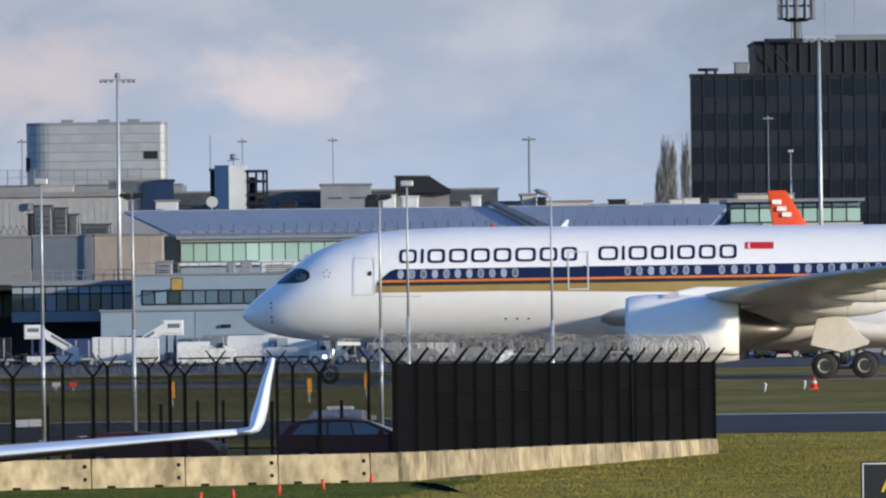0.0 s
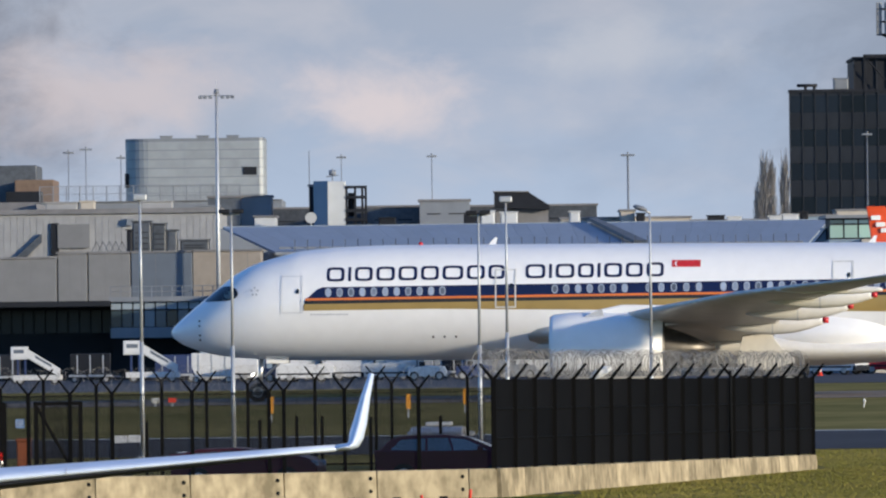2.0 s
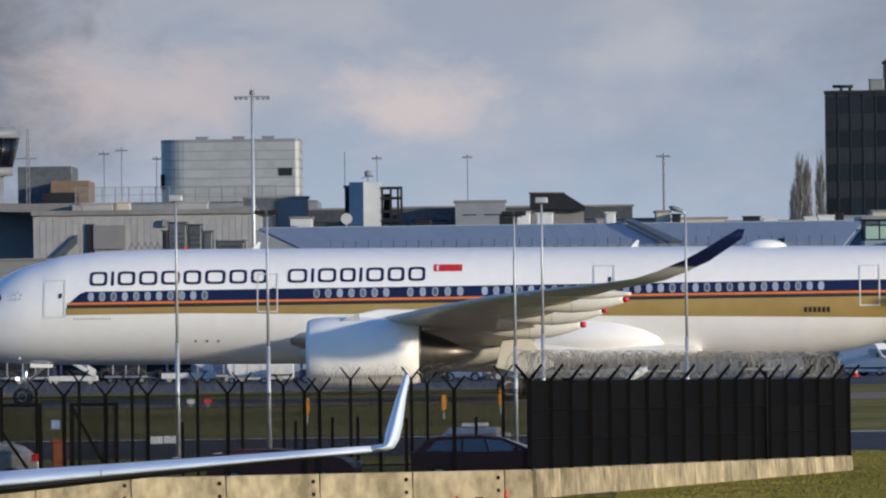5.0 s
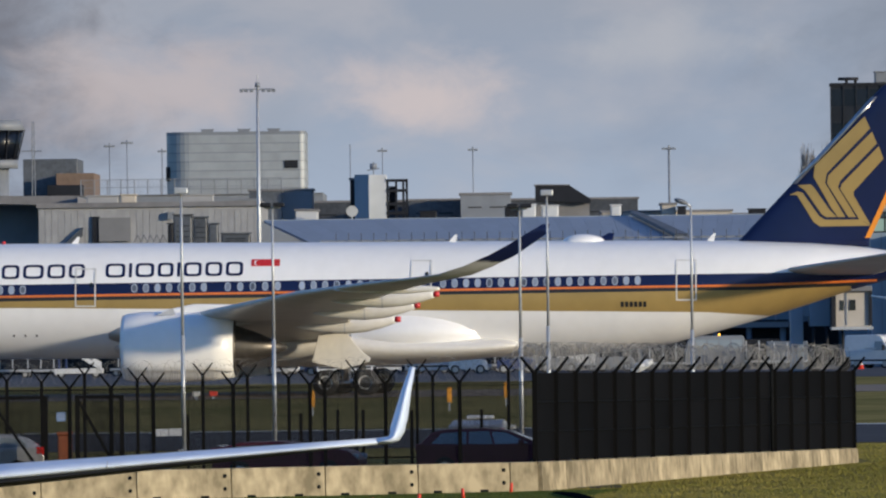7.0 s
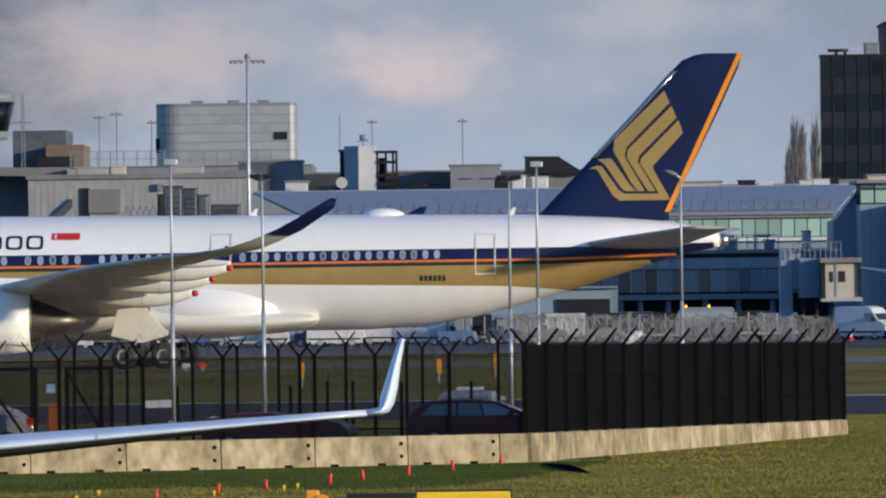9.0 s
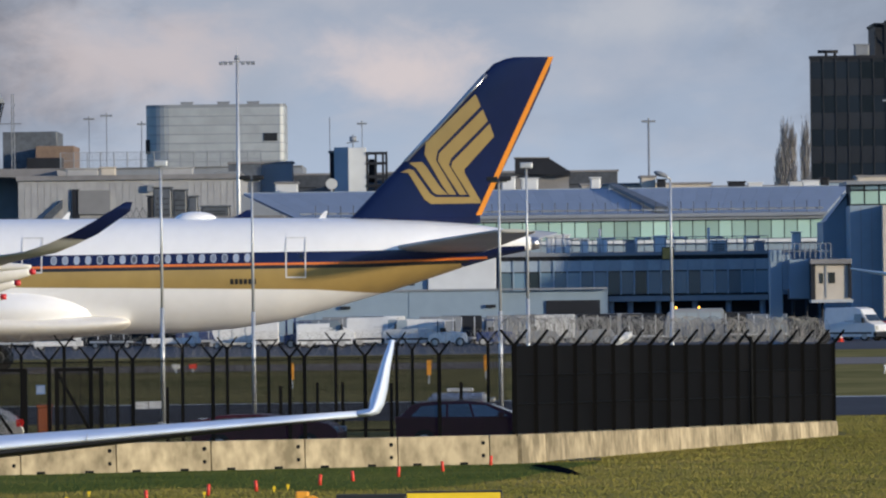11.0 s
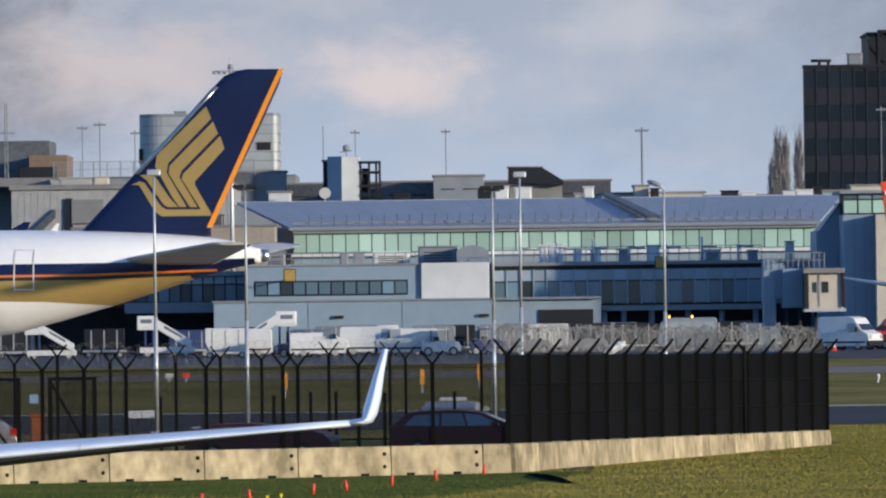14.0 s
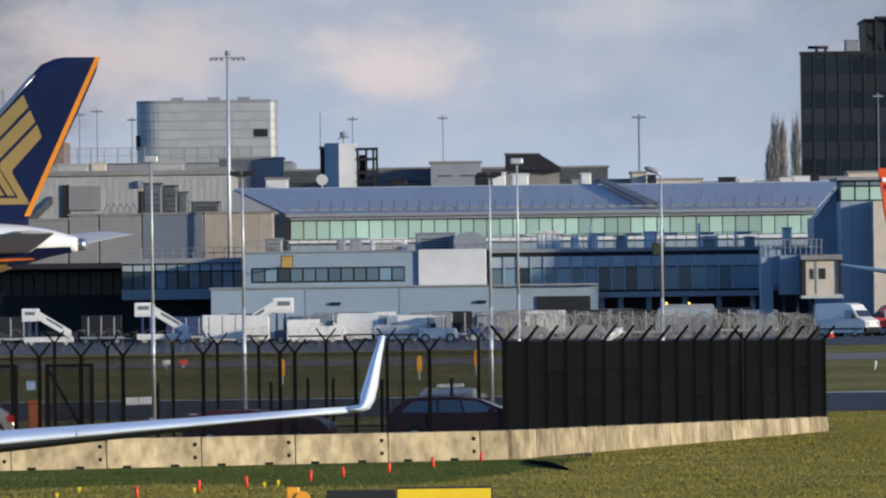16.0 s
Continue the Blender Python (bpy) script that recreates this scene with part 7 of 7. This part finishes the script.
def build_vehicles():
    panel_van(27.57, 675, -32, 4.1, 2.32, "white panel van parked on the apron")
    coach(16.85, 690, 180, "grey airport coach with amber beacons")
    hatchback(0.56 + 0.0, 284, -4, MAROON, "dark maroon hatchback car behind the fence", 1.49, 4.35, lamps=False)
    hatchback(0.18, 318, 86, SILVER_CAR, "pale silver car with a roof bar", 1.33, 4.2, True)
    hatchback(-5.28, 281, -8, MAROON, "dark red low car behind the fence", 1.22, 4.2, lamps=False)
    hatchback(-14.79, 288, 192, SILVER_CAR, "silver estate car with red tail lamps", 1.43, 4.2)
    stairs_truck(-12.52, 680, -1, "white mobile boarding stairs with enclosed platform", 0.84)
    stairs_truck(-19.4, 684, 1, "white mobile boarding stairs beside the pier", 0.78)
    stairs_truck(-27.07, 676, 1, "white mobile boarding stairs on the apron", 0.7)
    for i, (x, d) in enumerate([(-15.03, 672), (-13.66, 690), (-9.23, 678), (-7.67, 684), (-6.23, 690), (-4.78, 692), (-0.92, 676), (0.56, 684), (2.06, 690), (3.67, 680), (5.49, 688), (7.0, 682), (8.46, 690), (9.96, 684), (11.82, 690), (13.01, 680), (19.92, 690), (21.77, 686), (-23.93, 690), (-17.95, 688), (-30.07, 686), (-32.22, 690)]):
        cargo_cart(x, d, (2, 4, 1, 0, 4, 2, 0, 4, 1, 0, 4, 2, 1, 4, 0, 4, 4, 1, 4, 3, 4, 4)[i], "baggage cart with a pale container" if i % 3 else "low baggage cart with a metal container")
    panel_van(-2.71, 670, 180, 4.3, 1.9, "white service van on the apron")
    panel_van(-5.07, 678, 0, 4.6, 2.05, "white high-roof service van")
    panel_van(-14.15, 676, 180, 4.4, 2.0, "white service van by the boarding stairs")
    panel_van(-8.64, 668, 0, 4.0, 1.7, "small white service van")
    panel_van(31.48, 682, 190, 4.6, 2.2, "red and white service truck", RED)
    for i, (x, d, m) in enumerate([(-10.2, 670, 1), (-0.42, 668, 0), (2.84, 668, 1), (5.74, 672, 2), (9.61, 674, 2), (32.57, 678, 3), (34.71, 678, 3), (37.04, 678, 2)]):
        tug(x, d, (VEHICLE_WHITE, BLUE_PAINT, CLAD_GREY, DARK_CLAD)[m], "small baggage tug with a roof")
    # traffic cone
    for x, d in [(26.2, 668), (22.47, 462)]:
        c = thing("traffic_cone", pose(x, d, ground_z(d)), "red and white traffic cone", "cone", "cones")
        part("cone", tube(fresh(), (0, 0, 0.04), (0, 0, 0.6), 0.18, 0.04, 14), RED_STAKE, c)
        part("sleeve", tube(fresh(), (0, 0, 0.28), (0, 0, 0.42), 0.125, 0.087, 14), LINE_WHITE, c)
        part("foot", box(fresh(), -0.23, 0.23, -0.23, 0.23, 0, 0.05, 0.01), RED_STAKE, c)


# ---- markers, signs and the grass edge ----
def build_markers():
    for x, d, z in [(-7.06, 430, 0.95), (-1.12, 440, 0.9), (1.47, 455, 0.95)]:
        m = thing("marker_board", pose(x, d, ground_z(d)), "upright orange marker board on the grass", "marker", "marker boards")
        part("board", box(fresh(), -0.1, 0.1, -0.05, 0.05, 0.38, z + 0.15, 0.02), MARKER_ORANGE, m)
        part("stake", box(fresh(), -0.04, 0.04, -0.03, 0.03, 0, 0.42), GALV, m)
    for x, d, k in [(-14.03, 520, 0), (-13.17, 520, 1)]:
        m = thing("edge_marker", pose(x, d - 22, ground_z(498)), "low white edge marker" if k == 0 else "low red edge marker", "marker", "edge markers")
        part("board", box(fresh(), -0.2, 0.2, -0.05, 0.05, 0.2, 0.44, 0.02), LINE_WHITE if k == 0 else RED_STAKE, m)
        part("stake", box(fresh(), -0.05, 0.05, -0.03, 0.03, 0, 0.22), GALV, m)
    for x, d in [(19.83, 455), (21.99, 462)]:
        m = thing("edge_light", pose(x, d, ground_z(d)), "small white taxiway edge light", "light", "edge lights")
        part("stem", tube(fresh(), (0, 0, 0), (0.06, 0, 0.28), 0.04, n=8), LINE_WHITE, m)
        part("lens", tube(fresh(), (0.06, 0, 0.28), (0.02, 0, 0.42), 0.07, 0.05, 10), LINE_WHITE, m)
    # notices on the fence
    for x, z, w, h, mt in [(-9.24, 0.92, 0.367, 0.217, 0), (-8.85, 0.93, 0.367, 0.217, 0), (-12.23, 1.42, 0.267, 0.267, 1)]:
        m = thing("notice", pose(x, 291.8, z), "small pale notice on the rear fence" if mt == 0 else "small blue notice on the rear fence", "sign", "fence notices")
        part("plate", box(fresh(), -w / 2, w / 2, -0.02, 0.02, -h / 2, h / 2), CLAD_WHITE if mt == 0 else BLUE_NOTICE, m)
        for k in range(3):
            part("text_bar", box(fresh(), -w * 0.38, w * 0.38, -0.026, -0.02, -h * 0.28 + k * h * 0.25, -h * 0.2 + k * h * 0.25), SEAM, m)
    b = thing("orange_bin", pose(-11.88, 286, ground_z(286)), "orange grit bin behind the fence", "bin")
    part("body", box(fresh(), -0.2, 0.2, -0.3, 0.3, 0, 1.4, 0.04), TAN_ORANGE, b)
    part("lid", box(fresh(), -0.23, 0.23, -0.33, 0.33, 1.4, 1.5, 0.03), TAN_ORANGE, b)
    b = thing("concrete_block", pose(-9.28, 283, ground_z(283)), "weathered concrete block behind the fence", "block")
    part("block", box(fresh(), -0.55, 0.55, -0.4, 0.4, 0, 0.75, 0.05), CONCRETE, b)
    # red and yellow stakes in the grass
    rows = [(0.94, 263), (-0.32, 255.5), (-1.44, 249), (-2.53, 244), (-3.3, 240), (-4.72, 234), (-5.77, 230), (-7.01, 224)]
    for k, (x, d) in enumerate(rows):
        s = thing("red_stake", pose(x, d, ground_z(d)), "short red marker stake in the grass", "stake", "red stakes")
        o = part("stake", tube(fresh(), (0, 0, 0), (0.02 * (-1) ** k, 0, 0.27), 0.045, 0.042, 8), RED_STAKE, s)
    for x, d in [(-8.55, 230), (-4.29, 233), (-4.0, 235), (-5.81, 228), (-8.84, 224)]:
        s = thing("yellow_tag", pose(x, d, ground_z(d)), "tiny yellow marker tag in the grass", "stake", "yellow tags")
        part("stake", tube(fresh(), (0, 0, 0), (0.02, 0, 0.1), 0.015, n=6), YELLOW, s)
        part("tag", box(fresh(), -0.025, 0.045, -0.01, 0.01, 0.07, 0.14), YELLOW, s)
    # dark matting on the grass
    bm = fresh()
    secs = []
    x0, d0, x1, d1 = 2.11, 262, 3.11, 249
    for k in range(12):
        q = k / 11
        w, h = 0.05 + 0.2 * math.sin(math.pi * q) * (1.2 if q > 0.4 else 0.6), 0.03 + 0.09 * math.sin(math.pi * q) ** 0.7
        cx, cy = x0 + (x1 - x0) * q, d0 + (d1 - d0) * q
        secs.append([(cx + 0.1 * math.cos(a) + 0.0, cy + w * 3 * math.cos(a), ground_z(cy) + h * max(0.0, math.sin(a)) * (1 + 0.3 * noise.noise((cx * 3, a, 0)))) for a in [math.pi * i / 8 for i in range(9)]])
    loft(bm, secs, closed=False)
    solid("dark_matting", bm, MATTING, "crumpled black rubber matting on the grass", "matting")


BLUE_NOTICE = surface("blue_notice", (0.2, 0.32, 0.55), 0.5, dirt=0.15)
TAN_ORANGE = surface("dull_orange_plastic", (0.26, 0.07, 0.02), 0.6, dirt=0.2)


def lettering(parent, text, x, z, y, size, mat, name="lettering"):
    cu = bpy.data.curves.new(name, "FONT")
    cu.body, cu.size, cu.extrude, cu.align_x = text, size, 0.008, "CENTER"
    ob = new(name, cu)
    ob.data.materials.append(mat)
    ob.parent = parent
    ob.matrix_basis = Matrix.Translation((x, y, z)) @ Matrix.Rotation(math.pi / 2, 4, "X")
    return ob


def build_signs():
    d = 205
    s = thing("taxiway_sign", pose(0, d, ground_z(d)), "yellow and black lit taxiway sign on short legs", "sign", "taxiway signs")
    x0, xm, x1 = -2.48, -1.02, 0.97
    zt = 0.13 - ground_z(d)
    part("black_panel", box(fresh(), x0, xm, -0.12, 0.12, zt - 0.95, zt - 0.05, 0.02), SIGN_BLACK, s, "black location panel")
    part("yellow_panel", box(fresh(), xm + 0.01, x1 - 0.04, -0.12, 0.12, zt - 0.9, zt - 0.04, 0.01), YELLOW, s, "yellow direction panel")
    part("frame", box(fresh(), xm, x1, -0.1, 0.1, zt - 0.95, zt, 0.01), SIGN_BLACK, s)
    lettering(s, "APRON", xm + 0.8, zt - 0.56, -0.13, 0.42, SIGN_BLACK)
    for x in (x0 + 0.2, xm, x1 - 0.2):
        part("leg", tube(fresh(), (x, 0, 0), (x, 0, zt - 0.85), 0.04, n=8), GALV, s)
    l = thing("guard_light", pose(-3.15, 206, ground_z(206)), "orange topped guard light beside the taxiway sign", "light")
    h = 0.14 - ground_z(206)
    part("case", box(fresh(), -0.2, 0.1, -0.15, 0.15, h - 0.5, h, 0.05), MARKER_ORANGE, l)
    part("lens", tube(fresh(), (0.16, -0.2, h - 0.25), (0.16, 0.05, h - 0.25), 0.16, n=14), MARKER_ORANGE, l, "round orange lens")
    part("stem", tube(fresh(), (0, 0, 0), (0, 0, h - 0.45), 0.04, n=8), GALV, l)
    d = 235
    s = thing("taxiway_sign", pose(0, d, ground_z(d)), "black taxiway sign with a yellow letter and white border", "sign", "taxiway signs")
    x0, zt = 12.51, 0.45 - ground_z(d)
    part("panel", box(fresh(), x0, x0 + 1.5, -0.12, 0.12, zt - 1.0, zt, 0.02), SIGN_BLACK, s)
    for a, b, c, e in ((0.03, 1.47, zt - 0.06, zt - 0.03), (0.03, 0.06, zt - 0.97, zt - 0.03), (0.03, 1.47, zt - 0.97, zt - 0.94), (1.44, 1.47, zt - 0.97, zt - 0.03)):
        part("border", box(fresh(), x0 + a, x0 + b, -0.135, -0.12, c, e), LINE_WHITE, s)
    lettering(s, "A", x0 + 0.68, zt - 0.72, -0.13, 0.62, YELLOW)
    for x in (x0 + 0.2, x0 + 1.3):
        part("leg", tube(fresh(), (x, 0, 0), (x, 0, zt - 0.95), 0.04, n=8), GALV, s)


def build_near_jet():
    """The wing of a small parked jet that reaches in from outside the view."""
    d = 180
    j = thing("business_jet", pose(0, d, ground_z(d)), "small parked jet with a long silvery wing and upturned winglet", "airplane")
    g = ground_z(d)
    xt, zt_ = -1.58, 2.1 - g
    xr, zr = -8.12, 1.63 - g
    dx, dz = (xt - xr), (zt_ - zr)

    def sec(q, chord, h):
        cx, cz = xr + dx * q, zr + dz * q
        return [(cx, math.copysign(abs(math.cos(a)) ** 0.9, math.cos(a)) * chord / 2, cz - 0.15 * h + h * (0.65 if math.sin(a) > 0 else 0.35) * math.sin(a)) for a in [math.tau * k / 28 for k in range(28)]]
    bm = fresh()
    loft(bm, [sec(q, c, h) for q, c, h in ((-0.35, 2.7, 0.38), (0.0, 2.2, 0.31), (0.25, 1.9, 0.255), (0.5, 1.62, 0.205), (0.75, 1.35, 0.16), (0.97, 1.15, 0.12))])
    w = part("wing", bm, JET_WING, j, "smooth silvery wing")
    # separate dark shape below the wing: the underside's shade put into colour
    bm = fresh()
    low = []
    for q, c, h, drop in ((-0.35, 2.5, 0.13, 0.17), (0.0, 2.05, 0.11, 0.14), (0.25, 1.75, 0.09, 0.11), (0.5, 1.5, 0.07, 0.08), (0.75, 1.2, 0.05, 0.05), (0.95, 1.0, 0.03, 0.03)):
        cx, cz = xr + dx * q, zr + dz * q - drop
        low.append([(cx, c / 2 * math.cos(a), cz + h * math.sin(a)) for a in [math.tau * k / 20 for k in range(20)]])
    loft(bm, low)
    part("lower_skin", bm, DARK_CLAD, w, "dark shape for the wing's shaded underside")
    bm = fresh()
    xe, ze = -1.12, 3.43 - g
    u = 0.01
    # centre, width across and tilt of the section from the bend to the tip
    path = [(xr + dx * 0.97, zr + dz * 0.97, 0.12, 90, 1.15), (xt + 4 * u, zt_ + 1 * u, 0.14, 68, 1.1), (xt + 12 * u, zt_ + 7 * u, 0.23, 40, 1.05), (xt + 17 * u, zt_ + 20 * u, 0.28, 22, 1.0), (xt + 24 * u, zt_ + 45 * u, 0.26, 16, 0.9), (xt + 34 * u, zt_ + 90 * u, 0.18, 13, 0.7), (xe, ze, 0.1, 12, 0.5)]
    secs = []
    for k, (x, z, h, an, ch) in enumerate(path):
        n = Vector((-math.cos(radians(an)), 0, math.sin(radians(an))))
        secs.append([(x + n.x * h / 2 * math.sin(a), math.cos(a) * ch / 2 + 0.12 * max(0, k - 2), z + n.z * h / 2 * math.sin(a)) for a in [math.tau * i / 28 for i in range(28)]])
    loft(bm, secs)
    part("winglet", bm, JET_WING, w, "blended upturned winglet")
    for q in (0.22,):
        bm = fresh()
        c, h = 2.2 - 1.1 * q, 0.28 - 0.17 * q
        loft(bm, [sec(q, c + 0.02, h + 0.003), sec(q + 0.002, c + 0.02, h + 0.003)])
        part("panel_joint", bm, SEAM, w)
    xf = xr + dx * -0.35 - 1.2
    bm = fresh()
    loft(bm, [[(xf + r * math.cos(math.tau * k / 24), y, 1.9 + r * math.sin(math.tau * k / 24)) for k in range(24)] for y, r in ((-7, 0.1), (-6, 0.6), (-4, 1.0), (0, 1.1), (4, 1.0), (7, 0.5), (8, 0.2))])
    part("fuselage", bm, WHITE_SKIN, j)
    for x, y in ((xf - 0.9, 0.8), (xf + 0.9, 0.8), (xf, -5)):
        part("gear_leg", tube(fresh(), (x, y, 0.3), (x, y, 1.4), 0.07, n=8), GALV, j)
        part("wheel", tube(fresh(), (x - 0.1, y, 0.3), (x + 0.1, y, 0.3), 0.3, n=16), RUBBER, j)


build_terminal()
build_front_block()
build_left_hangar()
build_silver_store()
build_skyline()
build_tower_block()
build_right_pier()
build_poplars()
build_masts()
build_fence()
build_vehicles()
build_markers()
build_signs()
build_near_jet()



def motions():
    """The airliner rolls at a steady pace along the taxiway, nose first."""
    rows = (
        (0, -4.77),
        (0.5, -6.99),
        (1, -9.21),
        (1.5, -11.43),
        (2, -13.74),
        (2.5, -16.11),
        (3, -18.42),
        (3.5, -20.87),
        (4, -23.24),
        (6.5, -35.47),
        (7, -37.92),
        (7.5, -40.44),
        (8, -42.95),
        (8.5, -45.46),
        (9, -47.88),
        (9.5, -50.25),
        (12, -61.94),
        (12.5, -64.27),
        (13, -66.52),
        (13.5, -68.73),
        (14, -71.06),
        (14.5, -73.37),
        (15, -75.69),
        (15.5, -77.99),
        (16, -80.44),
    )
    yaws = ((0, 3.5), (9.5, 3.7), (11, 4.1), (12.5, 4.8), (13.3, 5.8), (14, 7.0), (14.75, 8.4), (15.5, 9.9), (16, 10.9))

    def between(table, t):
        for (t0, a), (t1, b) in zip(table, table[1:]):
            if t <= t1:
                return a + (b - a) * (t - t0) / (t1 - t0)

    def place(t):
        """The tail holds its pace while the main gear keeps to the line and the nose swings away."""
        x, yaw = between(rows, t), radians(between(yaws, t))
        tail = x + 58.92 * math.cos(radians(3.5))
        gear = 519.3 - 0.061 * x - 31.6 * math.sin(radians(3.5))
        return pose(tail - 58.92 * math.cos(yaw), gear + 31.6 * math.sin(yaw), 0, 0, 0, -math.degrees(yaw))

    walk(airliner, [(t, place(t)) for t in sorted({t for t, _ in rows} | {t for t, _ in yaws})])


airliner = build_airliner()
motions()
